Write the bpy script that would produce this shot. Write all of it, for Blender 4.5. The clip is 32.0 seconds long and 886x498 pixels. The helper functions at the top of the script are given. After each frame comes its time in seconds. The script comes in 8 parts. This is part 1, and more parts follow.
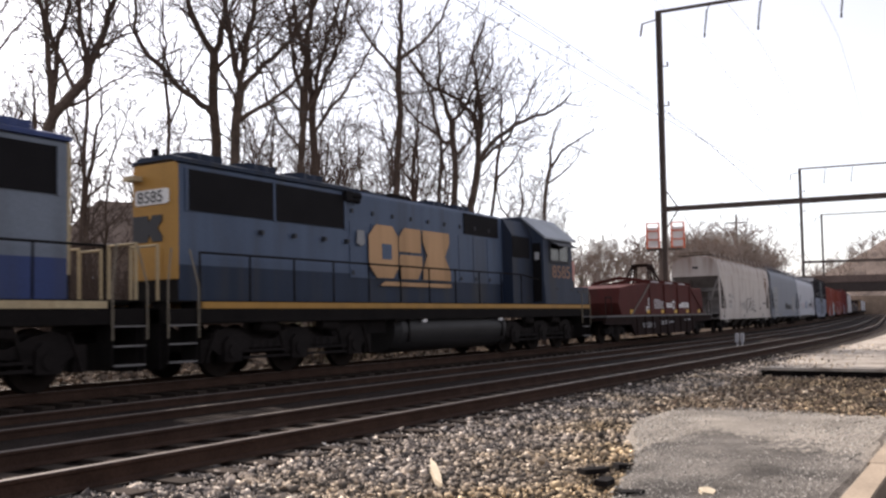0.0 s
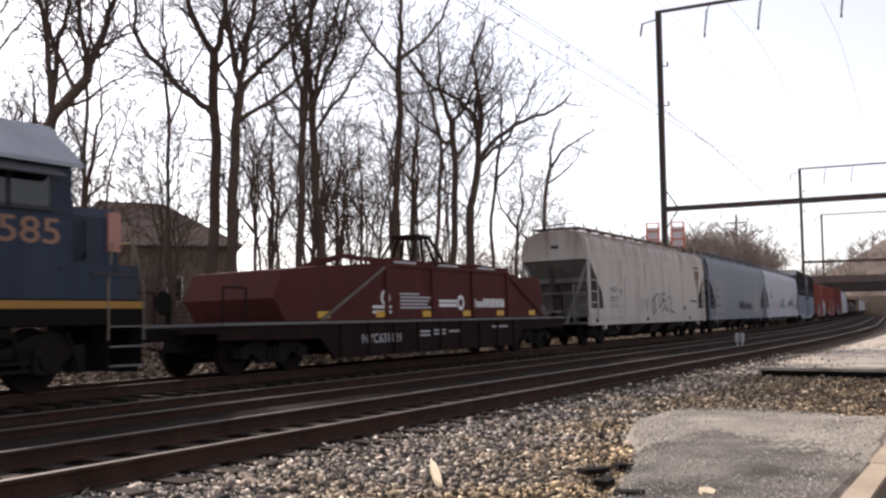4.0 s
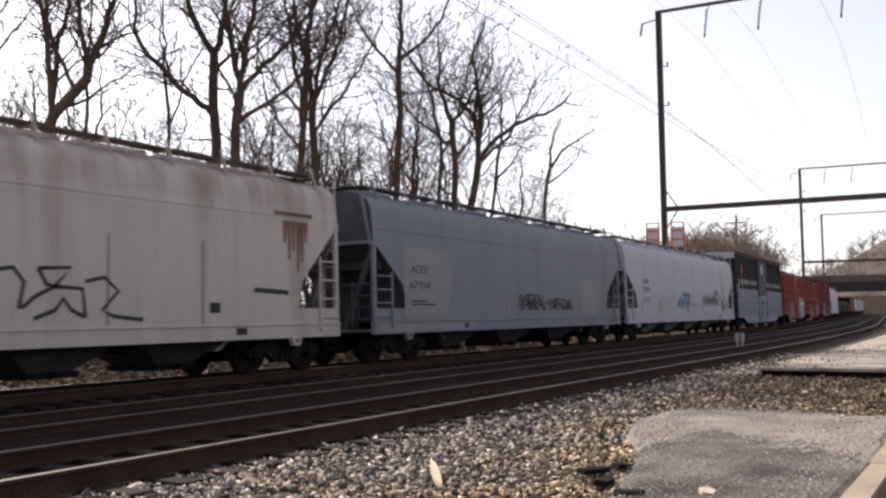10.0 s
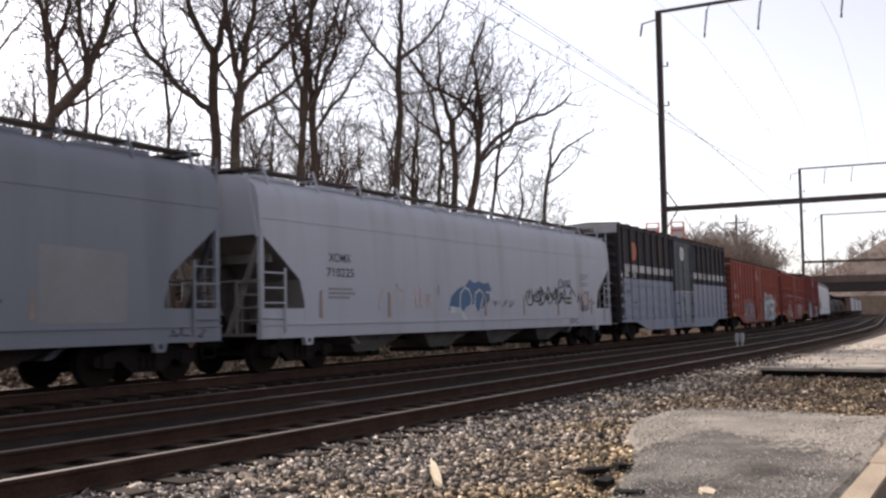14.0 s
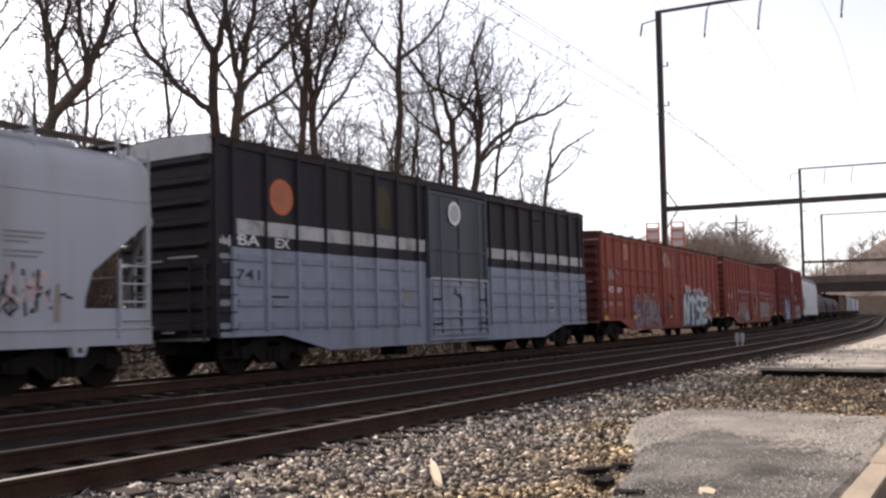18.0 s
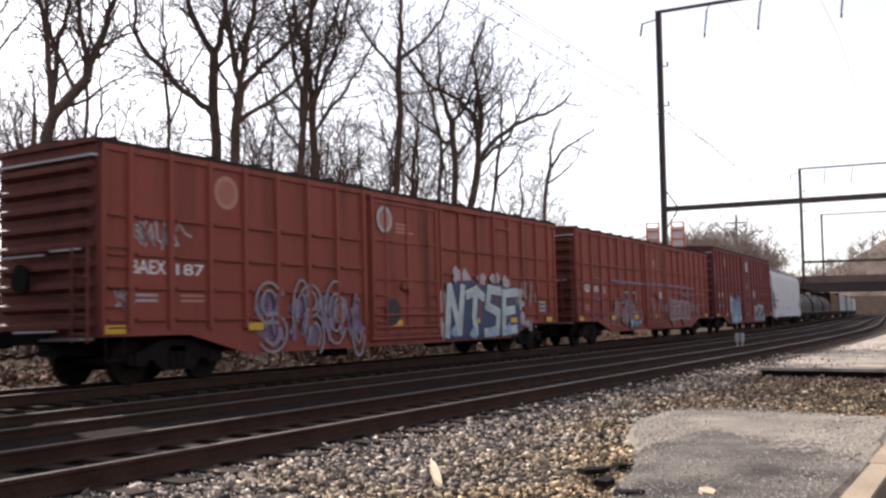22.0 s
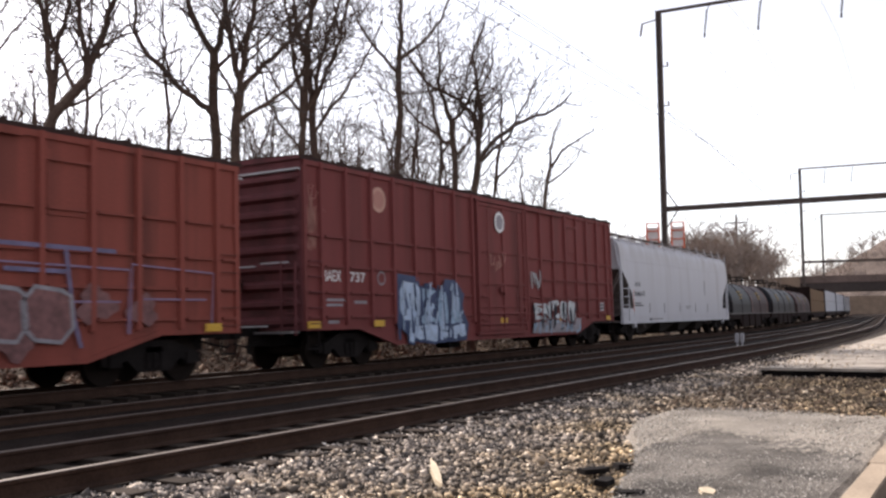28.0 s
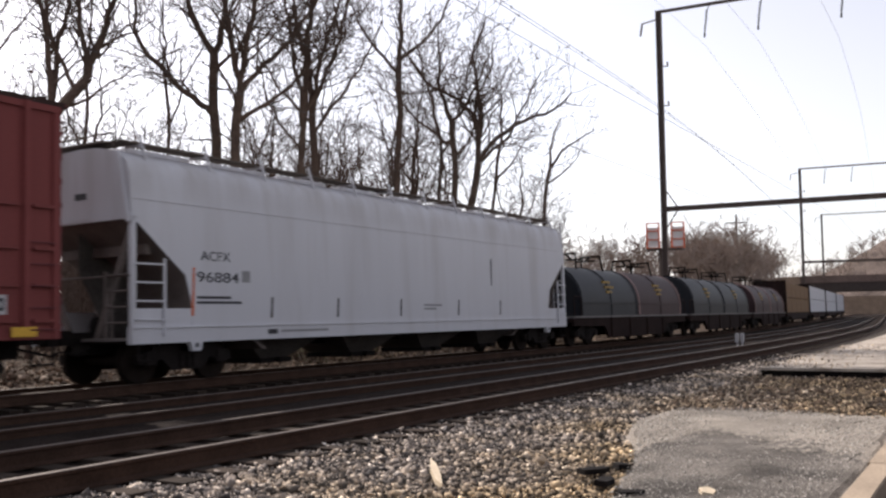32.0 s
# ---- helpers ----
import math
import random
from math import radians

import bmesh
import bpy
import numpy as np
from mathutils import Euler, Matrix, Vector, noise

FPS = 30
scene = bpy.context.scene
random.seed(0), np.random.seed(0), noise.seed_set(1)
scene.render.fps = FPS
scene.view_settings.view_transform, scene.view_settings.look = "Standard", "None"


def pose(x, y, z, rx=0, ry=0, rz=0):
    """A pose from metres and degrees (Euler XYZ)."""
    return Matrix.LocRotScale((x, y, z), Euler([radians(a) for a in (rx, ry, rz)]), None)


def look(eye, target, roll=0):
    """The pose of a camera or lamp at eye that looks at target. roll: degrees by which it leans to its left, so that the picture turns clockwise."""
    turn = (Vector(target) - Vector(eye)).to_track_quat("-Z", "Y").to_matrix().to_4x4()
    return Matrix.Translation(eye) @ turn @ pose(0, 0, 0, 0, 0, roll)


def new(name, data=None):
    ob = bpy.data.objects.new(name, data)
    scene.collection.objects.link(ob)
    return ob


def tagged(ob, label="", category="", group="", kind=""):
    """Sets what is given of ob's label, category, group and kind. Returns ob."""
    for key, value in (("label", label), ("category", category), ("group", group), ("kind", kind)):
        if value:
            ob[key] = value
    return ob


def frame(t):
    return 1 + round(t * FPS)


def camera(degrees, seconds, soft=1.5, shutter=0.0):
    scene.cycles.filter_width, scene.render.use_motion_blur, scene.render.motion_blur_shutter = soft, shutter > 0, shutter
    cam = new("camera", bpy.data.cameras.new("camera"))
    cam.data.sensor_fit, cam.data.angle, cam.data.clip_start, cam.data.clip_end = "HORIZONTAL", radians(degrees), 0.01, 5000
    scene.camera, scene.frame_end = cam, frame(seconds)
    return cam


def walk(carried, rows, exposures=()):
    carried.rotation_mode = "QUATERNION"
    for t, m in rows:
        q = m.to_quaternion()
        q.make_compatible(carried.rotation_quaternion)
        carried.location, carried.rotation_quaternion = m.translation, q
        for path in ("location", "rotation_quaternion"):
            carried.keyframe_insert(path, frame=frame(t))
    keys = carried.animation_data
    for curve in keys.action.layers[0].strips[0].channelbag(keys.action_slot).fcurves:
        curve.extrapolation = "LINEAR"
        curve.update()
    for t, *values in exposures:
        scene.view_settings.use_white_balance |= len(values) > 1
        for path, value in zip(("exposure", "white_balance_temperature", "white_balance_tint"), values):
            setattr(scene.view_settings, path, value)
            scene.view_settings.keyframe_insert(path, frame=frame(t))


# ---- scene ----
cam = camera(49.94, 32.0, soft=2.5, shutter=0.4)
EYE = (0.0, 0.0, 1.2)
YAW, PITCH, ROLL = 30.515, 3.976, -0.727
AIM = (EYE[0] + math.cos(radians(YAW)) * math.cos(radians(PITCH)),
       EYE[1] + math.sin(radians(YAW)) * math.cos(radians(PITCH)),
       EYE[2] + math.sin(radians(PITCH)))
walk(cam, [(0.0, look(EYE, AIM, ROLL)), (32.0, look(EYE, AIM, ROLL))], exposures=[
    (0.0, 0.14, 6500, 17), (3.0, 0.1, 6500, 17), (6.0, 0.0, 6500, 17), (9.0, -0.03, 6500, 17), (12.0, 0.0, 6500, 17), (16.5, 0.0, 6500, 17),
    (19.0, 0.17, 6500, 17), (25.0, 0.18, 6500, 17), (29.0, 0.22, 6500, 17), (32.0, -0.04, 6500, 17)])

# ---- light: low hazy sun beyond the train, bright sky ----
SUN_EL, SUN_AZ = 35.0, 72.0      # degrees; azimuth from +x towards +y, where the sun stands
world = bpy.data.worlds.new("sky")
scene.world = world
world.use_nodes = True
nt = world.node_tree
nt.nodes.clear()
sky = nt.nodes.new("ShaderNodeTexSky")
sky.sky_type = "NISHITA"
sky.sun_disc = False
sky.sun_elevation = radians(SUN_EL)
sky.sun_rotation = radians(90.0 - SUN_AZ)
sky.air_density, sky.dust_density, sky.ozone_density = 1.0, 1.2, 1.0
hsv = nt.nodes.new("ShaderNodeHueSaturation")
hsv.inputs["Saturation"].default_value = 0.3
bg = nt.nodes.new("ShaderNodeBackground")
bg.inputs["Strength"].default_value = 0.2
wo = nt.nodes.new("ShaderNodeOutputWorld")
nt.links.new(sky.outputs[0], hsv.inputs["Color"])
nt.links.new(hsv.outputs[0], bg.inputs[0])
nt.links.new(bg.outputs[0], wo.inputs[0])
sun = new("sun", bpy.data.lights.new("sun", "SUN"))
sun.data.energy = 6.5
sun.data.angle = radians(0.8)
sun.data.color = (1.0, 0.93, 0.82)
sd = Vector((math.cos(radians(SUN_EL)) * math.cos(radians(SUN_AZ)), math.cos(radians(SUN_EL)) * math.sin(radians(SUN_AZ)), math.sin(radians(SUN_EL))))
sun.matrix_world = look(sd * 60, (0, 0, 0))


# ---- materials ----
def mat(name, color, rough=0.7, metal=0.0, vary=0.25, scale=1.2, fine=25.0, bump=0.15, dirt=None, dirt_amount=0.0, streak=False, per_object=0.0, per_island=0.0, bump_dist=0.01, spec=0.3, roof_rust=None):
    """roof_rust: (height where the runs end, height where they begin, colour, amount)."""
    m = bpy.data.materials.new(name)
    m.use_nodes = True
    t = m.node_tree
    n, l = t.nodes, t.links
    bs = n["Principled BSDF"]
    bs.inputs["Metallic"].default_value = metal
    bs.inputs["Specular IOR Level"].default_value = spec
    tc = n.new("ShaderNodeTexCoord")
    big = n.new("ShaderNodeTexNoise")
    big.inputs["Scale"].default_value = scale
    big.inputs["Detail"].default_value = 6
    small = n.new("ShaderNodeTexNoise")
    small.inputs["Scale"].default_value = fine
    small.inputs["Detail"].default_value = 4
    src = tc.outputs["Object"]
    l.new(src, small.inputs["Vector"])
    if streak:
        mp = n.new("ShaderNodeMapping")
        mp.inputs["Scale"].default_value = (2.2, 2.2, 0.22)
        l.new(src, mp.inputs["Vector"])
        l.new(mp.outputs[0], big.inputs["Vector"])
    else:
        l.new(src, big.inputs["Vector"])
    add = n.new("ShaderNodeMath")
    add.operation = "ADD"
    l.new(big.outputs["Fac"], add.inputs[0])
    l.new(small.outputs["Fac"], add.inputs[1])
    mr = n.new("ShaderNodeMapRange")
    mr.inputs["From Min"].default_value, mr.inputs["From Max"].default_value = 0.65, 1.35
    mr.inputs["To Min"].default_value, mr.inputs["To Max"].default_value = 1.0 - vary, 1.0 + vary
    l.new(add.outputs[0], mr.inputs["Value"])
    val = mr.outputs[0]
    for amount, kind in ((per_object, "ShaderNodeObjectInfo"), (per_island, "ShaderNodeNewGeometry")):
        if amount:
            oi = n.new(kind)
            r2 = n.new("ShaderNodeMapRange")
            r2.inputs["To Min"].default_value, r2.inputs["To Max"].default_value = 1 - amount, 1 + amount
            l.new(oi.outputs["Random" if kind == "ShaderNodeObjectInfo" else "Random Per Island"], r2.inputs["Value"])
            mu = n.new("ShaderNodeMath")
            mu.operation = "MULTIPLY"
            l.new(val, mu.inputs[0])
            l.new(r2.outputs[0], mu.inputs[1])
            val = mu.outputs[0]
    mix = n.new("ShaderNodeVectorMath")
    mix.operation = "SCALE"
    mix.inputs[0].default_value = color
    l.new(val, mix.inputs["Scale"])
    col = mix.outputs[0]
    if dirt:
        dn = n.new("ShaderNodeTexNoise")
        dn.inputs["Scale"].default_value = 1.0
        dn.inputs["Detail"].default_value = 8
        dm = n.new("ShaderNodeMapping")
        dm.inputs["Scale"].default_value = (1.6, 1.6, 0.18 if streak else 1.6)
        dm.inputs["Location"].default_value = (3.1, 7.7, 1.3)
        l.new(src, dm.inputs["Vector"])
        l.new(dm.outputs[0], dn.inputs["Vector"])
        dr = n.new("ShaderNodeMapRange")
        dr.inputs["From Min"].default_value, dr.inputs["From Max"].default_value = 0.48, 0.72
        dr.inputs["To Max"].default_value = dirt_amount
        l.new(dn.outputs["Fac"], dr.inputs["Value"])
        mc = n.new("ShaderNodeMix")
        mc.data_type = "RGBA"
        l.new(dr.outputs[0], mc.inputs["Factor"])
        l.new(col, mc.inputs["A"])
        mc.inputs["B"].default_value = (*dirt, 1)
        col = mc.outputs["Result"]
    if roof_rust:
        z0, z1, tint, amount = roof_rust
        sep = n.new("ShaderNodeSeparateXYZ")
        l.new(src, sep.inputs[0])
        rise = n.new("ShaderNodeMapRange")
        rise.inputs["From Min"].default_value, rise.inputs["From Max"].default_value = z0, z1
        l.new(sep.outputs["Z"], rise.inputs["Value"])
        rn = n.new("ShaderNodeTexNoise")
        rn.inputs["Scale"].default_value = 1.0
        rn.inputs["Detail"].default_value = 7
        rm = n.new("ShaderNodeMapping")
        rm.inputs["Scale"].default_value = (2.6, 2.6, 0.3)
        l.new(src, rm.inputs["Vector"])
        l.new(rm.outputs[0], rn.inputs["Vector"])
        rp = n.new("ShaderNodeMapRange")
        rp.inputs["From Min"].default_value, rp.inputs["From Max"].default_value = 0.36, 0.66
        l.new(rn.outputs["Fac"], rp.inputs["Value"])
        both = n.new("ShaderNodeMath")
        both.operation = "MULTIPLY"
        l.new(rise.outputs[0], both.inputs[0])
        l.new(rp.outputs[0], both.inputs[1])
        scaled = n.new("ShaderNodeMath")
        scaled.operation = "MULTIPLY"
        scaled.inputs[1].default_value = amount
        l.new(both.outputs[0], scaled.inputs[0])
        rx = n.new("ShaderNodeMix")
        rx.data_type = "RGBA"
        l.new(scaled.outputs[0], rx.inputs["Factor"])
        l.new(col, rx.inputs["A"])
        rx.inputs["B"].default_value = (*tint, 1)
        col = rx.outputs["Result"]
    l.new(col, bs.inputs["Base Color"])
    rr = n.new("ShaderNodeMapRange")
    rr.inputs["To Min"].default_value, rr.inputs["To Max"].default_value = max(0.05, rough - 0.12), min(1.0, rough + 0.12)
    l.new(small.outputs["Fac"], rr.inputs["Value"])
    l.new(rr.outputs[0], bs.inputs["Roughness"])
    if bump:
        b = n.new("ShaderNodeBump")
        b.inputs["Strength"].default_value = bump
        b.inputs["Distance"].default_value = bump_dist
        l.new(small.outputs["Fac"], b.inputs["Height"])
        l.new(b.outputs[0], bs.inputs["Normal"])
    return m


RUST = (0.10, 0.045, 0.02)
GRIME = (0.05, 0.045, 0.04)
M_GROUND = mat("leaf_litter_soil", (0.062, 0.043, 0.03), 0.98, vary=0.55, scale=0.5, fine=9, bump=0.8, bump_dist=0.06, spec=0.1)
M_BALLAST = mat("ballast_grey", (0.055, 0.046, 0.038), 0.95, vary=0.5, scale=2, fine=16, bump=0.9, bump_dist=0.05, spec=0.1)
M_BALLAST_DARK = mat("ballast_rust_stained", (0.023, 0.0172, 0.0146), 0.98, vary=0.5, scale=2, fine=16, bump=0.9, bump_dist=0.05, spec=0.05)
M_RAIL_TOP = mat("polished_rail_head", (0.14, 0.112, 0.096), 0.55, metal=0.4, vary=0.15, scale=3, fine=40, bump=0.03)
M_RAIL = mat("rusty_rail_steel", (0.055, 0.032, 0.023), 0.9, vary=0.35, scale=3, fine=40, spec=0.1)
M_TIE = mat("creosoted_tie", (0.04, 0.03, 0.024), 0.95, vary=0.4, scale=3, fine=20, per_object=0.3, spec=0.08)
M_ASPHALT = mat("old_dusty_asphalt", (0.30, 0.268, 0.23), 0.95, vary=0.35, scale=0.9, fine=38, bump=0.9, bump_dist=0.03, spec=0.12, dirt=(0.16, 0.14, 0.115), dirt_amount=0.75)
M_ASPHALT_DARK = mat("gritty_asphalt_patch", (0.185, 0.167, 0.148), 0.95, vary=0.85, scale=1.3, fine=70, bump=1.0, bump_dist=0.035, spec=0.15, dirt=(0.07, 0.064, 0.058), dirt_amount=0.8)
M_CONCRETE = mat("platform_concrete", (0.44, 0.385, 0.325), 0.95, vary=0.3, scale=0.9, fine=24, bump=0.6, bump_dist=0.03, per_object=0.08, spec=0.15, dirt=(0.13, 0.1, 0.075), dirt_amount=0.7)
M_JOINT = mat("dirt_filled_joint", (0.16, 0.13, 0.1), 0.95, vary=0.4, bump=0)
M_WOOD = mat("weathered_timber", (0.33, 0.26, 0.19), 0.85, vary=0.3, scale=2, fine=30, bump=0.3)
M_PALE_WOOD = mat("split_pale_wood", (0.6, 0.5, 0.36), 0.8, vary=0.2, scale=4, fine=40, bump=0.3)
M_BARK = mat("bare_tree_bark", (0.095, 0.067, 0.052), 0.95, vary=0.4, scale=2, fine=14, bump=0.6, bump_dist=0.03, spec=0.1)
M_TWIG = mat("bare_twigs", (0.085, 0.06, 0.048), 0.95, vary=0.3, scale=2, fine=14, bump=0, spec=0.1)
M_SHRUB = mat("olive_shrub_leaf", (0.095, 0.09, 0.04), 0.8, vary=0.3, scale=2, fine=10, bump=0, per_island=0.5, spec=0.15)
# Paler and greyer than M_TWIG: distance haze is put into the colour.
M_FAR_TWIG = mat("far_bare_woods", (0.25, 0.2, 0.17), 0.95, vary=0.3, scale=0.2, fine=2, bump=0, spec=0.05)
M_STEEL = mat("weathered_catenary_steel", (0.11, 0.085, 0.075), 0.75, metal=0.2, vary=0.3, scale=1, fine=20)
M_WIRE = mat("dark_wire", (0.08, 0.08, 0.085), 0.6, metal=0.5, bump=0)
M_BLACK = mat("grimy_underframe_black", (0.0115, 0.0095, 0.009), 0.88, vary=0.4, scale=1.5, fine=14, spec=0.08)
M_WHEEL = mat("wheel_steel_grimy", (0.016, 0.0115, 0.0095), 0.85, vary=0.3, scale=4, fine=30, spec=0.08)
M_HOPPER_TAN = mat("hopper_pale_grey_paint_rusty", (0.495, 0.445, 0.41), 0.6, vary=0.10, scale=0.8, fine=30, bump=0.05, dirt=(0.25, 0.175, 0.135), dirt_amount=0.5, streak=True, spec=0.14, roof_rust=(2.9, 4.2, (0.2, 0.12, 0.085), 0.8))
M_HOPPER_GREY = mat("hopper_mid_grey_paint", (0.2, 0.213, 0.245), 0.6, vary=0.06, scale=0.5, fine=30, bump=0.05, dirt=GRIME, dirt_amount=0.16, streak=True, spec=0.14)
M_HOPPER_LIGHT = mat("hopper_light_grey_paint", (0.4, 0.41, 0.455), 0.55, vary=0.06, scale=0.5, fine=30, bump=0.05, dirt=(0.23, 0.2, 0.185), dirt_amount=0.35, streak=True, spec=0.14)
M_HOPPER_WHITE = mat("hopper_white_paint", (0.53, 0.53, 0.56), 0.55, vary=0.05, scale=0.5, fine=30, bump=0.05, dirt=(0.3, 0.27, 0.25), dirt_amount=0.3, streak=True, spec=0.14, roof_rust=(3.2, 4.2, (0.25, 0.21, 0.18), 0.5))
M_BOX_RED = mat("boxcar_oxide_red", (0.262, 0.07, 0.051), 0.65, vary=0.14, scale=1, fine=24, bump=0.06, dirt=(0.06, 0.03, 0.025), dirt_amount=0.6, streak=True, spec=0.14)
M_BOX_RED2 = mat("boxcar_faded_red", (0.25, 0.067, 0.05), 0.65, vary=0.14, scale=1, fine=24, bump=0.06, dirt=(0.06, 0.03, 0.025), dirt_amount=0.6, streak=True, spec=0.14)
M_BOX_MAROON = mat("boxcar_maroon", (0.186, 0.05, 0.047), 0.65, vary=0.14, scale=1, fine=24, bump=0.06, dirt=(0.06, 0.03, 0.025), dirt_amount=0.45, streak=True, spec=0.14)
M_BOX_DARK = mat("boxcar_black_brown_paint", (0.028, 0.0245, 0.029), 0.6, vary=0.3, scale=1, fine=24, bump=0.06, dirt=(0.07, 0.05, 0.045), dirt_amount=0.4, streak=True, spec=0.14)
M_BOX_GREY = mat("boxcar_silver_grey_paint", (0.25, 0.27, 0.33), 0.55, vary=0.16, scale=1, fine=24, bump=0.06, dirt=(0.10, 0.085, 0.08), dirt_amount=0.6, streak=True, spec=0.14)
M_BOX_WHITE = mat("boxcar_white_stripe_paint", (0.44, 0.43, 0.44), 0.55, vary=0.1, dirt=(0.3, 0.27, 0.25), dirt_amount=0.35, spec=0.14)
M_STRIPE = mat("worn_white_stripe_paint", (0.43, 0.42, 0.42), 0.6, vary=0.25, scale=2, fine=18, dirt=(0.075, 0.055, 0.05), dirt_amount=0.85, spec=0.14)
M_COIL_RED = mat("coil_car_oxide_red", (0.08, 0.021, 0.018), 0.75, vary=0.15, scale=1, fine=24, bump=0.06, dirt=(0.05, 0.025, 0.02), dirt_amount=0.5, streak=True, spec=0.14)
M_LOCO_BLUE = mat("locomotive_dark_blue", (0.017, 0.026, 0.048), 0.5, vary=0.2, scale=1, fine=24, bump=0.04, dirt=GRIME, dirt_amount=0.5, streak=True, spec=0.14)
M_LOCO_GREY = mat("locomotive_grey_blue", (0.072, 0.096, 0.147), 0.5, vary=0.2, scale=1, fine=24, bump=0.04, dirt=GRIME, dirt_amount=0.5, streak=True, spec=0.14)
M_LOCO_YELLOW = mat("locomotive_yellow", (0.37, 0.2, 0.05), 0.5, vary=0.12, scale=1, fine=24, bump=0.04, dirt=(0.15, 0.09, 0.04), dirt_amount=0.4, streak=True, spec=0.14)
M_LOCO_BAND = mat("locomotive_dull_navy_band", (0.019, 0.029, 0.053), 0.5, vary=0.25, scale=1, fine=24, bump=0.04, dirt=GRIME, dirt_amount=0.6, streak=True, spec=0.14)
M_EMBLEM = mat("faded_emblem_yellow", (0.46, 0.275, 0.145), 0.6, vary=0.15, scale=1, fine=24, bump=0.04, dirt=(0.15, 0.09, 0.04), dirt_amount=0.4, streak=True, spec=0.14)
M_GRILLE = mat("dark_grille", (0.010, 0.009, 0.010), 0.8, vary=0.3, fine=60, spec=0.1)
M_COIL_DARK = mat("coil_cover_dark_grey", (0.019, 0.021, 0.026), 0.5, vary=0.2, scale=1, bump=0.05, dirt=(0.035, 0.03, 0.03), dirt_amount=0.4, streak=True, spec=0.14)
M_COIL_MAUVE = mat("coil_cover_dull_mauve", (0.045, 0.026, 0.028), 0.55, vary=0.2, scale=1, bump=0.05, spec=0.14)
M_COIL_PALE = mat("coil_cover_pale_pink_rim", (0.25, 0.165, 0.155), 0.6, vary=0.2, spec=0.14)
M_RUST = mat("rust_stain", (0.17, 0.095, 0.065), 0.85, vary=0.45, scale=4, fine=18)
M_PATCH = mat("faded_paint_patch", (0.235, 0.233, 0.24), 0.65, vary=0.1)
M_LEAF = mat("dry_leaf", (0.16, 0.118, 0.086), 0.95, vary=0.3, scale=6, fine=40, bump=0, per_island=0.6, spec=0.1)
M_RUBBLE = mat("bank_rubble", (0.2, 0.165, 0.13), 0.95, vary=0.4, scale=5, fine=30, bump=0.3, per_island=0.6, spec=0.1)
M_WHITE = mat("white_stencil_paint", (0.72, 0.71, 0.70), 0.6, vary=0.08, bump=0)
M_STENCIL = mat("black_stencil_paint", (0.03, 0.03, 0.035), 0.6, vary=0.1, bump=0)
M_YELLOW = mat("yellow_reflector", (0.62, 0.36, 0.04), 0.45, vary=0.12, bump=0)
M_DULL_YELLOW = mat("dull_yellow_stencil", (0.28, 0.18, 0.04), 0.6, vary=0.3, bump=0)
M_ORANGE = mat("orange_emblem_paint", (0.55, 0.13, 0.05), 0.55, vary=0.12, bump=0)
M_PALE_RED = mat("faded_emblem_paint", (0.42, 0.20, 0.16), 0.6, vary=0.12, bump=0)
M_GRAF_BLUE = mat("spray_paint_pale_blue", (0.27, 0.38, 0.50), 0.5, vary=0.4, scale=3, fine=12, bump=0)
M_GRAF_WHITE = mat("spray_paint_white", (0.46, 0.49, 0.50), 0.5, vary=0.25, scale=3, fine=12, bump=0)
M_GRAF_NAVY = mat("spray_paint_navy", (0.03, 0.05, 0.12), 0.5, vary=0.2, bump=0)
M_GRAF_VIOLET = mat("spray_paint_violet", (0.21, 0.14, 0.22), 0.5, vary=0.3, scale=3, bump=0)
M_ROOF_DARK = mat("roof_running_board_grime", (0.085, 0.066, 0.054), 0.8, vary=0.3, scale=2, fine=30)
# Darker than the side reds: shade between coupled cars is in the colour.
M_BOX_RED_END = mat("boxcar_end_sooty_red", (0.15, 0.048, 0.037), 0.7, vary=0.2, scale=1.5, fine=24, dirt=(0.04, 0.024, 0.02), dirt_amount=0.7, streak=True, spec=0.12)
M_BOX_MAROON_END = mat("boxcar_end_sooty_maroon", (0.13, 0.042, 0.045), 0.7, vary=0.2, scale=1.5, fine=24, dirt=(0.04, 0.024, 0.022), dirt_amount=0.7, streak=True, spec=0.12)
# Dark roof colour carries the shadowed line along the eave.
M_BOX_ROOF = mat("boxcar_roof_dark_grime", (0.045, 0.028, 0.025), 0.85, vary=0.35, scale=2, fine=24, spec=0.1)
M_GRIT = mat("pale_asphalt_grit", (0.42, 0.395, 0.36), 0.95, vary=0.2, bump=0, per_island=0.7, spec=0.1)
M_SIGNAL_RED = mat("signal_cage_red", (0.72, 0.16, 0.07), 0.6)
M_SHED = mat("grey_shed_siding", (0.3, 0.265, 0.24), 0.85, vary=0.15, scale=0.8, fine=10)
M_HOUSE = mat("weathered_brown_siding", (0.21, 0.16, 0.13), 0.9, vary=0.35, scale=1.2, fine=8, spec=0.1)
M_PARAPET = mat("overpass_brown_parapet", (0.14, 0.1, 0.085), 0.9, vary=0.3, scale=0.5, fine=4)
M_BRIDGE = mat("overpass_dark_girder", (0.055, 0.042, 0.038), 0.85, vary=0.25)
M_HILL = mat("brown_winter_hillside", (0.125, 0.1, 0.088), 0.98, vary=0.45, scale=0.12, fine=1.1, bump=0.8, bump_dist=0.5, spec=0.05)
M_WRAP = mat("white_lumber_wrap", (0.5, 0.51, 0.55), 0.5, vary=0.12, scale=0.8, fine=9, dirt=(0.2, 0.19, 0.2), dirt_amount=0.35, spec=0.2)
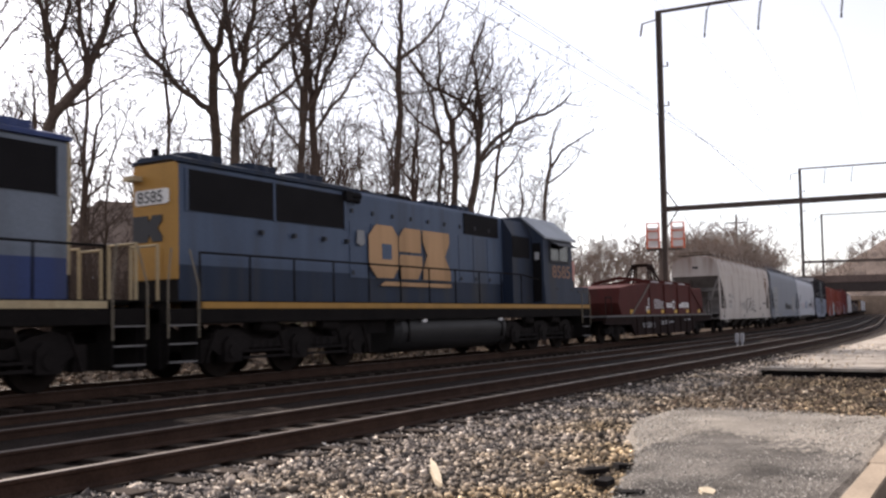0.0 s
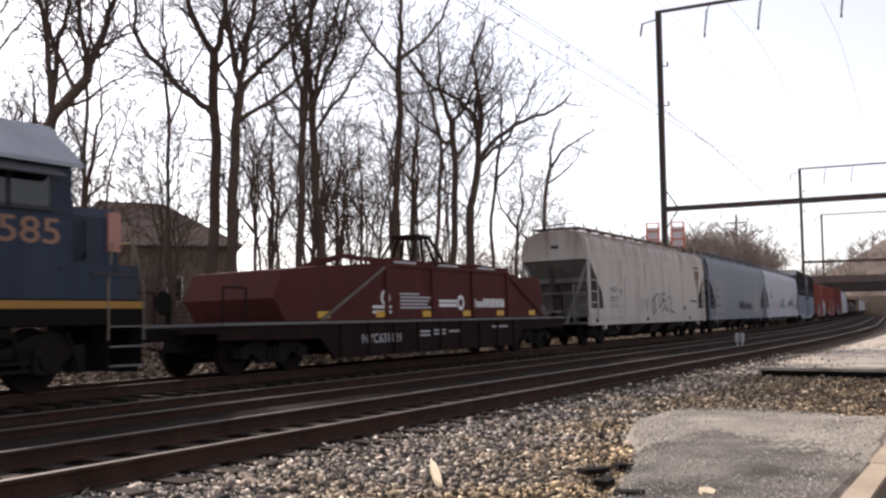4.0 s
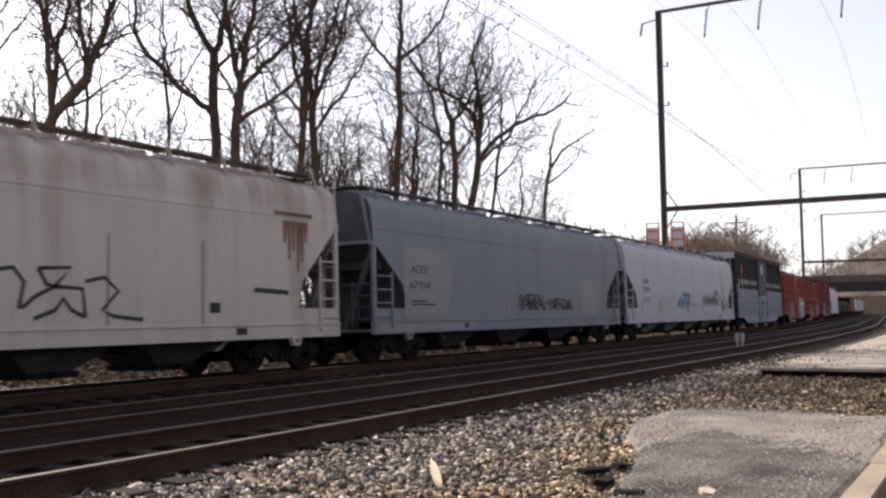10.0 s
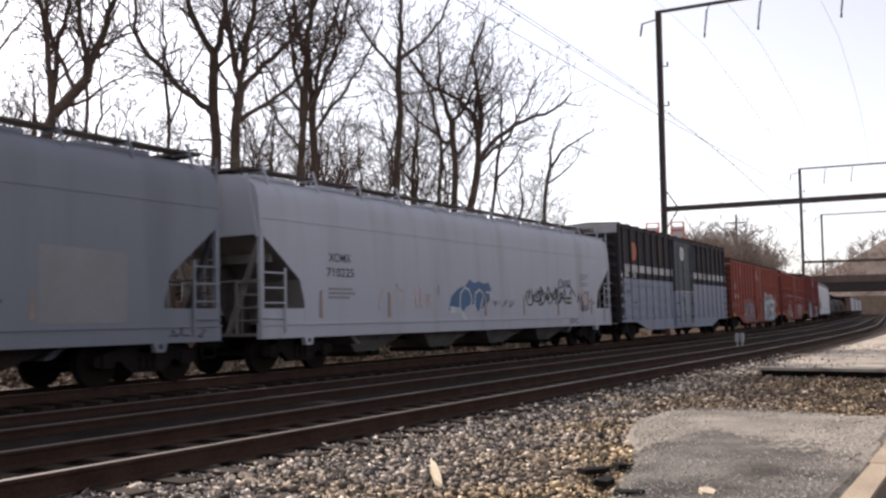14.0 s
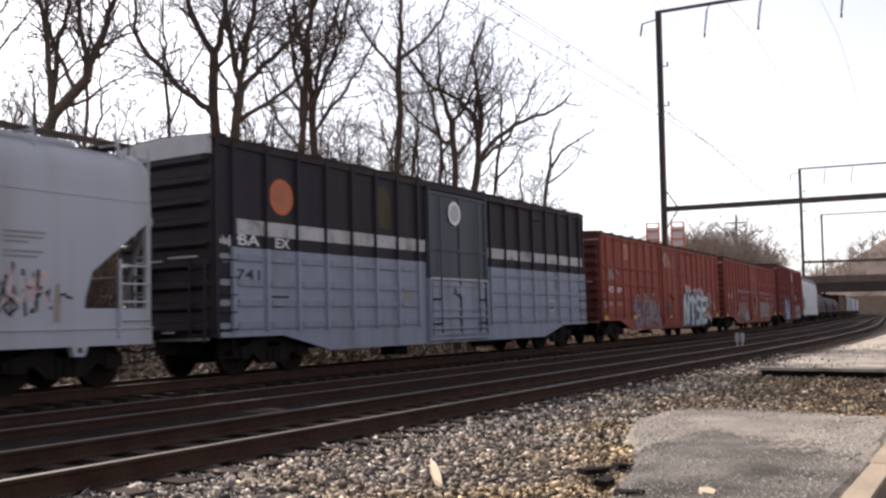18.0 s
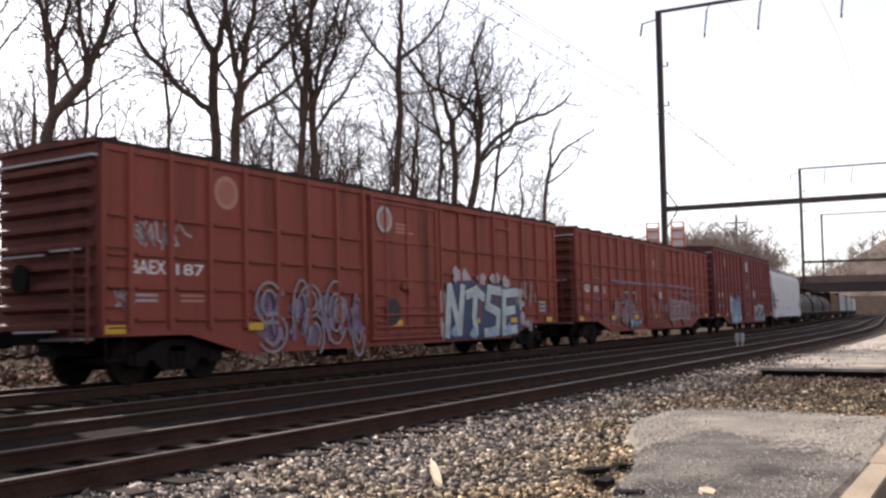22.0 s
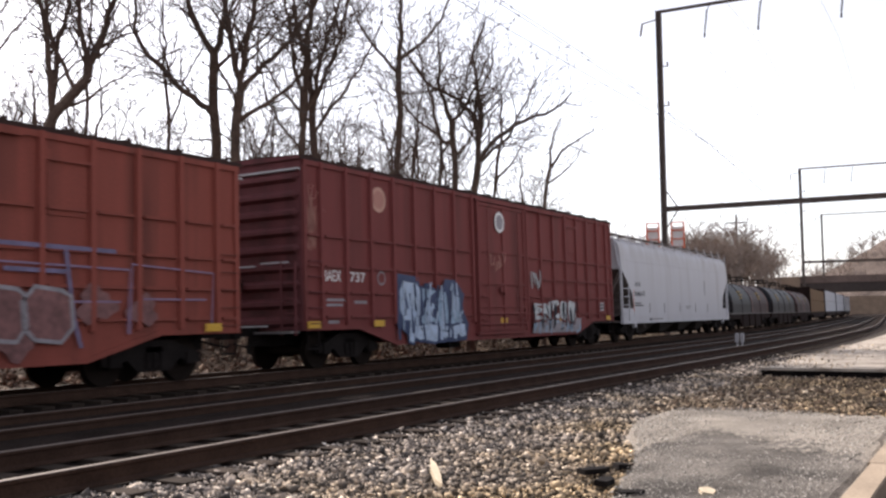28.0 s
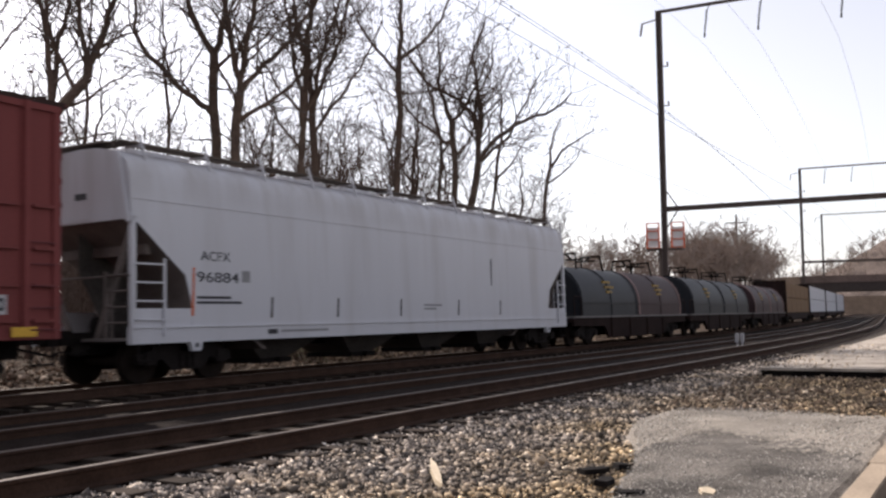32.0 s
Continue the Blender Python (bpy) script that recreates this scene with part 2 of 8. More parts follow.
M_LUMBER = mat("brown_wrapped_lumber", (0.16, 0.096, 0.05), 0.7, vary=0.2, scale=0.8, fine=9, dirt=(0.06, 0.04, 0.03), dirt_amount=0.4, spec=0.14)
M_ABUT = mat("overpass_tan_abutment", (0.23, 0.165, 0.12), 0.9, vary=0.3, scale=0.6, fine=4)



def crushed_stone():
    """Mixed crushed stone: each lump has its own shade; metre-wide patches run from blue-grey to ochre, bluer towards the rails."""
    mt = bpy.data.materials.new("mixed_crushed_stone")
    mt.use_nodes = True
    n, l = mt.node_tree.nodes, mt.node_tree.links
    bs = n["Principled BSDF"]
    bs.inputs["Roughness"].default_value = 0.92
    bs.inputs["Specular IOR Level"].default_value = 0.15
    geo, tc = n.new("ShaderNodeNewGeometry"), n.new("ShaderNodeTexCoord")
    ramp = n.new("ShaderNodeValToRGB")
    e = ramp.color_ramp.elements
    e[0].position, e[0].color = 0.0, (0.05, 0.048, 0.047, 1)
    e[1].position, e[1].color = 1.0, (0.84, 0.775, 0.685, 1)
    for p, c in ((0.36, (0.095, 0.09, 0.087, 1)), (0.62, (0.32, 0.29, 0.258, 1)), (0.84, (0.52, 0.465, 0.39, 1))):
        k = e.new(p)
        k.color = c
    l.new(geo.outputs["Random Per Island"], ramp.inputs["Fac"])
    patch = n.new("ShaderNodeTexNoise")
    patch.inputs["Scale"].default_value = 0.75
    patch.inputs["Detail"].default_value = 5
    l.new(tc.outputs["Object"], patch.inputs["Vector"])
    sep = n.new("ShaderNodeSeparateXYZ")
    l.new(tc.outputs["Object"], sep.inputs[0])
    grad = n.new("ShaderNodeMapRange")
    grad.inputs["From Min"].default_value, grad.inputs["From Max"].default_value = 2.5, 6.0
    grad.inputs["To Min"].default_value, grad.inputs["To Max"].default_value = 0.2, -0.2
    l.new(sep.outputs["Y"], grad.inputs["Value"])
    add = n.new("ShaderNodeMath")
    add.operation = "ADD"
    l.new(patch.outputs["Fac"], add.inputs[0])
    l.new(grad.outputs[0], add.inputs[1])
    hue = n.new("ShaderNodeValToRGB")
    h = hue.color_ramp.elements
    h[0].position, h[0].color = 0.32, (1.06, 1.01, 1.0, 1)
    h[1].position, h[1].color = 0.72, (1.22, 1.02, 0.74, 1)
    l.new(add.outputs[0], hue.inputs["Fac"])
    mul = n.new("ShaderNodeMix")
    mul.data_type, mul.blend_type = "RGBA", "MULTIPLY"
    mul.inputs["Factor"].default_value = 1.0
    l.new(ramp.outputs["Color"], mul.inputs["A"])
    l.new(hue.outputs["Color"], mul.inputs["B"])
    l.new(mul.outputs["Result"], bs.inputs["Base Color"])
    return mt


M_STONE = crushed_stone()
m = bpy.data.materials.new("cab_glass")
m.use_nodes = True
m.node_tree.nodes["Principled BSDF"].inputs["Base Color"].default_value = (0.02, 0.025, 0.03, 1)
m.node_tree.nodes["Principled BSDF"].inputs["Roughness"].default_value = 0.08
m.node_tree.nodes["Principled BSDF"].inputs["Transmission Weight"].default_value = 0.6
M_GLASS = m


# ---- mesh helpers ----
class Build:
    """Collects solids into one mesh."""

    def __init__(self):
        self.v, self.f, self.m = [], [], []

    def add(self, verts, faces, mi=0):
        o = len(self.v)
        self.v += [tuple(p) for p in verts]
        self.f += [tuple(i + o for i in fc) for fc in faces]
        self.m += [mi] * len(faces)
        return self

    def box(self, x0, x1, y0, y1, z0, z1, mi=0):
        return self.add([(x0, y0, z0), (x1, y0, z0), (x1, y1, z0), (x0, y1, z0), (x0, y0, z1), (x1, y0, z1), (x1, y1, z1), (x0, y1, z1)],
                        [(0, 3, 2, 1), (4, 5, 6, 7), (0, 1, 5, 4), (1, 2, 6, 5), (2, 3, 7, 6), (3, 0, 4, 7)], mi)

    def bar(self, p, q, w, h=None, mi=0):
        """A square bar from p to q."""
        p, q = Vector(p), Vector(q)
        h = h or w
        d = (q - p).normalized()
        up = Vector((0, 0, 1)) if abs(d.z) < 0.9 else Vector((1, 0, 0))
        s = d.cross(up).normalized()
        u = s.cross(d)
        c = [s * (a * w / 2) + u * (b * h / 2) for a, b in ((-1, -1), (1, -1), (1, 1), (-1, 1))]
        return self.add([p + k for k in c] + [q + k for k in c], [(3, 2, 1, 0), (4, 5, 6, 7), (0, 1, 5, 4), (1, 2, 6, 5), (2, 3, 7, 6), (3, 0, 4, 7)], mi)

    def cyl(self, p, q, r, n=12, r2=None, mi=0, caps=True):
        p, q = Vector(p), Vector(q)
        r2 = r if r2 is None else r2
        d = (q - p).normalized()
        up = Vector((0, 0, 1)) if abs(d.z) < 0.9 else Vector((1, 0, 0))
        s = d.cross(up).normalized()
        u = s.cross(d)
        ring = [s * math.cos(2 * math.pi * i / n) + u * math.sin(2 * math.pi * i / n) for i in range(n)]
        fs = [(i, (i + 1) % n, n + (i + 1) % n, n + i) for i in range(n)]
        if caps:
            fs += [tuple(reversed(range(n))), tuple(range(n, 2 * n))]
        return self.add([p + k * r for k in ring] + [q + k * r2 for k in ring], fs, mi)

    def tube(self, pts, r, n=6, mi=0):
        for a, b in zip(pts, pts[1:]):
            self.cyl(a, b, r, n, mi=mi)
        return self

    def prism(self, profile, a0, a1, axis="x", mi=0):
        """Extrudes a closed outline: (y, z) along x, or (x, z) along y, or (x, y) along z."""
        def at(u, w, a):
            return (a, u, w) if axis == "x" else (u, a, w) if axis == "y" else (u, w, a)
        n = len(profile)
        return self.add([at(u, w, a0) for u, w in profile] + [at(u, w, a1) for u, w in profile],
                        [(i, (i + 1) % n, n + (i + 1) % n, n + i) for i in range(n)] + [tuple(reversed(range(n))), tuple(range(n, 2 * n))], mi)

    def skin(self, rings, mi=0, caps=True):
        """Joins rings of equal length into a closed body."""
        n = len(rings[0])
        vs = [p for ring in rings for p in ring]
        fs = [(k * n + i, k * n + (i + 1) % n, (k + 1) * n + (i + 1) % n, (k + 1) * n + i) for k in range(len(rings) - 1) for i in range(n)]
        if caps:
            fs += [tuple(reversed(range(n))), tuple(range((len(rings) - 1) * n, len(rings) * n))]
        return self.add(vs, fs, mi)

    def mesh(self, name, mats, smooth=False):
        me = bpy.data.meshes.new(name)
        me.from_pydata(self.v, [], self.f)
        for mt in (mats if isinstance(mats, (list, tuple)) else [mats]):
            me.materials.append(mt)
        if any(self.m):
            me.polygons.foreach_set("material_index", self.m)
        bm = bmesh.new()
        bm.from_mesh(me)
        bmesh.ops.recalc_face_normals(bm, faces=bm.faces[:])
        bm.to_mesh(me)
        bm.free()
        if smooth:
            me.polygons.foreach_set("use_smooth", [True] * len(me.polygons))
            me.set_sharp_from_angle(angle=radians(35))
        me.update()
        return me


BREADTH = {"rule": None, "done": set()}      # how the cars' cross sections are drawn in, while the train is built


def part(name, b, material, parent, label="", smooth=False, at=None):
    ob = new(name, b.mesh(name, material, smooth) if isinstance(b, Build) else b)
    ob.parent = parent
    if at is not None:
        ob.matrix_basis = at
    rule = BREADTH["rule"]
    if rule and ob.data.name not in BREADTH["done"]:
        BREADTH["done"].add(ob.data.name)
        co = np.empty(len(ob.data.vertices) * 3)
        ob.data.vertices.foreach_get("co", co)
        co[1::3] = rule(co[1::3])
        ob.data.vertices.foreach_set("co", co)
        ob.data.update()
    return tagged(ob, label)


def thing(name, label, category, group="", kind=""):
    return tagged(new(name), label, category, group, kind)


def solid(name, b, material, label, category="", group="", kind="", smooth=False):
    return tagged(new(name, b.mesh(name, material, smooth)), label, category, group, kind)


def lettering(name, words, size, material, parent, at, label="", squeeze=1.0):
    """Words in the built-in font as a thin raised mesh, reading along +x on a face that looks to -y."""
    cu = bpy.data.curves.new(name, "FONT")
    cu.body, cu.size, cu.extrude, cu.offset = words, size, 0.002, 0.009 * size
    tmp = bpy.data.objects.new(name, cu)
    scene.collection.objects.link(tmp)
    me = bpy.data.meshes.new_from_object(tmp)
    bpy.data.objects.remove(tmp)
    me.transform(Matrix.Diagonal((squeeze, 1, 1, 1)))
    me.materials.clear()
    me.materials.append(material)
    ob = new(name, me)
    ob.parent = parent
    rule = BREADTH["rule"]
    if rule:
        at = (at[0], float(rule(np.array([at[1]]))[0]), at[2])
    ob.matrix_basis = Matrix.Translation(at) @ pose(0, 0, 0, 90, 0, 0)
    return tagged(ob, label)


# ---- the line: straight, then a long left curve, then straight ----
CURVE_FROM, CURVE_TO, BEND = 24.57, 93.0, 0.001365


def line(s, off=0.0, z=0.0):
    """Place and heading at arc length s, off metres to the far side of the camera's line."""
    e = min(max(s - CURVE_FROM, 0.0), CURVE_TO - CURVE_FROM)
    th = e * BEND
    rest = max(s - CURVE_TO, 0.0)
    x = min(s, CURVE_FROM) + math.sin(th) / BEND + rest * math.cos(th)
    y = (1 - math.cos(th)) / BEND + rest * math.sin(th)
    return Vector((x - off * math.sin(th), y + off * math.cos(th), z)), th


FAR_TRACK = 14.27
TRACKS = ((7.29, 0.0, 0.0), (10.93, -0.08, 0.0), (FAR_TRACK, 0.02, 0.017))   # centre, rail height, cant
GAUGE = 1.435


def sweep(b, outline, stations, off, z, mi=0, caps=True):
    rings = []
    for s in stations:
        ring = []
        for u, w in outline:
            p, _ = line(s, off + u, z + w)
            ring.append(p)
        rings.append(ring)
    b.skin(rings, mi, caps)


STATIONS = [-60, -30, -10, 0, 10, 20, 24.57] + [30 + 6 * i for i in range(11)] + [100, 130, 180, 260, 400]

# ---- ground, ballast, tracks ----
def ground_sheet():
    """One sheet to the horizon: flat by the line, rising gently into the wood, dropping nowhere."""
    xs = [-3000, -900, -300, -120, -60] + [-40 + 4 * i for i in range(66)] + [300, 420, 600, 1000, 3000]
    ys = [-3000, -600, -150, -50, -20, -8, -2, 0, 3, 5, 8, 12, 15, 17.2, 18, 19, 20, 22, 24, 27, 30, 34, 38, 44, 52, 60, 80, 120, 200, 500, 3000]
    b = Build()
    for y in ys:
        for x in xs:
            p = Vector((x, y, 0))
            off = y - line(min(max(x, -60), 400))[0].y
            z = -0.42
            if off > 17:
                z += 0.75 * min((off - 17) / 5, 1.0) + 1.5 * min(max(off - 24, 0) / 30, 1.0)
                z += 0.22 * noise.noise(Vector((x * 0.2, y * 0.2, 0))) * min((off - 17) / 2, 1.0)
            b.v.append((x, y, z))
    w = len(xs)
    for j in range(len(ys) - 1):
        for i in range(w - 1):
            b.f.append((j * w + i, j * w + i + 1, (j + 1) * w + i + 1, (j + 1) * w + i))
            b.m.append(0)
    solid("ground", b, M_GROUND, "brown leaf-littered soil beside the railway line", "ground", kind="structure", smooth=True)


def track_bed():
    b = Build()
    top = [(-9.3, -0.45), (-8.7, -0.21), (1.9, -0.2), (3.1, -0.6), (-9.3, -0.6)]
    sweep(b, top, STATIONS, 14.48, 0.0)
    solid("ballast_bed", b, M_BALLAST_DARK, "dark rust-stained crushed stone ballast under three tracks", "ballast", kind="structure")
    c = Build()
    sweep(c, [(-14, -0.5), (-14, -0.235), (-8.0, -0.225), (-8.0, -0.5)], STATIONS, 14.48, 0.0)
    solid("ballast_shoulder", c, M_BALLAST, "grey and tan loose gravel strip along the track", "gravel", kind="structure")


def rails():
    foot = [(-0.07, -0.18), (0.07, -0.18), (0.07, -0.165), (0.012, -0.14), (0.012, -0.045), (0.036, -0.035), (0.036, -0.006), (-0.036, -0.006), (-0.036, -0.035), (-0.012, -0.045), (-0.012, -0.14), (-0.07, -0.165)]
    head = [(-0.036, -0.006), (0.036, -0.006), (0.030, 0.0), (-0.030, 0.0)]
    for name, (c, z, cant) in zip(("near", "middle", "far"), TRACKS):
        track = thing("track_" + name, "steel rails with a polished head on dark timber ties", "track", "tracks", "structure")
        for side in (-1, 1):
            b = Build()
            dz = z - side * cant * GAUGE / 2
            sweep(b, foot, STATIONS, c + side * GAUGE / 2, dz)
            r = part("rail", b, M_RAIL, track, "rust-brown steel rail")
            h = Build()
            sweep(h, head, STATIONS, c + side * GAUGE / 2, dz)
            part("rail_head", h, M_RAIL_TOP, r, "polished running surface")
        tie = Build().box(-0.115, 0.115, -1.3, 1.3, -0.17, 0.0).mesh("tie", M_TIE)
        s = 1.0
        while s < 62:
            p, th = line(s, c, z - 0.175)
            ob = part("tie", tie, None, track)
            ob.matrix_basis = Matrix.Translation(p) @ pose(0, 0, 0, 0, 0, math.degrees(th) + random.uniform(-1, 1))
            s += 0.55


def stones(name, count, region, base, size, material, label, seed):
    """Loose crushed stones, each a small uneven lump; region(rng) gives x, y."""
    rng = np.random.default_rng(seed)
    base_v = np.array([(1, 0, 0), (-1, 0, 0), (0, 1, 0), (0, -1, 0), (0, 0, 1), (0, 0, -1)], float)
    base_f = np.array([(0, 2, 4), (2, 1, 4), (1, 3, 4), (3, 0, 4), (2, 0, 5), (1, 2, 5), (3, 1, 5), (0, 3, 5)])
    xy = region(rng, count)
    n = len(xy)
    r = size * rng.lognormal(0, 0.35, n)
    v = base_v[None] * rng.uniform(0.5, 1.25, (n, 6, 1)) + rng.normal(0, 0.2, (n, 6, 3))
    a = rng.uniform(0, 6.283, (n, 3))
    for k, (i, j) in enumerate(((0, 1), (1, 2), (2, 0))):
        c, s = np.cos(a[:, k])[:, None], np.sin(a[:, k])[:, None]
        vi, vj = v[:, :, i].copy(), v[:, :, j].copy()
        v[:, :, i], v[:, :, j] = c * vi - s * vj, s * vi + c * vj
    v *= r[:, None, None]
    v[:, :, 2] *= 0.8
    if xy.shape[1] > 2:
        v[:, :, 2] += xy[:, 2:3]
    v[:, :, 0] += xy[:, 0:1]
    v[:, :, 1] += xy[:, 1:2]
    v[:, :, 2] += base + (rng.uniform(-0.4, 1.0, n) * r)[:, None]
    f = (base_f[None] + 6 * np.arange(n)[:, None, None]).reshape(-1, 3)
    me = bpy.data.meshes.new(name)
    me.vertices.add(n * 6)
    me.vertices.foreach_set("co", v.ravel())
    me.loops.add(len(f) * 3)
    me.loops.foreach_set("vertex_index", f.ravel())
    me.polygons.add(len(f))
    me.polygons.foreach_set("loop_start", np.arange(0, len(f) * 3, 3))
    me.materials.append(material)
    me.update(calc_edges=True)
    me.validate()
    tagged(new(name, me), label, "gravel", kind="stuff")


def blob(points, wobble, seed, steps=6):
    """A closed outline through the corners given, with an uneven edge."""
    rng = random.Random(seed)
    out = []
    n = len(points)
    for i in range(n):
        p0, p1, p2, p3 = (Vector(points[(i + k) % n]) for k in (-1, 0, 1, 2))
        for j in range(steps):
            t = j / steps
            q = 0.5 * ((2 * p1) + (p2 - p0) * t + (2 * p0 - 5 * p1 + 4 * p2 - p3) * t * t + (3 * p1 - p0 - 3 * p2 + p3) * t ** 3)
            out.append((q.x + rng.uniform(-wobble, wobble), q.y + rng.uniform(-wobble, wobble)))
    return out


ASPHALT_EDGE = [(3.0, 1.15), (12.5, 1.2), (13.4, 1.9), (13.7, 3.3), (13.4, 4.0), (11.4, 4.05), (9.3, 3.25), (7.3, 2.7), (4.5, 2.3)]


def inside(px, py, poly):
    hit = np.zeros(len(px), bool)
    n = len(poly)
    for i in range(n):
        (x0, y0), (x1, y1) = poly[i], poly[(i + 1) % n]
        if y0 == y1:
            continue
        c = ((y0 > py) != (y1 > py)) & (px < (x1 - x0) * (py - y0) / (y1 - y0) + x0)
        hit ^= c
    return hit


def edge_distance(px, py, poly):
    """Distance to the outline, positive inside."""
    best = np.full(len(px), 1e9)
    n = len(poly)
    for i in range(n):
        (x0, y0), (x1, y1) = poly[i], poly[(i + 1) % n]
        dx, dy = x1 - x0, y1 - y0
        t = np.clip(((px - x0) * dx + (py - y0) * dy) / (dx * dx + dy * dy), 0, 1)
        best = np.minimum(best, np.hypot(px - x0 - t * dx, py - y0 - t * dy))
    return np.where(inside(px, py, poly), best, -best)


def apron():
    """A crumbling asphalt pad with a gently uneven, gritty top whose edges sink under the stones."""
    out = blob(ASPHALT_EDGE, 0.05, 3)
    step = 0.045
    xs, ys = np.arange(2.8, 14.2, step), np.arange(1.0, 4.6, step)
    gx, gy = np.meshgrid(xs, ys)
    fx, fy = gx.ravel(), gy.ravel()
    d = edge_distance(fx, fy, out)
    rng = np.random.default_rng(8)
    wave = np.array([noise.noise(Vector((x * 1.3, y * 1.3, 0))) * 0.022 + noise.noise(Vector((x * 7, y * 7, 3))) * 0.008 for x, y in zip(fx, fy)])
    z = -0.165 + 0.03 * np.clip(d / 0.8, 0, 1) + wave + rng.normal(0, 0.0022, len(fx)) - np.clip(-d, 0, 0.2) * 0.6 - np.where(d < 0.06, 0.02, 0)
    w = len(xs)
    b = Build()
    b.v = [tuple(p) for p in np.stack([fx, fy, z], -1)]
    keep = d > -0.15
    for j in range(len(ys) - 1):
        for i in range(w - 1):
            q = (j * w + i, j * w + i + 1, (j + 1) * w + i + 1, (j + 1) * w + i)
            if keep[q[0]] and keep[q[2]]:
                b.f.append(q)
                cx, cy = fx[q[0]], fy[q[0]]
                seam = 9.1 + 0.75 * min(max(cy - 0.6, 0), 2.3) - 5.5 * max(cy - 2.95, 0) + 0.5 * noise.noise(Vector((cx * 1.1, cy * 1.1, 5))) + 0.35 * noise.noise(Vector((cx * 5, cy * 5, 9)))
                b.m.append(1 if cx + rng.normal(0, 0.2) < seam else 0)
    solid("asphalt_apron", b, [M_ASPHALT, M_ASPHALT_DARK], "worn grey asphalt crossing pad with crumbling edges", "pavement", kind="structure", smooth=False)
    t = thing("timber_edging", "pale weathered timber edging beam beside the asphalt", "edging", kind="structure")
    part("beam", Build().prism([(0.86, -0.3), (1.06, -0.3), (1.06, -0.115), (1.05, -0.1), (0.87, -0.1), (0.86, -0.115)], 3.0, 8.9), M_WOOD, t)
    part("beam", Build().prism([(0.88, -0.3), (1.08, -0.3), (1.08, -0.115), (1.07, -0.1), (0.89, -0.1), (0.88, -0.115)], 8.93, 14.2), M_WOOD, t)


def platform():
    b = Build()
    st = [20.2, 24.57] + [30 + 6 * i for i in range(11)] + [110, 140]
    sweep(b, [(-12, -0.005), (4.45, -0.005), (4.45, 0.05), (-12, 0.05)], st, 0.0, 0.0)
    p = solid("platform", b, M_CONCRETE, "low pale concrete station platform with a shaded edge", "platform", kind="structure")
    # Footing coloured black to give the shadow gap under the slab.
    c = Build()
    sweep(c, [(-12, -0.5), (4.38, -0.5), (4.38, -0.007), (-12, -0.007)], [20.27] + st[1:], 0.0, 0.0)
    part("platform_footing", c, M_BLACK, p, "recessed footing in black for the shadow gap below the platform slab")
    solid("verge_bank", Build().prism([(17.6, -0.3), (17.6, -0.235), (20.26, -0.17), (20.26, -0.3)], -3.0, 4.55, "y"), M_BALLAST, "dirt bank rising to the platform edge", "bank", kind="structure")
    for off in (3.4, 2.1, 0.8, -0.6):
        j = Build()
        sweep(j, [(-0.012, 0.051), (0.012, 0.051), (0.012, 0.054), (-0.012, 0.054)], st, off, 0.0)
        part("platform_joint", j, M_JOINT, p, "dark joint along the platform")


ground_sheet()
track_bed()
rails()


def strip(rng, n):
    x = 4.5 + 28 * rng.random(n) ** 1.5
    off = rng.uniform(1.2, 6.45, n)
    keep = ~inside(x, off, ASPHALT_EDGE)
    return np.stack([x, off], -1)[keep]


stones("loose_gravel", 70000, strip, -0.22, 0.0215, M_STONE, "loose grey and tan crushed stones", 1)
stones("fine_gravel", 34000, strip, -0.212, 0.014, M_STONE, "fine grey and ochre chippings between the stones", 2)
apron()
platform()


def grit(rng, n):
    x, y = rng.uniform(5, 13.6, n), rng.uniform(1.2, 4.1, n)
    keep = inside(x, y, ASPHALT_EDGE) & (rng.random(n) < 0.9)
    return np.stack([x, y], -1)[keep]


def verge(rng, n):
    x = rng.uniform(13.0, 20.3, n)
    return np.stack([x, rng.uniform(0.9, 4.6, n), 0.05 * np.clip((x - 17.8) / 2.3, 0, 1)], -1)


stones("asphalt_grit", 22000, grit, -0.142, 0.006, M_GRIT, "fine loose grit on the asphalt", 4)


def bank(rng, n):
    s = rng.uniform(-4, 60, n)
    off = 16.6 + 8.5 * rng.random(n) ** 1.4
    q = [line(a, c)[0] for a, c in zip(s, off)]
    return np.array([(p.x, p.y, -0.42 + 0.75 * min(max(c - 17, 0) / 5, 1.0) + 0.22 * noise.noise(Vector((p.x * 0.2, p.y * 0.2, 0))) * min(max(c - 17, 0) / 2, 1.0)) for p, c in zip(q, off)])


stones("bank_leaves", 16000, bank, 0.02, 0.055, M_LEAF, "dry brown leaves and sticks on the bank", 11)
stones("bank_rubble", 1300, bank, 0.0, 0.085, M_RUBBLE, "grey-brown rubble lumps along the foot of the bank", 12)
stones("verge_grit", 15000, verge, -0.2, 0.017, M_STONE, "fine mixed chippings before the platform", 6)


def spill(rng, n):
    s = 20.4 + 14 * rng.random(n) ** 1.6
    off = 4.4 - 1.6 * rng.random(n) ** 2.2
    q = [line(a, c)[0] for a, c in zip(s, off)]
    return np.array([(p.x, p.y) for p in q])


stones("platform_spill", 450, spill, 0.052, 0.02, M_STONE, "gravel and dirt spilled on the platform edge", 7)
stones("verge_leaves", 5000, verge, -0.19, 0.022, M_LEAF, "dry brown leaves and dirt before the platform", 5)


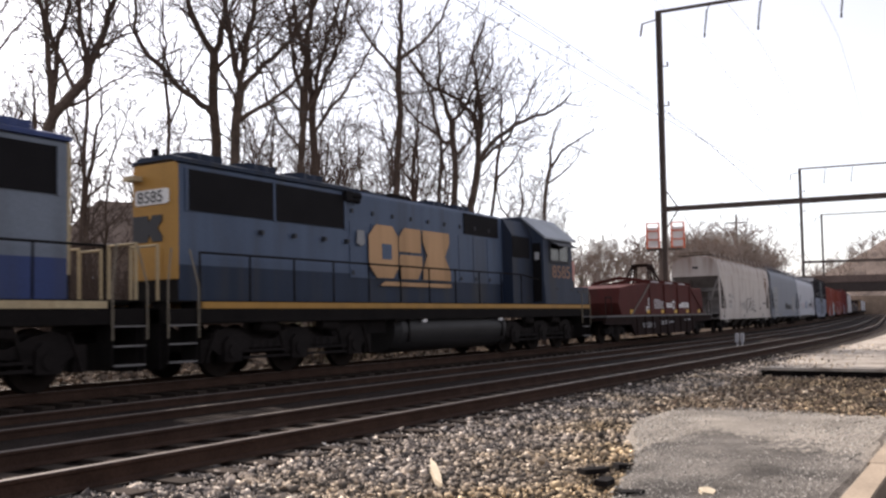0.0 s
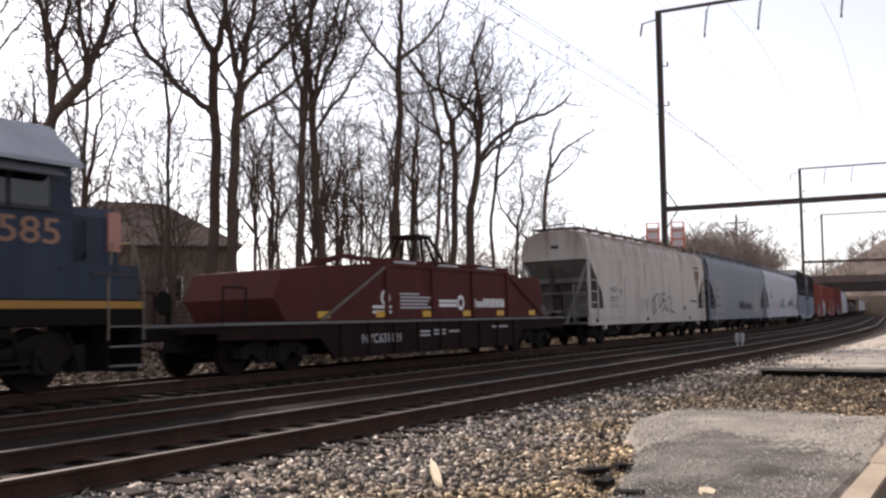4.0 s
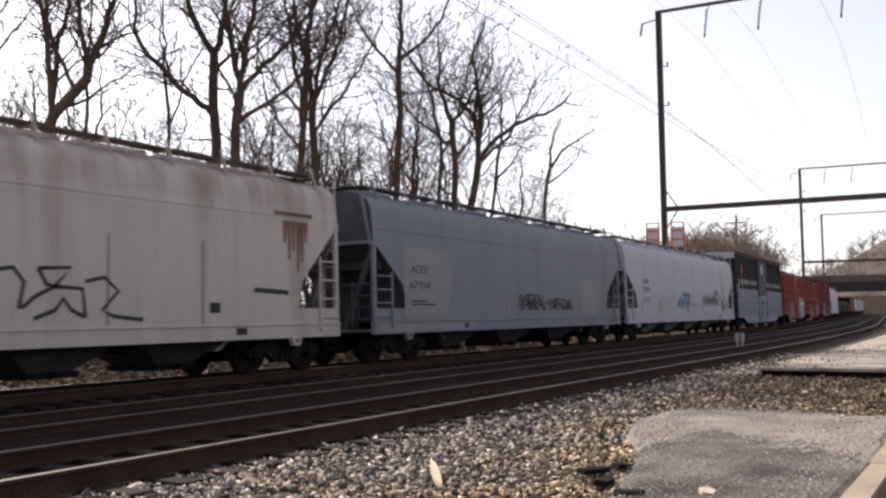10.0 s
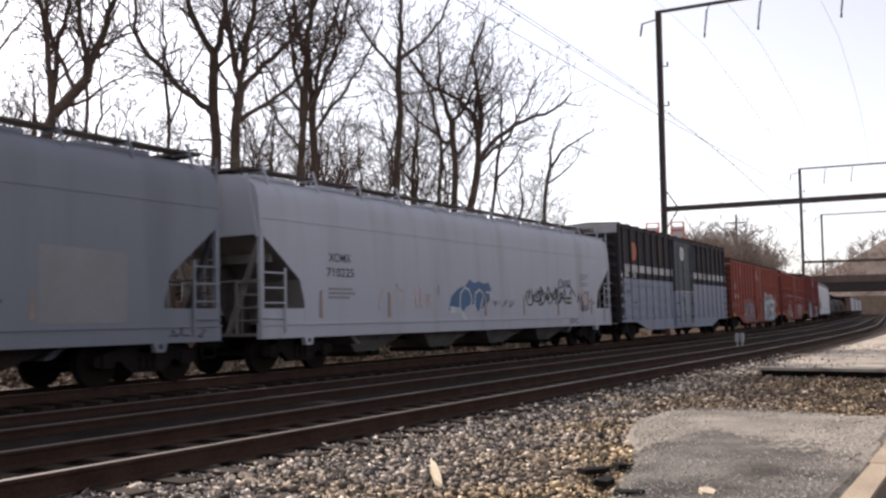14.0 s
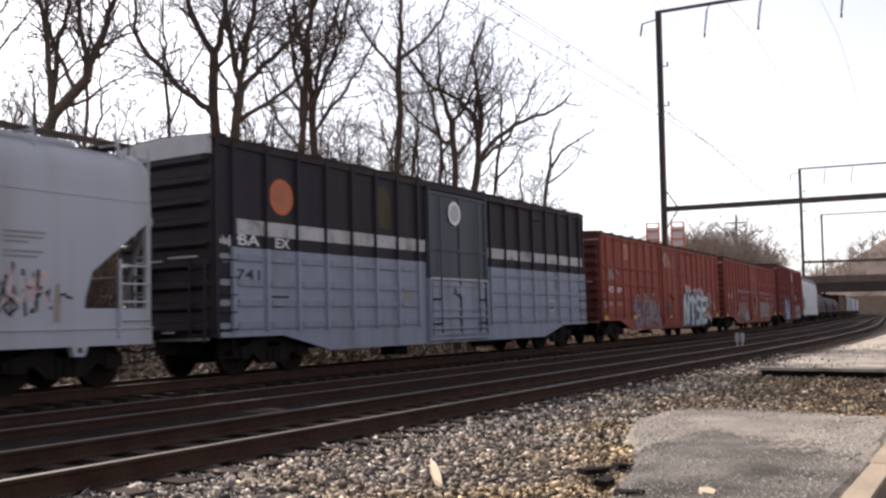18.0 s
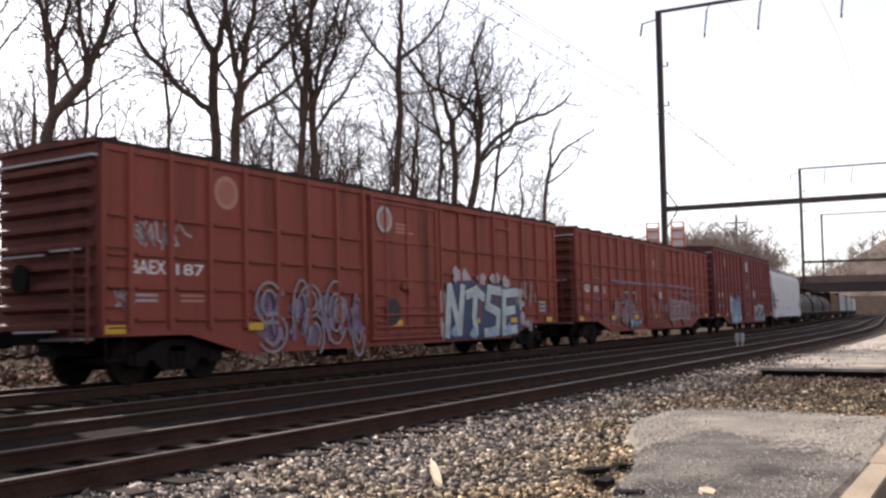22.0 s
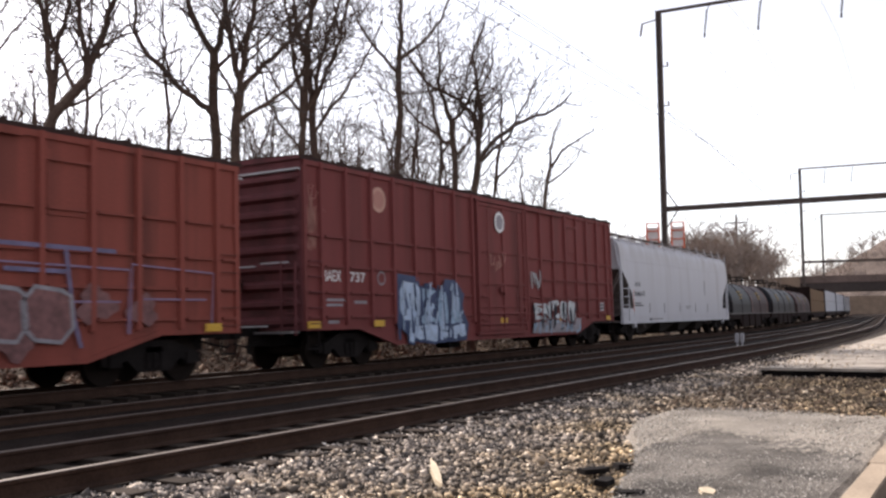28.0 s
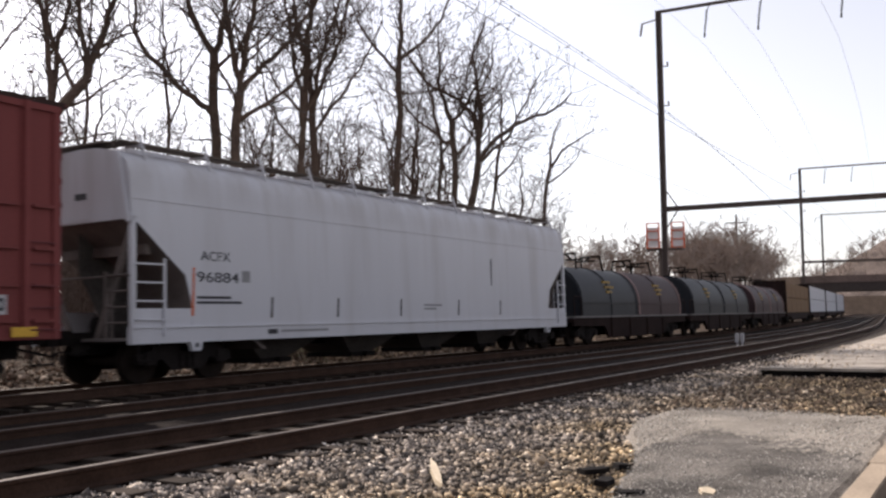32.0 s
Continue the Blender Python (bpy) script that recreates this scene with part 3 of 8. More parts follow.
def sky_block_wall():
    """Plain dark wall added unseen behind the camera: closes the place, cuts sky light."""
    solid("wall_south", Build().box(-45, 70, -9.3, -9.0, -0.5, 3.0), M_BRIDGE, "plain dark wall added unseen behind the camera to cut sky light", "wall", kind="structure")


sky_block_wall()

# ---- rolling stock: x along the car, -y faces the camera's side, z = 0 on the rail ----
TRAVEL = (5.6655, 0.03668, 0.00045)     # speed, gain and its growth at 16 s
CARS = []                                # (thing, middle of the car along the line at 16 s)
WHEELSETS = []


def gone(t):
    u = t - 16.0
    return TRAVEL[0] * u + TRAVEL[1] * u * u / 2 + TRAVEL[2] * u ** 3 / 6


M_DECK = mat("worn_deck_edge_grey", (0.16, 0.15, 0.145), 0.7, vary=0.3, scale=2)
M_COIL_FRAME = mat("coil_car_frame_dark_brown", (0.021, 0.0125, 0.0112), 0.85, vary=0.35, scale=1.5, fine=14, spec=0.08)
M_TANK = mat("fuel_tank_grimy_black", (0.022, 0.02, 0.02), 0.55, vary=0.4, scale=1.2, fine=12, spec=0.3)
# Pale grey stands for the white sun shine on the cab roof.
M_CAB_ROOF = mat("cab_roof_weathered", (0.30, 0.32, 0.35), 0.5, vary=0.2)
M_RAILING = mat("dull_worn_railing", (0.20, 0.165, 0.12), 0.6, vary=0.3)
M_CAB_BLUE = mat("cab_faded_grey_blue", (0.031, 0.041, 0.064), 0.55, vary=0.25, scale=1.5, dirt=GRIME, dirt_amount=0.5, streak=True, spec=0.14)
M_LEAD_GREY = mat("lead_locomotive_grey", (0.15, 0.17, 0.205), 0.5, vary=0.15, scale=1, bump=0.04, dirt=GRIME, dirt_amount=0.4, streak=True, spec=0.14)
M_CREAM = mat("worn_cream_paint", (0.42, 0.33, 0.2), 0.6, vary=0.25, scale=1.5, dirt=(0.15, 0.09, 0.04), dirt_amount=0.5, streak=True, spec=0.14)
M_TRUCK = mat("oily_cast_steel", (0.0145, 0.0115, 0.0107), 0.8, vary=0.45, scale=2.5, fine=18, spec=0.1)
M_LEAD_BLUE = mat("lead_locomotive_blue", (0.022, 0.04, 0.13), 0.5, vary=0.2, scale=1, bump=0.04, dirt=GRIME, dirt_amount=0.4, streak=True)
M_PALE_ORANGE = mat("pale_orange_paint", (0.5, 0.29, 0.22), 0.6, vary=0.15, bump=0)
M_CAB_NUMBER = mat("grimy_orange_number_paint", (0.27, 0.15, 0.1), 0.65, vary=0.3, bump=0)
M_FADED_ORANGE = mat("faded_orange_paint", (0.42, 0.15, 0.08), 0.6, vary=0.2, bump=0)
M_FADED_RED = mat("faded_red_paint", (0.36, 0.13, 0.09), 0.6, vary=0.15, bump=0)
M_PALE_GREY = mat("pale_grey_spray", (0.27, 0.25, 0.27), 0.6, vary=0.3, scale=3, bump=0)
M_GRAF_PALE = mat("spray_paint_pale_mint", (0.43, 0.49, 0.5), 0.5, vary=0.4, scale=2, bump=0)
M_GRAF_DEEP = mat("spray_paint_deep_blue", (0.05, 0.11, 0.22), 0.5, vary=0.2, bump=0)
M_GRAF_PINK = mat("spray_paint_faint_pink", (0.56, 0.42, 0.42), 0.6, vary=0.2, bump=0)
M_GRAF_DARK = mat("spray_paint_dark_slate", (0.02, 0.025, 0.04), 0.6, vary=0.3, bump=0)
M_GRAF_ICE = mat("spray_paint_ice_blue", (0.42, 0.52, 0.66), 0.5, vary=0.3, scale=3, bump=0)
M_SPLASH = mat("pinkish_white_spray", (0.38, 0.33, 0.34), 0.6, vary=0.25, scale=3, fine=12, bump=0)
M_FAINT_VIOLET = mat("faint_grey_violet_spray", (0.19, 0.088, 0.085), 0.6, vary=0.4, scale=4, fine=12, bump=0)
M_GRAF_LINE = mat("blue_spray_line", (0.15, 0.13, 0.22), 0.6, vary=0.3, scale=4, fine=12, bump=0)
M_GRAF_FAINT = mat("faint_grey_spray", (0.24, 0.23, 0.23), 0.6, vary=0.2, bump=0)
M_RUST_PALE = mat("pale_rust_run", (0.31, 0.235, 0.19), 0.7, vary=0.3)
M_OLIVE = mat("rusty_olive_repaint", (0.062, 0.04, 0.02), 0.7, vary=0.5, scale=2.5, fine=14, dirt=(0.028, 0.024, 0.025), dirt_amount=0.9, streak=True)
M_BOX_SLATE = mat("boxcar_slate_blue_door", (0.055, 0.064, 0.078), 0.55, vary=0.2, dirt=GRIME, dirt_amount=0.4, streak=True)
# Grimy end grey, darkened further for the shade on the slanting ends.
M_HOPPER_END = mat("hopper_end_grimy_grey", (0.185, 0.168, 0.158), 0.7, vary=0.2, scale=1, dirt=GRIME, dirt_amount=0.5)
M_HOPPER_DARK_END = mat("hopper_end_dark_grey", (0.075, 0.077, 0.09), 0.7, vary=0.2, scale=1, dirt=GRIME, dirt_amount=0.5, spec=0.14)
M_BAY_PALE = mat("hopper_bay_dusty_grey", (0.2, 0.19, 0.18), 0.8, vary=0.3, scale=1.5, fine=14, dirt=GRIME, dirt_amount=0.5, spec=0.15)
# Far darker than the white paint: end-sheet shade is put into this brown.
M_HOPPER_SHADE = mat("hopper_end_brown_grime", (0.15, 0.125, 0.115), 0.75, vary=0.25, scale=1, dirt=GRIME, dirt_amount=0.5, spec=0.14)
# Grimy bay colour; it also darkens the added plate in the end cutouts.
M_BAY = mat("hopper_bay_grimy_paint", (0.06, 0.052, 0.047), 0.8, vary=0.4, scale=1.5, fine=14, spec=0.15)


def wheelset_mesh(r):
    b = Build()
    b.cyl((0, -0.95, 0), (0, 0.95, 0), 0.085, 10)
    for s in (-1, 1):
        prof = [(s * 0.67, r + 0.03), (s * 0.70, r + 0.03), (s * 0.71, r), (s * 0.80, r - 0.006), (s * 0.80, r - 0.07)]
        b.cyl((0, prof[0][0], 0), (0, prof[1][0], 0), r + 0.025, 24)
        b.cyl((0, s * 0.70, 0), (0, s * 0.805, 0), r, 24)
        b.cyl((0, s * 0.80, 0), (0, s * 0.835, 0), r - 0.06, 24, r2=0.17)
        b.cyl((0, s * 0.83, 0), (0, s * 0.98, 0), 0.13, 12)
        for k in range(3):
            a = k * 2.094
            b.cyl((0.07 * math.cos(a), s * 0.975, 0.07 * math.sin(a)), (0.07 * math.cos(a), s * 1.0, 0.07 * math.sin(a)), 0.02, 6)
    return b.mesh("wheelset", M_WHEEL, True)


WHEEL_R = {0.42: wheelset_mesh(0.42), 0.51: wheelset_mesh(0.51)}


def freight_truck_mesh():
    b = Build()
    for s in (-1, 1):
        y0, y1 = sorted((s * 0.99, s * 1.15))
        b.prism([(-1.15, 0.36), (-1.15, 0.52), (-0.85, 0.60), (-0.42, 0.78), (0.42, 0.78), (0.85, 0.60), (1.15, 0.52), (1.15, 0.36), (0.92, 0.32), (0.62, 0.44), (0.36, 0.22), (-0.36, 0.22), (-0.62, 0.44), (-0.92, 0.32)], y0, y1, "y")
        for k in (-1, 0, 1):
            b.cyl((k * 0.16, s * 1.16, 0.28), (k * 0.16, s * 1.16, 0.56), 0.06, 8)
        for k in (-1, 1):
            b.box(k * 0.89 - 0.13, k * 0.89 + 0.13, min(s * 0.97, s * 1.19), max(s * 0.97, s * 1.19), 0.33, 0.56)
    b.box(-0.2, 0.2, -1.15, 1.15, 0.40, 0.66)
    b.cyl((0, 0, 0.6), (0, 0, 0.86), 0.2, 12)
    for k in (-1, 1):
        b.box(k * 0.42 - 0.05, k * 0.42 + 0.05, -0.85, 0.85, 0.30, 0.40)
    return b.mesh("truck", M_TRUCK)


def loco_truck_mesh():
    """A three-axle cast truck: arched side frame, spring nests, paired bars, brake cylinders and journal boxes."""
    b = Build()
    for s in (-1, 1):
        y0, y1 = sorted((s * 1.0, s * 1.18))
        b.prism([(-2.62, 0.62), (-2.55, 0.86), (-2.15, 0.98), (-1.75, 0.9), (-1.35, 0.72), (-0.7, 0.72), (-0.32, 0.94), (0.32, 0.94), (0.7, 0.72), (1.35, 0.72), (1.75, 0.9), (2.15, 0.98), (2.55, 0.86), (2.62, 0.62), (2.35, 0.44), (1.72, 0.44), (1.5, 0.56), (0.52, 0.56), (0.3, 0.42), (-0.3, 0.42), (-0.52, 0.56), (-1.5, 0.56), (-1.72, 0.44), (-2.35, 0.44)], y0, y1, "y")
        for k in (-2.03, 0.0, 2.03):
            b.prism([(k - 0.24, 0.3), (k - 0.24, 0.68), (k - 0.12, 0.8), (k + 0.12, 0.8), (k + 0.24, 0.68), (k + 0.24, 0.3)], min(s * 1.02, s * 1.27), max(s * 1.02, s * 1.27), "y")
            b.cyl((k, s * 1.2, 0.51), (k, s * 1.31, 0.51), 0.15, 14)
        for k in (-1.02, 1.02):
            for z in (0.34, 0.47):
                b.box(k - 0.72, k + 0.72, min(s * 1.17, s * 1.24), max(s * 1.17, s * 1.24), z, z + 0.055)
            for q in (-0.36, -0.12, 0.12, 0.36):
                b.cyl((k + q, s * 1.13, 0.55), (k + q, s * 1.13, 0.72), 0.085, 8)
                b.cyl((k + q, s * 1.18, 0.66), (k + q, s * 1.21, 0.66), 0.035, 6)
            b.cyl((k - 0.2, s * 1.16, 1.0), (k + 0.38, s * 1.16, 0.95), 0.12, 10)
            b.bar((k + 0.42, s * 1.2, 0.95), (k + 0.62, s * 1.2, 0.4), 0.055)
        for k in (-2.7, 2.7):
            b.box(k - 0.12, k + 0.12, min(s * 0.95, s * 1.15), max(s * 0.95, s * 1.15), 0.3, 0.75)
            b.tube([(k, s * 1.18, 0.3), (k * 0.97, s * 1.2, 0.55), (k * 0.9, s * 1.2, 0.95)], 0.035, 6)
    b.box(-2.3, 2.3, -0.9, 0.9, 0.5, 0.95)
    return b.mesh("truck", M_TRUCK)


FREIGHT_TRUCK, LOCO_TRUCK = freight_truck_mesh(), loco_truck_mesh()
BREADTH["done"] |= {FREIGHT_TRUCK.name, LOCO_TRUCK.name} | {w.name for w in WHEEL_R.values()}
for me in (FREIGHT_TRUCK, LOCO_TRUCK):
    me.transform(Matrix.Diagonal((1, 0.93, 1, 1)))


def freight_breadth(y):
    return y * 0.86


def loco_breadth(y):
    """The near hood side stays its distance in from the sill."""
    return np.where(y < -0.5, y + 0.21, y * 0.86)


def trucks(car, at, loco=False):
    r = 0.51 if loco else 0.42
    for x in at:
        tr = part("truck", LOCO_TRUCK if loco else FREIGHT_TRUCK, None, car, "grimy black cast truck frame", at=pose(x, 0, 0))
        for ax in ((-2.03, 0, 2.03) if loco else (-0.89, 0.89)):
            w = part("wheelset", WHEEL_R[r], None, tr, "worn steel wheelset", at=pose(ax, 0, r))
            WHEELSETS.append((w, ax, r))
        if loco:
            cap = Build().cyl((0, -1.235, 0), (0, -1.25, 0), 0.085, 14)
            part("bearing_cap", cap.mesh("bearing_cap", M_TRUCK), None, tr, at=pose(-2.03, 0, 0.51))
            rim = Build()
            for i in range(12):
                a0, a1 = 2 * math.pi * i / 12, 2 * math.pi * (i + 1) / 12
                rim.bar((0.07 * math.cos(a0), -1.23, 0.07 * math.sin(a0)), (0.07 * math.cos(a1), -1.23, 0.07 * math.sin(a1)), 0.022)
            part("bearing_rim", rim, M_BOX_WHITE, tr, "white painted bearing rim", at=pose(-2.03, 0, 0.51))


def couplers(car, half, body_half):
    for s in (-1, 1):
        b = Build()
        b.box(min(s * (body_half - 0.6), s * (half - 0.12)), max(s * (body_half - 0.6), s * (half - 0.12)), -0.09, 0.09, 0.76, 0.95)
        b.box(min(s * (half - 0.25), s * (half - 0.01)), max(s * (half - 0.25), s * (half - 0.01)), -0.15, 0.13, 0.72, 0.99)
        part("coupler", b, M_BLACK, car, "rusty knuckle coupler")
        h = Build().tube([(s * (body_half - 0.1), -0.35, 0.72), (s * (half - 0.25), -0.3, 0.55), (s * (half - 0.02), -0.12, 0.62)], 0.025, 6)
        part("brake_hose", h, M_BLACK, car, "black rubber brake hose")


def ladder(car, x, y, z0, z1, width, material, along="x", rungs=6):
    b = Build()
    for k in (-1, 1):
        p = (x + k * width / 2, y, z0) if along == "x" else (x, y + k * width / 2, z0)
        q = (p[0], p[1], z1)
        b.bar(p, q, 0.05, 0.03)
    for i in range(rungs):
        z = z0 + (z1 - z0) * (i + 0.5) / rungs
        a, c = ((x - width / 2, y, z), (x + width / 2, y, z)) if along == "x" else ((x, y - width / 2, z), (x, y + width / 2, z))
        b.cyl(a, c, 0.018, 6)
    part("ladder", b, material, car, "steel end ladder")


def sheet(outline, y, thick=0.004):
    """A thin raised patch (x, z outline) on a face at y that looks to -y."""
    return Build().prism(outline, y - thick, y + 0.001, "y")


def disc(x, z, r, y, n=28, squash=1.0):
    return sheet([(x + r * squash * math.cos(2 * math.pi * i / n), z + r * math.sin(2 * math.pi * i / n)) for i in range(n)], y)


def bars_of_text(car, name, x, z, widths, h, y, material, rng=None):
    """Unreadable small writing as plain bars."""
    b = Build()
    for k, w in enumerate(widths):
        zz = z - k * h * 1.9
        b.box(x, x + w, y - 0.004, y + 0.001, zz, zz + h)
    part(name, b, material, car, "small stencilled data, too small to read")


def strokes(car, name, curves, y, r, material, label):
    """Sprayed lines: one flat ribbon for each polyline of (x, z)."""
    ob = None
    for pts in curves:
        q = [Vector(p) for p in pts]
        q = [p for i, p in enumerate(q) if i == 0 or (p - q[i - 1]).length > 1e-4]
        if len(q) < 2:
            continue
        left, right = [], []
        for i, p in enumerate(q):
            d = (q[min(i + 1, len(q) - 1)] - q[max(i - 1, 0)])
            d = d.normalized() if d.length > 1e-6 else Vector((1, 0))
            k = Vector((-d.y, d.x)) * r
            left.append(p + k)
            right.append(p - k)
        b = Build()
        m_ = len(q)
        for yy in (y - 0.004, y):
            b.v += [(p.x, yy, p.y) for p in left] + [(p.x, yy, p.y) for p in right]
        for i in range(m_ - 1):
            b.f.append((i, i + 1, m_ + i + 1, m_ + i))
            b.f.append((2 * m_ + i, 2 * m_ + i + 1, 3 * m_ + i + 1, 3 * m_ + i))
            b.m += [0, 0]
        for i0, i1 in ((0, m_), (m_ - 1, 2 * m_ - 1)):
            b.f.append((i0, i1, 2 * m_ + i1, 2 * m_ + i0))
            b.m.append(0)
        for s_ in (0, m_):
            for i in range(m_ - 1):
                b.f.append((s_ + i, s_ + i + 1, 2 * m_ + s_ + i + 1, 2 * m_ + s_ + i))
                b.m.append(0)
        ob = part(name, b, material, car, label)
    return ob


def scrawl(rng, x0, x1, z0, z1, loops):
    """A looping hand-sprayed line within a box."""
    pts = []
    n = loops * 14
    for i in range(n + 1):
        t = i / n
        a = t * loops * 2 * math.pi
        pts.append((x0 + (x1 - x0) * (t + 0.035 * math.sin(a + 1)) + 0.42 * (x1 - x0) / loops * math.cos(a),
                    (z0 + z1) / 2 + (z1 - z0) / 2 * math.sin(a) * (0.6 + 0.4 * math.sin(3.1 * t * loops + rng.random() * 0.3))))
    return pts


def fat_letters(car, x0, x1, z0, z1, n, y, fill, edge, seed, label):
    """A block of sprayed, overlapping angular shapes with an outline; no readable word."""
    rng = random.Random(seed)
    w = (x1 - x0) / n
    for k in range(n):
        a, c = x0 + k * w - 0.05 * w, x0 + (k + 1) * w + 0.05 * w
        lo, hi = z0 + rng.uniform(0, 0.15) * (z1 - z0), z1 - rng.uniform(0, 0.15) * (z1 - z0)
        mid = (lo + hi) / 2
        notch = rng.uniform(0.2, 0.35) * w
        shapes = [
            [(a, lo), (a + w * 0.35, lo - 0.06), (a + w * 0.42, mid - 0.1), (c - w * 0.35, lo), (c, lo + 0.05), (c - 0.05, hi), (c - w * 0.35, hi + 0.05), (c - w * 0.4, mid + 0.2), (a + w * 0.3, hi), (a + 0.02, hi - 0.05)],
            [(a + notch, lo), (c - notch, lo - 0.05), (c, mid - 0.2), (c - 0.05, mid + 0.3), (c - notch, hi), (a + notch, hi + 0.06), (a, mid + 0.2), (a + 0.04, mid - 0.2)],
            [(a, lo + 0.1), (c - 0.1, lo), (c, mid - 0.1), (a + notch * 1.2, mid + 0.05), (c, hi - 0.15), (c - 0.2, hi + 0.05), (a, hi), (a - 0.03, mid), (c - notch, mid - 0.08)],
            [(a, lo), (c, lo + 0.04), (c - 0.03, lo + 0.3 * (hi - lo)), (a + notch, lo + 0.36 * (hi - lo)), (c - 0.05, mid), (c, mid + 0.15), (a + notch, mid + 0.2), (c, hi - 0.1), (c - 0.05, hi), (a + 0.03, hi + 0.03)],
        ]
        s = shapes[rng.randrange(4)]
        part("sprayed_shape", sheet(s, y - 0.001 * (k % 2)), fill, car, label)
        strokes(car, "sprayed_outline", [s + s[:1]], y - 0.006, 0.035, edge, "")


SKELETON = {
    "zig": [[(0, 0), (0.08, 1), (0.8, 0.05), (0.95, 1)]],
    "tee": [[(-0.05, 0.9), (0.55, 1), (1.05, 0.85)], [(0.5, 0.95), (0.45, 0.4), (0.6, 0)]],
    "snake": [[(1, 0.95), (0.2, 1), (0.05, 0.6), (0.92, 0.45), (0.85, 0.02), (0, 0)]],
    "comb": [[(1, 1), (0, 0.97), (0.04, 0), (1, 0.04)], [(0.1, 0.5), (0.8, 0.54)]],
}


def fat_word(car, word, x0, x1, z0, z1, y, r, fill, edge, seed, label):
    """Sprayed block letters: each a fat skeleton with an outline behind it."""
    rng = random.Random(seed)
    w = (x1 - x0) / len(word)
    for k, ch in enumerate(word):
        a, c = x0 + k * w + r * 1.15, x0 + (k + 1) * w - r * 0.85
        lo, hi = z0 + r + rng.uniform(0, 0.08), z1 - r - rng.uniform(0, 0.12)
        for rad, dy, mt, nm in ((r + 0.04, 0.0, edge, "sprayed_outline"), (r, 0.008, fill, "sprayed_letter")):
            b = Build()
            i = 0
            for path in SKELETON[ch]:
                pts = [Vector((a + (c - a) * u + 0.12 * (v - 0.5), lo + (hi - lo) * v)) for u, v in path]
                for p, q in zip(pts, pts[1:]):
                    d = (q - p).normalized()
                    n = Vector((-d.y, d.x))
                    p2, q2 = p - d * rad * 0.75, q + d * rad * 0.75
                    yy = y - dy - 0.0008 * i
                    b.prism([tuple(p2 + n * rad), tuple(p2 - n * rad), tuple(q2 - n * rad * 0.9), tuple(q2 + n * rad * 1.05)], yy - 0.004, yy, "y")
                    i += 1
            part(nm, b, mt, car, label if nm == "sprayed_letter" else "dark sprayed outline")


def splashes(car, spots, y, material, seed, label):
    """Cloudy sprayed spots, each a lobed flat patch."""
    rng = random.Random(seed)
    for x, z, r in spots:
        ph = rng.uniform(0, 6)
        pts = [(x + r * 1.25 * (1 + 0.22 * math.sin(3 * a + ph) + 0.12 * math.sin(7 * a + ph)) * math.cos(a), z + r * (1 + 0.22 * math.sin(3 * a + ph) + 0.12 * math.sin(7 * a + ph)) * math.sin(a)) for a in (2 * math.pi * i / 26 for i in range(26))]
        part("sprayed_splash", sheet(pts, y - 0.0007 * rng.random()), material, car, label)


def start_car(name, label, category, s0, s1, group=""):
    BREADTH["rule"] = loco_breadth if name == "locomotive" else freight_breadth
    car = thing(name, label, category, group)
    CARS.append((car, (s0 + s1) / 2))
    return car, (s1 - s0) / 2


BEADS = {}


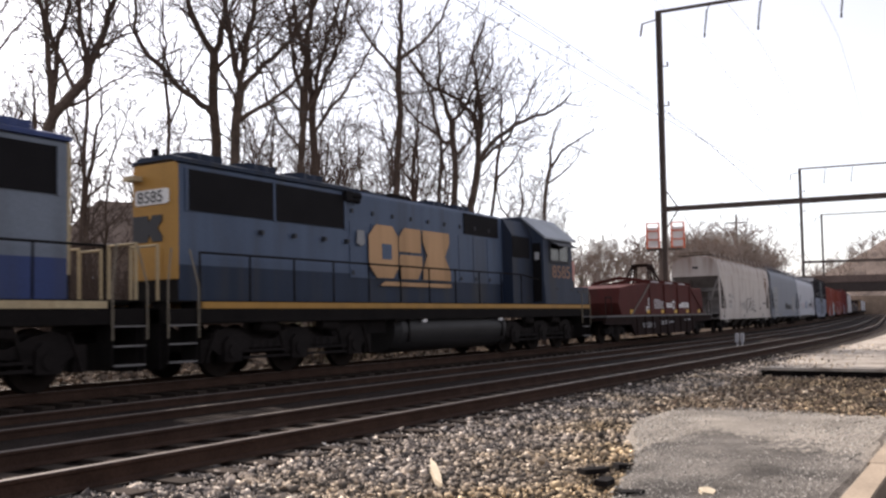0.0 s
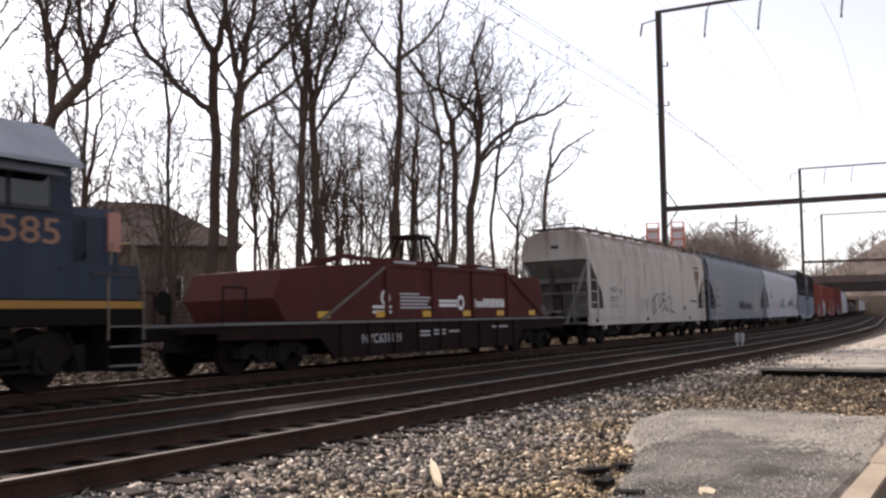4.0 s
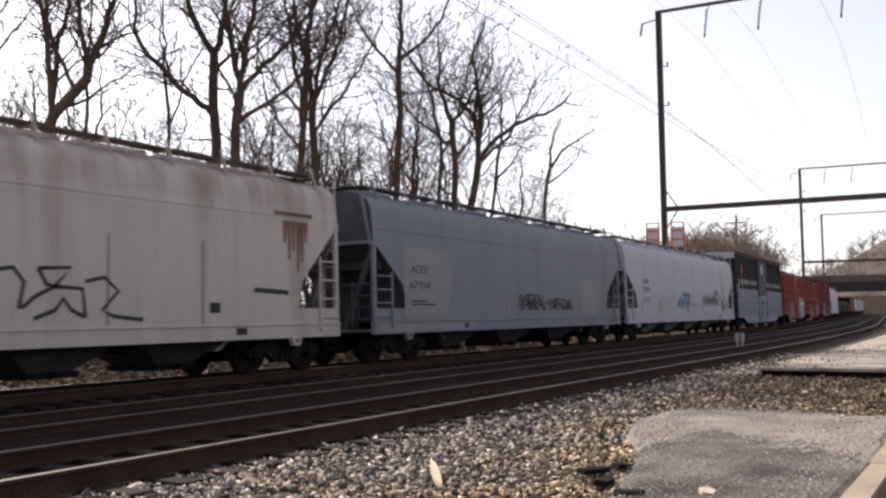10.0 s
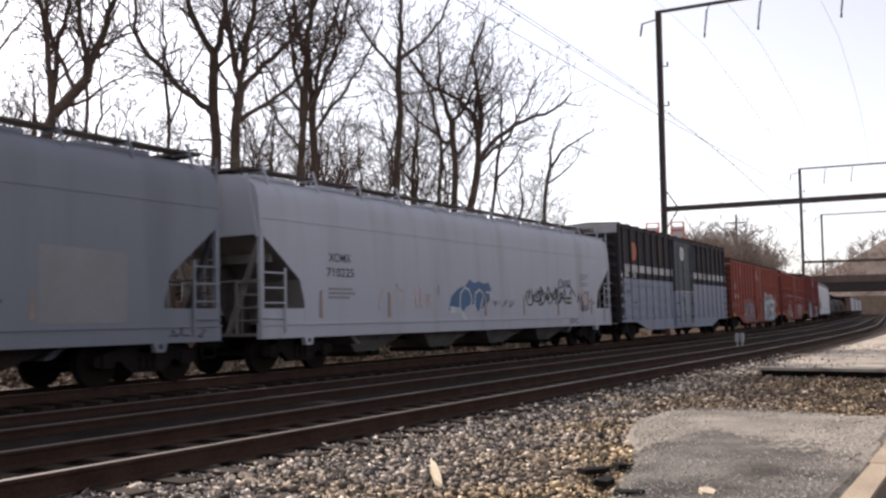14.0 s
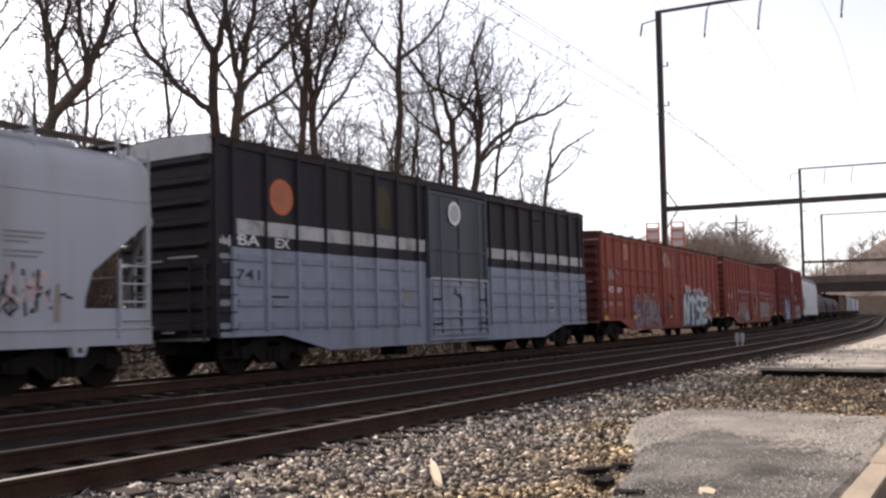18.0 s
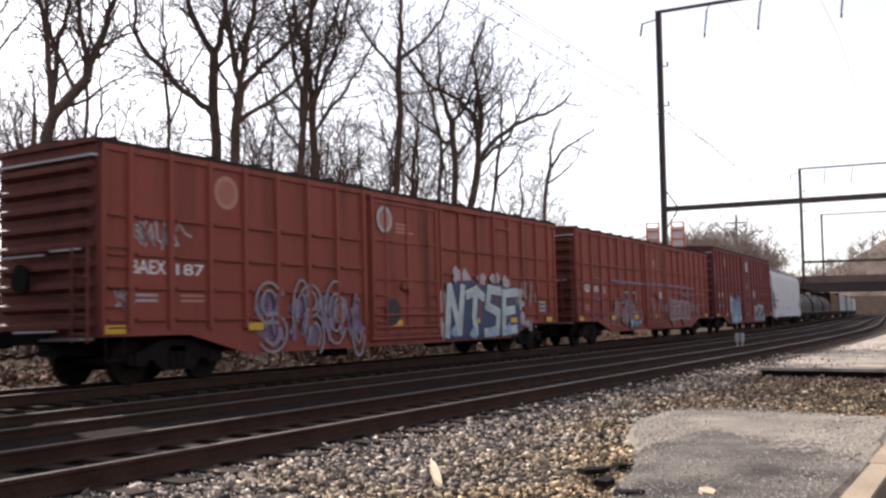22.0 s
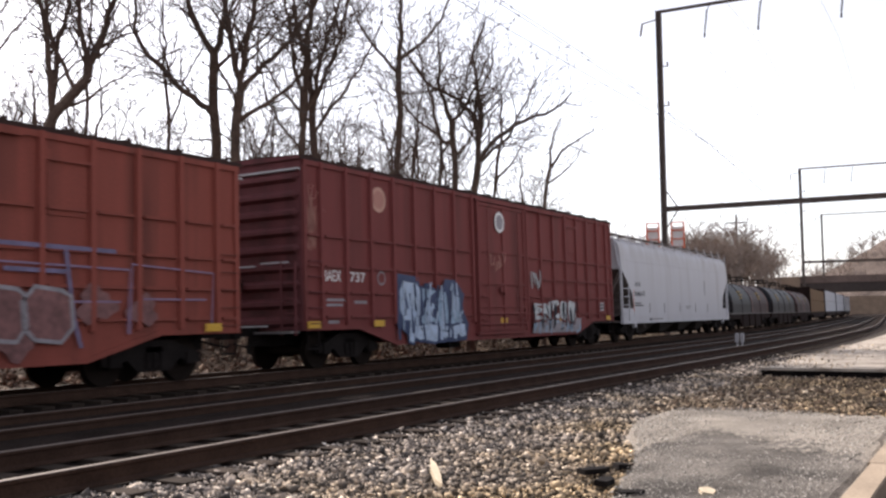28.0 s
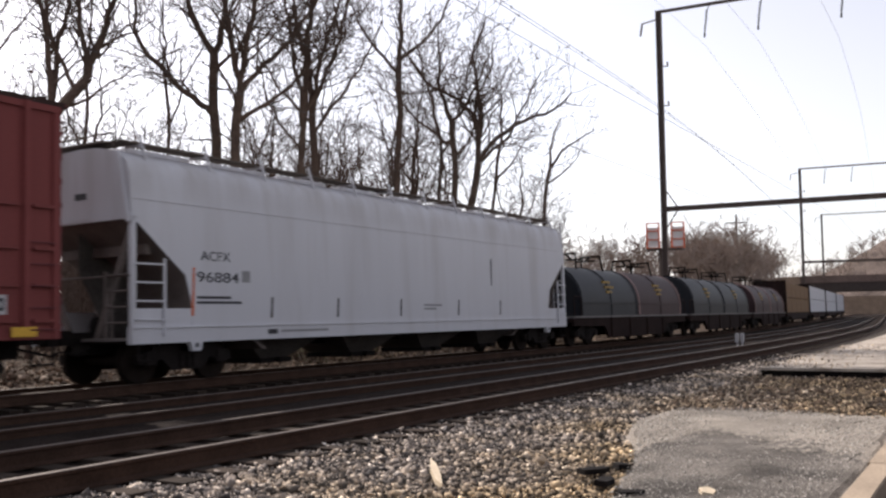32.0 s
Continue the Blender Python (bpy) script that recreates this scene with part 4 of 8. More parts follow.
def boxcar(label, s0, s1, eave, upper, lower, split, posts, door, door_m, roof_m, end_m, z0=0.86, low=0.44, door_split=0.0, bl=9.36, facia=None, bead_z=(1.15, 1.7, 2.28, 2.95)):
    """An outside-post boxcar. split: height where the lower paint ends; door: (x0, x1); posts: x of the side posts."""
    car, half = start_car("boxcar", label, "boxcar", s0, s1, "boxcars in the train")
    W = 1.5
    two = split > z0
    belly = [(-bl, z0), (-bl + 2.0, z0), (-bl + 3.6, low), (bl - 3.6, low), (bl - 2.0, z0), (bl, z0)]
    for s in (-1, 1):
        lo, hi = sorted((s * W, s * (W - 0.06)))
        if two:
            part("lower_side", Build().prism(belly + [(bl, split), (-bl, split)], lo, hi, "y"), lower, car, "silver-grey lower side sheet")
            part("upper_side", Build().box(-bl, bl, lo, hi, split, eave), upper, car, "black-brown upper side sheet")
        else:
            part("side_sheet", Build().prism(belly + [(bl, eave), (-bl, eave)], lo, hi, "y"), upper, car)
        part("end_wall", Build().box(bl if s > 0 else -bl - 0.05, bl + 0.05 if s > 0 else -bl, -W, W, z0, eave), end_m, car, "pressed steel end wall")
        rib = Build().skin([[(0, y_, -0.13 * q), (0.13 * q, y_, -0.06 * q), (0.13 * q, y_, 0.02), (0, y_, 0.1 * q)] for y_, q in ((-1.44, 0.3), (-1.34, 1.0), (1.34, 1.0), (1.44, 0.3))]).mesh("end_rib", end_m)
        k = 9
        for i in range(k):
            z = z0 + 0.22 + (eave - z0 - 0.62) * i / (k - 1)
            part("end_rib", rib, None, car, at=Matrix.Translation((s * (bl + 0.05), 0, z)) @ pose(0, 0, 0, 0, 0, 0 if s > 0 else 180))
        fx0, fx1 = sorted((s * (bl + 0.05), s * (bl + 0.16)))
        if facia:
            part("end_facia", Build().prism([(-W, eave - 0.34), (W, eave - 0.34), (W, eave + 0.02), (0, eave + 0.07), (-W, eave + 0.02)], fx0, fx1), facia, car, "white painted end facia")
        else:
            # White colour here stands for sunlight caught on the ledge.
            part("end_ledge", Build().box(fx0, fx1, -W, W, eave - 0.27, eave - 0.23), M_BOX_WHITE, car, "ledge in white for the sunlit strip below the roof end")
    part("roof", Build().prism([(-W - 0.04, eave - 0.03), (W + 0.04, eave - 0.03), (W + 0.04, eave + 0.05), (0, eave + 0.12), (-W - 0.04, eave + 0.05)], -bl - 0.1, bl + 0.1), roof_m, car, "shallow pitched steel roof")
    for s in (-1, 1):
        x0, x1 = sorted((s * (bl + 0.1), s * (bl + 0.125)))
        part("roof_end_cap", Build().prism([(-W - 0.04, eave - 0.03), (W + 0.04, eave - 0.03), (W + 0.04, eave + 0.03), (0, eave + 0.09), (-W - 0.04, eave + 0.03)], x0, x1), facia or end_m, car)
    n = 16
    seam = Build().prism([(-W - 0.05, eave + 0.03), (0, eave + 0.12), (W + 0.05, eave + 0.03), (W + 0.05, eave + 0.1), (0, eave + 0.17), (-W - 0.05, eave + 0.1)], -0.04, 0.04).mesh("roof_seam", roof_m)
    for i in range(n):
        part("roof_seam", seam, None, car, at=pose(-bl + 0.3 + (2 * bl - 0.6) * i / (n - 1), 0, 0))
    prof = [(-0.065, -W), (-0.05, -W - 0.095), (0.05, -W - 0.095), (0.065, -W)]
    cuts = [(z0 + 0.1, eave - 0.03, upper)] if not two else [(z0 + 0.1, split, lower), (split, eave - 0.03, upper)]
    for a, c, mt in cuts:
        post = Build().prism(prof, a, c, "z").mesh("side_post", mt)
        for x in posts:
            part("side_post", post, None, car, at=pose(x, 0, 0))
    # pressed beads between the posts
    xs = sorted(list(posts) + [-bl, bl])
    for a, c in zip(xs, xs[1:]):
        if a < door[1] - 0.1 and c > door[0] + 0.1:
            continue
        for z in bead_z:
            if two and z > split - 0.1:
                continue
            mt = lower if two else upper
            key = (mt.name, round(c - a, 1))
            if key not in BEADS:
                w = round(c - a, 1) / 2 - 0.1
                tall = 0.035 if two else 0.0
                BEADS[key] = Build().prism([(-w, -0.01), (-w + 0.04, 0.025 + tall), (w - 0.04, 0.025 + tall), (w, -0.01), (w - 0.04, -0.03 - tall), (-w + 0.04, -0.03 - tall)], -W - 0.085 + tall, -W, "y").mesh("side_bead", mt)
            part("side_bead", BEADS[key], None, car, at=pose((a + c) / 2, 0, z))
    part("top_chord", Build().box(-bl, bl, -W - 0.06, -W, eave - 0.14, eave - 0.035), upper, car)
    part("side_sill", Build().prism([(x, z) for x, z in belly] + [(x, z + 0.1) for x, z in reversed(belly)], -W - 0.035, -W, "y"), lower if two else upper, car)
    # plug door
    d0, d1 = door
    dz0, dz1 = z0 - 0.2, eave - 0.2
    dr = part("door", Build().box(d0, d1, -W - 0.09, -W, max(door_split, dz0), dz1), door_m, car, "plug door with locking bars")
    low_m = lower if two else door_m
    if door_split:
        part("door_panel", Build().box(d0, d1, -W - 0.09, -W, dz0, door_split), lower, dr, "silver-grey lower door panel")
    for z in (dz0 + 0.05, dz0 + 0.7, dz0 + 1.35, dz0 + 2.3, dz1 - 0.1):
        part("door_rib", Build().box(d0 + 0.03, d1 - 0.03, -W - 0.13, -W - 0.09, z, z + 0.07), low_m if z < door_split else door_m, dr)
    for x in (d0 + 0.02, (d0 + d1) / 2, d1 - 0.1):
        part("door_rib", Build().box(x, x + 0.07, -W - 0.135, -W - 0.09, dz0 + 0.05, dz1 - 0.05), door_m, dr)
    for x in (d0 + 0.5, d1 - 0.55):
        part("locking_bar", Build().cyl((x, -W - 0.17, dz0 + 0.1), (x, -W - 0.17, dz1 - 0.15), 0.024, 6), door_m, dr, "vertical locking bar")
    mx = (d0 + d1) / 2
    for x in (d0 - 0.05, d1 - 0.02):
        part("door_stile", Build().box(x, x + 0.07, -W - 0.15, -W, max(dz0, door_split), dz1 + 0.05), door_m, dr)
        if door_split:
            part("door_stile", Build().box(x, x + 0.07, -W - 0.15, -W, dz0, door_split), low_m, dr)
    for z in (dz0 + 0.22, dz0 + 0.52):
        part("locking_rod", Build().cyl((d0 + 0.02, -W - 0.16, z), (d1 - 0.02, -W - 0.16, z), 0.026, 6), low_m, dr, "horizontal locking rod")
    part("door_sill_edge", Build().box(d0, d1, -W - 0.15, -W - 0.09, (door_split or dz0 + 1.4) - 0.02, (door_split or dz0 + 1.4) + 0.03), M_BOX_WHITE if two else door_m, dr, "worn bright door edge")
    for x in (d0 + 0.1, d1 - 0.5):
        for z in (dz0 + 0.35, dz0 + 1.0):
            part("door_handle", Build().tube([(x, -W - 0.12, z), (x, -W - 0.18, z), (x + 0.38, -W - 0.18, z), (x + 0.38, -W - 0.12, z)], 0.022, 6), M_BLACK if two else door_m, dr, "dark door handle rail")
    part("door_gear", Build().box(mx - 0.3, mx + 0.2, -W - 0.19, -W - 0.13, dz0 + 1.15, dz0 + 1.3).cyl((mx, -W - 0.13, dz0 + 1.22), (mx, -W - 0.22, dz0 + 1.22), 0.14, 14), low_m, dr, "door lock gear box and wheel")
    for z in (dz0 - 0.08, dz1 + 0.02):
        part("door_track", Build().box(d0 - 0.1, d1 + 0.1 if z < 1 else min(bl, d1 + (d1 - d0)), -W - 0.14, -W - 0.03, z, z + 0.07), upper if not two else lower if z < 1 else upper, car)
    part("tack_board", Build().box(4.98, 5.74, -W - 0.03, -W, eave - 1.35, eave - 0.48), upper, car, "raised tack board panel")
    part("tack_bracket", Build().box(4.92, 5.78, -W - 0.1, -W, eave - 0.48, eave - 0.42).box(4.92, 5.02, -W - 0.1, -W, eave - 0.42, eave - 0.3), upper, car)
    for x in (-bl + 0.06, bl - 0.06):
        cut = split if two else z0
        part("corner_post", Build().box(x - 0.06, x + 0.06, -W - 0.05, -W, cut, eave - 0.03), upper, car)
        if two:
            part("corner_post", Build().box(x - 0.06, x + 0.06, -W - 0.05, -W, z0, cut), end_m if x < 0 else lower, car)
    part("end_step", Build().box(-bl - 0.34, -bl - 0.05, -W + 0.1, -0.2, z0 - 0.05, z0), M_DECK, car, "worn end crossover step")
    part("brake_wheel", Build().cyl((-bl - 0.2, 0.55, 1.9), (-bl - 0.26, 0.55, 1.9), 0.26, 16), M_BLACK, car, "dark hand brake wheel")
    for y0, y1, z in ((-0.1, 1.25, 2.28), (-1.2, -0.3, 2.33), (-0.5, 1.2, z0 + 0.1)):
        part("end_grab", Build().box(-bl - 0.2, -bl - 0.17, y0, y1, z, z + 0.035), M_BOX_WHITE, car, "pale worn end grab bar")
    u = Build()
    u.box(-bl, bl, -1.44, 1.44, z0 - 0.02, z0 + 0.08)
    u.box(-bl, bl, -0.35, 0.35, z0 - 0.32, z0)
    for x in (-3.2, -1.2, 1.2, 3.2):
        u.box(x - 0.08, x + 0.08, -1.4, 1.4, z0 - 0.25, z0)
    part("underframe", u, M_BLACK, car, "black centre sill and cross bearers")
    part("brake_reservoir", Build().cyl((1.9, -0.9, z0 - 0.35), (3.0, -0.9, z0 - 0.35), 0.2, 12), M_BLACK, car)
    part("brake_valve", Build().box(-2.6, -2.0, -1.1, -0.6, z0 - 0.6, z0), M_BLACK, car)
    for s in (-1, 1):
        for i in range(5):
            z = z0 + 0.15 + 0.34 * i
            part("grab_iron", Build().tube([(s * (bl - 0.12), -W, z), (s * (bl - 0.12), -W - 0.1, z), (s * (bl - 0.55), -W - 0.1, z), (s * (bl - 0.55), -W, z)], 0.014, 5), end_m, car)
        st = Build().tube([(s * (bl - 0.1), -W - 0.02, z0), (s * (bl - 0.1), -W - 0.02, z0 - 0.4), (s * (bl - 0.5), -W - 0.02, z0 - 0.4), (s * (bl - 0.5), -W - 0.02, z0)], 0.022, 5)
        part("sill_step", st, M_BLACK, car)
    ladder(car, -bl - 0.2, -W + 0.3, z0 - 0.1, z0 + 1.5, 0.45, end_m, "y", 5)
    trucks(car, (-bl + 1.95, bl - 1.95))
    couplers(car, half, bl)
    return car


def hopper(label, s0, s1, eave, paint, bays, end_m, zcut=3.2, bl=8.45, dark_end=False, bay_m=None):
    """A curved-side covered hopper: rounded top, slanting end sheets, bays below."""
    car, half = start_car("covered_hopper", label, "hopper car", s0, s1, "covered hoppers in the train")
    W, z0 = 1.55, 0.72
    side = [(0.0, eave + 0.34), (0.5, eave + 0.32), (0.95, eave + 0.25), (1.24, eave + 0.14), (1.41, eave + 0.01), (1.49, eave - 0.2), (1.515, eave - 0.42), (1.535, eave - 0.7), (W, zcut), (W, 2.6), (W, 1.95), (W, 1.5), (W, 1.18), (W, z0 + 0.3)]
    ring = [(-y, z) for y, z in reversed(side[1:])] + side

    def inset(z):
        if z >= zcut:
            return 0.0
        if z > 1.9:
            return 1.32 * (zcut - z) / (zcut - 1.9)
        return 1.32 + 0.1 * math.sin((1.9 - z) / 1.2 * 2.6)
    b = Build()
    e0 = [(-bl + inset(z), y, z) for y, z in ring]
    e1 = [(bl - inset(z), y, z) for y, z in ring]
    b.skin([e0, e1], caps=False)
    n = len(ring)
    o = len(b.v)
    for e, flip in ((e0, 0), (e1, 1)):
        o = len(b.v)
        b.v += e
        for i in range(n // 2):
            q = (o + i, o + i + 1, o + n - 2 - i, o + n - 1 - i)
            if len(set(q)) == 4:
                b.f.append(q)
                # Faces below zcut take the end colour, darker for their shade.
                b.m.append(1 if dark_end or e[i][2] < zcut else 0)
            else:
                b.f.append((o + i, o + i + 1, o + n - 1 - i))
                b.m.append(0)
    part("shell", b, [paint, end_m], car, "smooth curved tank shell", smooth=True)
    for y0, y1 in ((-W - 0.02, -W + 0.12), (W - 0.12, W + 0.02)):
        part("side_sill", Build().box(-bl, bl, y0, y1, z0, z0 + 0.3), paint, car, "deep side sill")
    part("roof_crease", Build().box(-bl + 0.05, bl - 0.05, -1.545, -1.5, eave - 0.66, eave - 0.63), paint, car)
    part("side_flange", Build().box(-bl, bl, -W - 0.05, -W - 0.02, z0 + 0.27, z0 + 0.3), paint, car)
    for s in (-1, 1):
        x0, x1 = sorted((s * (bl - 2.3), s * bl))
        part("end_platform", Build().box(x0, x1, -W + 0.12, W - 0.12, z0 + 0.02, z0 + 0.1), M_BLACK, car)
        for y in (-W + 0.05, W - 0.05):
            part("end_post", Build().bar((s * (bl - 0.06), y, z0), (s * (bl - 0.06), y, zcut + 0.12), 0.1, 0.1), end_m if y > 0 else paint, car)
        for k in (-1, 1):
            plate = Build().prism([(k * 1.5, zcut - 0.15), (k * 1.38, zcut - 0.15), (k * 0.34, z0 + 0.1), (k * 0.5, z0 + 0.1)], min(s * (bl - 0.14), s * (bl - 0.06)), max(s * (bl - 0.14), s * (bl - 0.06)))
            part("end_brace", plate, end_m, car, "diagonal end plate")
            xs_ = sorted((s * (bl - 0.05), s * (bl - 1.5)))
            part("corner_gusset", Build().box(xs_[0], xs_[1], k * 1.53 - 0.015, k * 1.53 + 0.015, z0 + 0.28, z0 + 0.62), paint, car)
        # Added dark plate, standing in for the shade inside the end cutout.
        part("shear_plate", Build().prism([(s * (bl - 1.5), 1.85), (s * (bl - 0.2), zcut - 0.2), (s * (bl - 0.2), z0 + 1.3), (s * (bl - 0.9), z0 + 0.1), (s * (bl - 2.3), z0 + 0.1)], 0.3, 0.33, "y"), M_BAY, car, "dark upright plate added behind the end posts for the cutout's shade")
        part("end_beam", Build().box(min(s * (bl - 0.62), s * (bl - 0.5)), max(s * (bl - 0.62), s * (bl - 0.5)), -1.3, 1.3, 2.32, 2.5), end_m, car, "cross beam behind the end posts")
        part("end_panel_flange", Build().box(min(s * (bl - 0.02), s * (bl + 0.05)), max(s * (bl - 0.02), s * (bl + 0.05)), -W + 0.02, W - 0.02, zcut - 0.05, zcut + 0.03), paint, car, "flange below the end panel")
        part("end_stencil", Build().box(min(s * bl, s * (bl + 0.006)), max(s * bl, s * (bl + 0.006)), -0.2, 0.15, zcut + 0.38, zcut + 0.5), M_STENCIL, car, "small dark stencil on the end panel")
        part("end_rail", Build().tube([(s * (bl - 0.02), -W + 0.05, z0 + 1.2), (s * (bl - 0.02), W - 0.05, z0 + 1.2)], 0.022, 6), end_m, car)
        part("end_rail", Build().tube([(s * (bl - 0.02), -W + 0.6, z0 + 0.1), (s * (bl - 0.02), -W + 0.6, z0 + 1.2)], 0.022, 6), end_m, car)
        side_ladder = Build().bar((s * (bl - 0.72), -W - 0.05, z0 + 0.12), (s * (bl - 0.72), -W - 0.05, zcut - 0.72), 0.045)
        for i in range(4):
            z = z0 + 0.42 + (zcut - z0 - 1.25) * i / 3
            side_ladder.tube([(s * (bl - 0.06), -W - 0.05, z), (s * (bl - 0.72), -W - 0.05, z)], 0.02, 6)
        part("side_ladder", side_ladder, paint, car, "four-rung corner ladder")
        end_ladder = Build().bar((s * (bl + 0.02), -W + 0.72, z0 + 0.1), (s * (bl + 0.02), -W + 0.72, zcut - 0.95), 0.06)
        for i in range(4):
            z = z0 + 0.38 + (zcut - z0 - 1.4) * i / 3
            end_ladder.tube([(s * (bl + 0.02), -W + 0.06, z), (s * (bl + 0.02), -W + 0.72, z)], 0.02, 6)
        part("end_ladder", end_ladder, end_m, car, "four-rung end ladder")
        part("jacking_pad", Build().prism([(s * (bl - 1.62), z0 - 0.16), (s * (bl - 1.42), z0 - 0.16), (s * (bl - 1.36), z0 + 0.02), (s * (bl - 1.68), z0 + 0.02)], -W - 0.03, -W + 0.1, "y").cyl((s * (bl - 1.52), -W - 0.034, z0 - 0.06), (s * (bl - 1.52), -W - 0.02, z0 - 0.06), 0.05, 10, mi=1), [paint, M_STENCIL], car, "jacking pad with a dark hole")
        part("platform_edge", Build().box(min(s * (bl - 0.06), s * (bl + 0.02)), max(s * (bl - 0.06), s * (bl + 0.02)), -W + 0.12, W - 0.12, z0 + 0.06, z0 + 0.12), M_HOPPER_END, car, "pale edge of the end platform")
        part("roof_end_rail", Build().tube([(s * (bl - 0.05), -0.95, eave + 0.26), (s * (bl - 0.05), -0.95, eave + 0.56), (s * (bl - 0.05), 0.95, eave + 0.56), (s * (bl - 0.05), 0.95, eave + 0.26)], 0.02, 6), M_ROOF_DARK, car)
        part("sill_step", Build().tube([(s * (bl - 0.15), -W, z0), (s * (bl - 0.15), -W, z0 - 0.3), (s * (bl - 0.5), -W, z0 - 0.3), (s * (bl - 0.5), -W, z0)], 0.02, 5), M_BLACK, car)
        part("corner_post", Build().bar((s * (bl + 0.02), -W + 0.06, zcut - 0.1), (s * (bl + 0.02), -1.2, eave + 0.2), 0.07), paint, car, "corner grab post up to the roof")
        if s > 0:
            ladder(car, s * (bl + 0.03), -W + 0.32, z0 + 0.3, eave + 0.35, 0.4, paint, "y", 9)
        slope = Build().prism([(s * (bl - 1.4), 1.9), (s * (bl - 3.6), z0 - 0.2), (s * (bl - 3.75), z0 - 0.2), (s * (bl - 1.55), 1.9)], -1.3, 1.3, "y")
        part("slope_sheet", slope, end_m, car, "slanting end sheet, its shade put into the colour")
    for y in (-0.92, 0.92):
        part("running_board", Build().box(-bl + 0.1, bl - 0.1, y - 0.2, y + 0.2, eave + 0.40, eave + 0.44), M_ROOF_DARK, car, "grated roof walkway")
    for x in (-bl + 0.25, bl - 0.25):
        part("running_board", Build().box(x - 0.25, x + 0.25, -0.72, 0.72, eave + 0.40, eave + 0.44), M_ROOF_DARK, car, "grated roof walkway")
    br = Build().bar((0, -1.36, eave - 0.03), (0, -1.14, eave + 0.58), 0.045).bar((0, -1.14, eave + 0.37), (0, -0.7, eave + 0.38), 0.05).mesh("board_bracket", paint)
    n = 12
    for i in range(n):
        part("board_bracket", br, None, car, at=pose(-bl + 0.5 + (2 * bl - 1.0) * i / (n - 1), 0, 0))
    hatch = Build().box(-0.8, 0.8, -0.36, 0.36, eave + 0.33, eave + 0.46).mesh("roof_hatch", paint)
    for i in range(bays * 2):
        part("roof_hatch", hatch, None, car, at=pose(-bl + 1.6 + (2 * bl - 3.2) * i / (bays * 2 - 1), 0, 0))
    span = 2 * (bl - 2.9)
    for i in range(bays):
        w = span / bays
        cx = -span / 2 + w * (i + 0.5)
        h = Build()
        h.skin([[(cx + k * w * 0.5, y, z0 + 0.2) for k, y in ((-1, -1.3), (1, -1.3), (1, 1.3), (-1, 1.3))], [(cx + k * 0.42, y, 0.30) for k, y in ((-1, -0.7), (1, -0.7), (1, 0.7), (-1, 0.7))]])
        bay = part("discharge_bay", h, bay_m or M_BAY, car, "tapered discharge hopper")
        part("outlet_gate", Build().box(cx - 0.5, cx + 0.5, -0.8, 0.8, 0.2, 0.31).cyl((cx, -0.95, 0.26), (cx, 0.95, 0.26), 0.06, 8), M_BLACK, bay)
    part("centre_sill", Build().box(-bl, bl, -0.25, 0.25, 0.55, 0.85), M_BLACK, car)
    part("brake_reservoir", Build().cyl((-bl + 0.7, 0.5, z0 + 0.32), (-bl + 1.4, 0.5, z0 + 0.32), 0.2, 12), M_BLACK, car)
    trucks(car, (-bl + 1.55, bl - 1.55))
    couplers(car, half, bl)
    return car


def tub_cover(car, a, c, z1, W, hm, zb=1.08):
    """A long flat-sided cover with slanting ends, stiffener bars and a lifting truss on top."""
    run = 2.67
    h = part("hood", Build().prism([(-6.3, zb), (-6.66, 1.56), (-6.4, 2.15), (-4.9, 2.3), (a + run, z1), (c - run, z1), (4.97, 2.29), (6.31, 2.36), (6.66, 1.56), (6.22, zb)], -W, W, "y"), hm, car, "long flat-sided steel cover with falling ends")
    part("hood_rim", Build().box(a + run - 0.1, c - run + 0.1, -W - 0.05, W + 0.05, z1 - 0.05, z1 + 0.04), hm, h)
    for s in (-1, 1):
        x0, x1 = (a, a + run) if s < 0 else (c, c - run)
        for y in (-W - 0.06, W + 0.02):
            part("edge_flange", Build().prism([(x0, zb), (x1, z1), (x1 - s * 0.16, z1), (x0 - s * 0.16, zb)], y, y + 0.04, "y"), M_RAIL_TOP if s < 0 else hm, h)
    n = 4
    for i in range(n):
        x = a + run + (c - a - 2 * run) * i / (n - 1)
        part("side_stiffener", Build().box(x - 0.06, x + 0.06, -W - 0.07, -W, zb, z1 + 0.12), hm, h)
        part("roof_bow", Build().prism([(-W, z1), (0, z1 + 0.22), (W, z1), (W, z1 + 0.12), (0, z1 + 0.34), (-W, z1 + 0.12)], x - 0.08, x + 0.08), hm, h)
        if i < n - 1:
            part("rim_lug", Build().box(x + 0.5, x + 1.4, -W - 0.02, -W + 0.1, z1 + 0.04, z1 + 0.1), M_BOX_WHITE, h, "pale worn lug")
    mid = (a + c) / 2
    for k in (-1.0, -0.35, 0.35, 1.0):
        for y in (-0.7, 0.7):
            part("truss_leg", Build().bar((mid + k * 0.95, y, z1 + 0.04), (mid + k * 0.36, y * 0.6, z1 + 0.92), 0.075), M_COIL_FRAME, h)
    part("truss_top", Build().box(mid - 0.46, mid + 0.46, -0.44, 0.44, z1 + 0.9, z1 + 1.0), M_COIL_FRAME, h, "dark lifting frame on the cover")


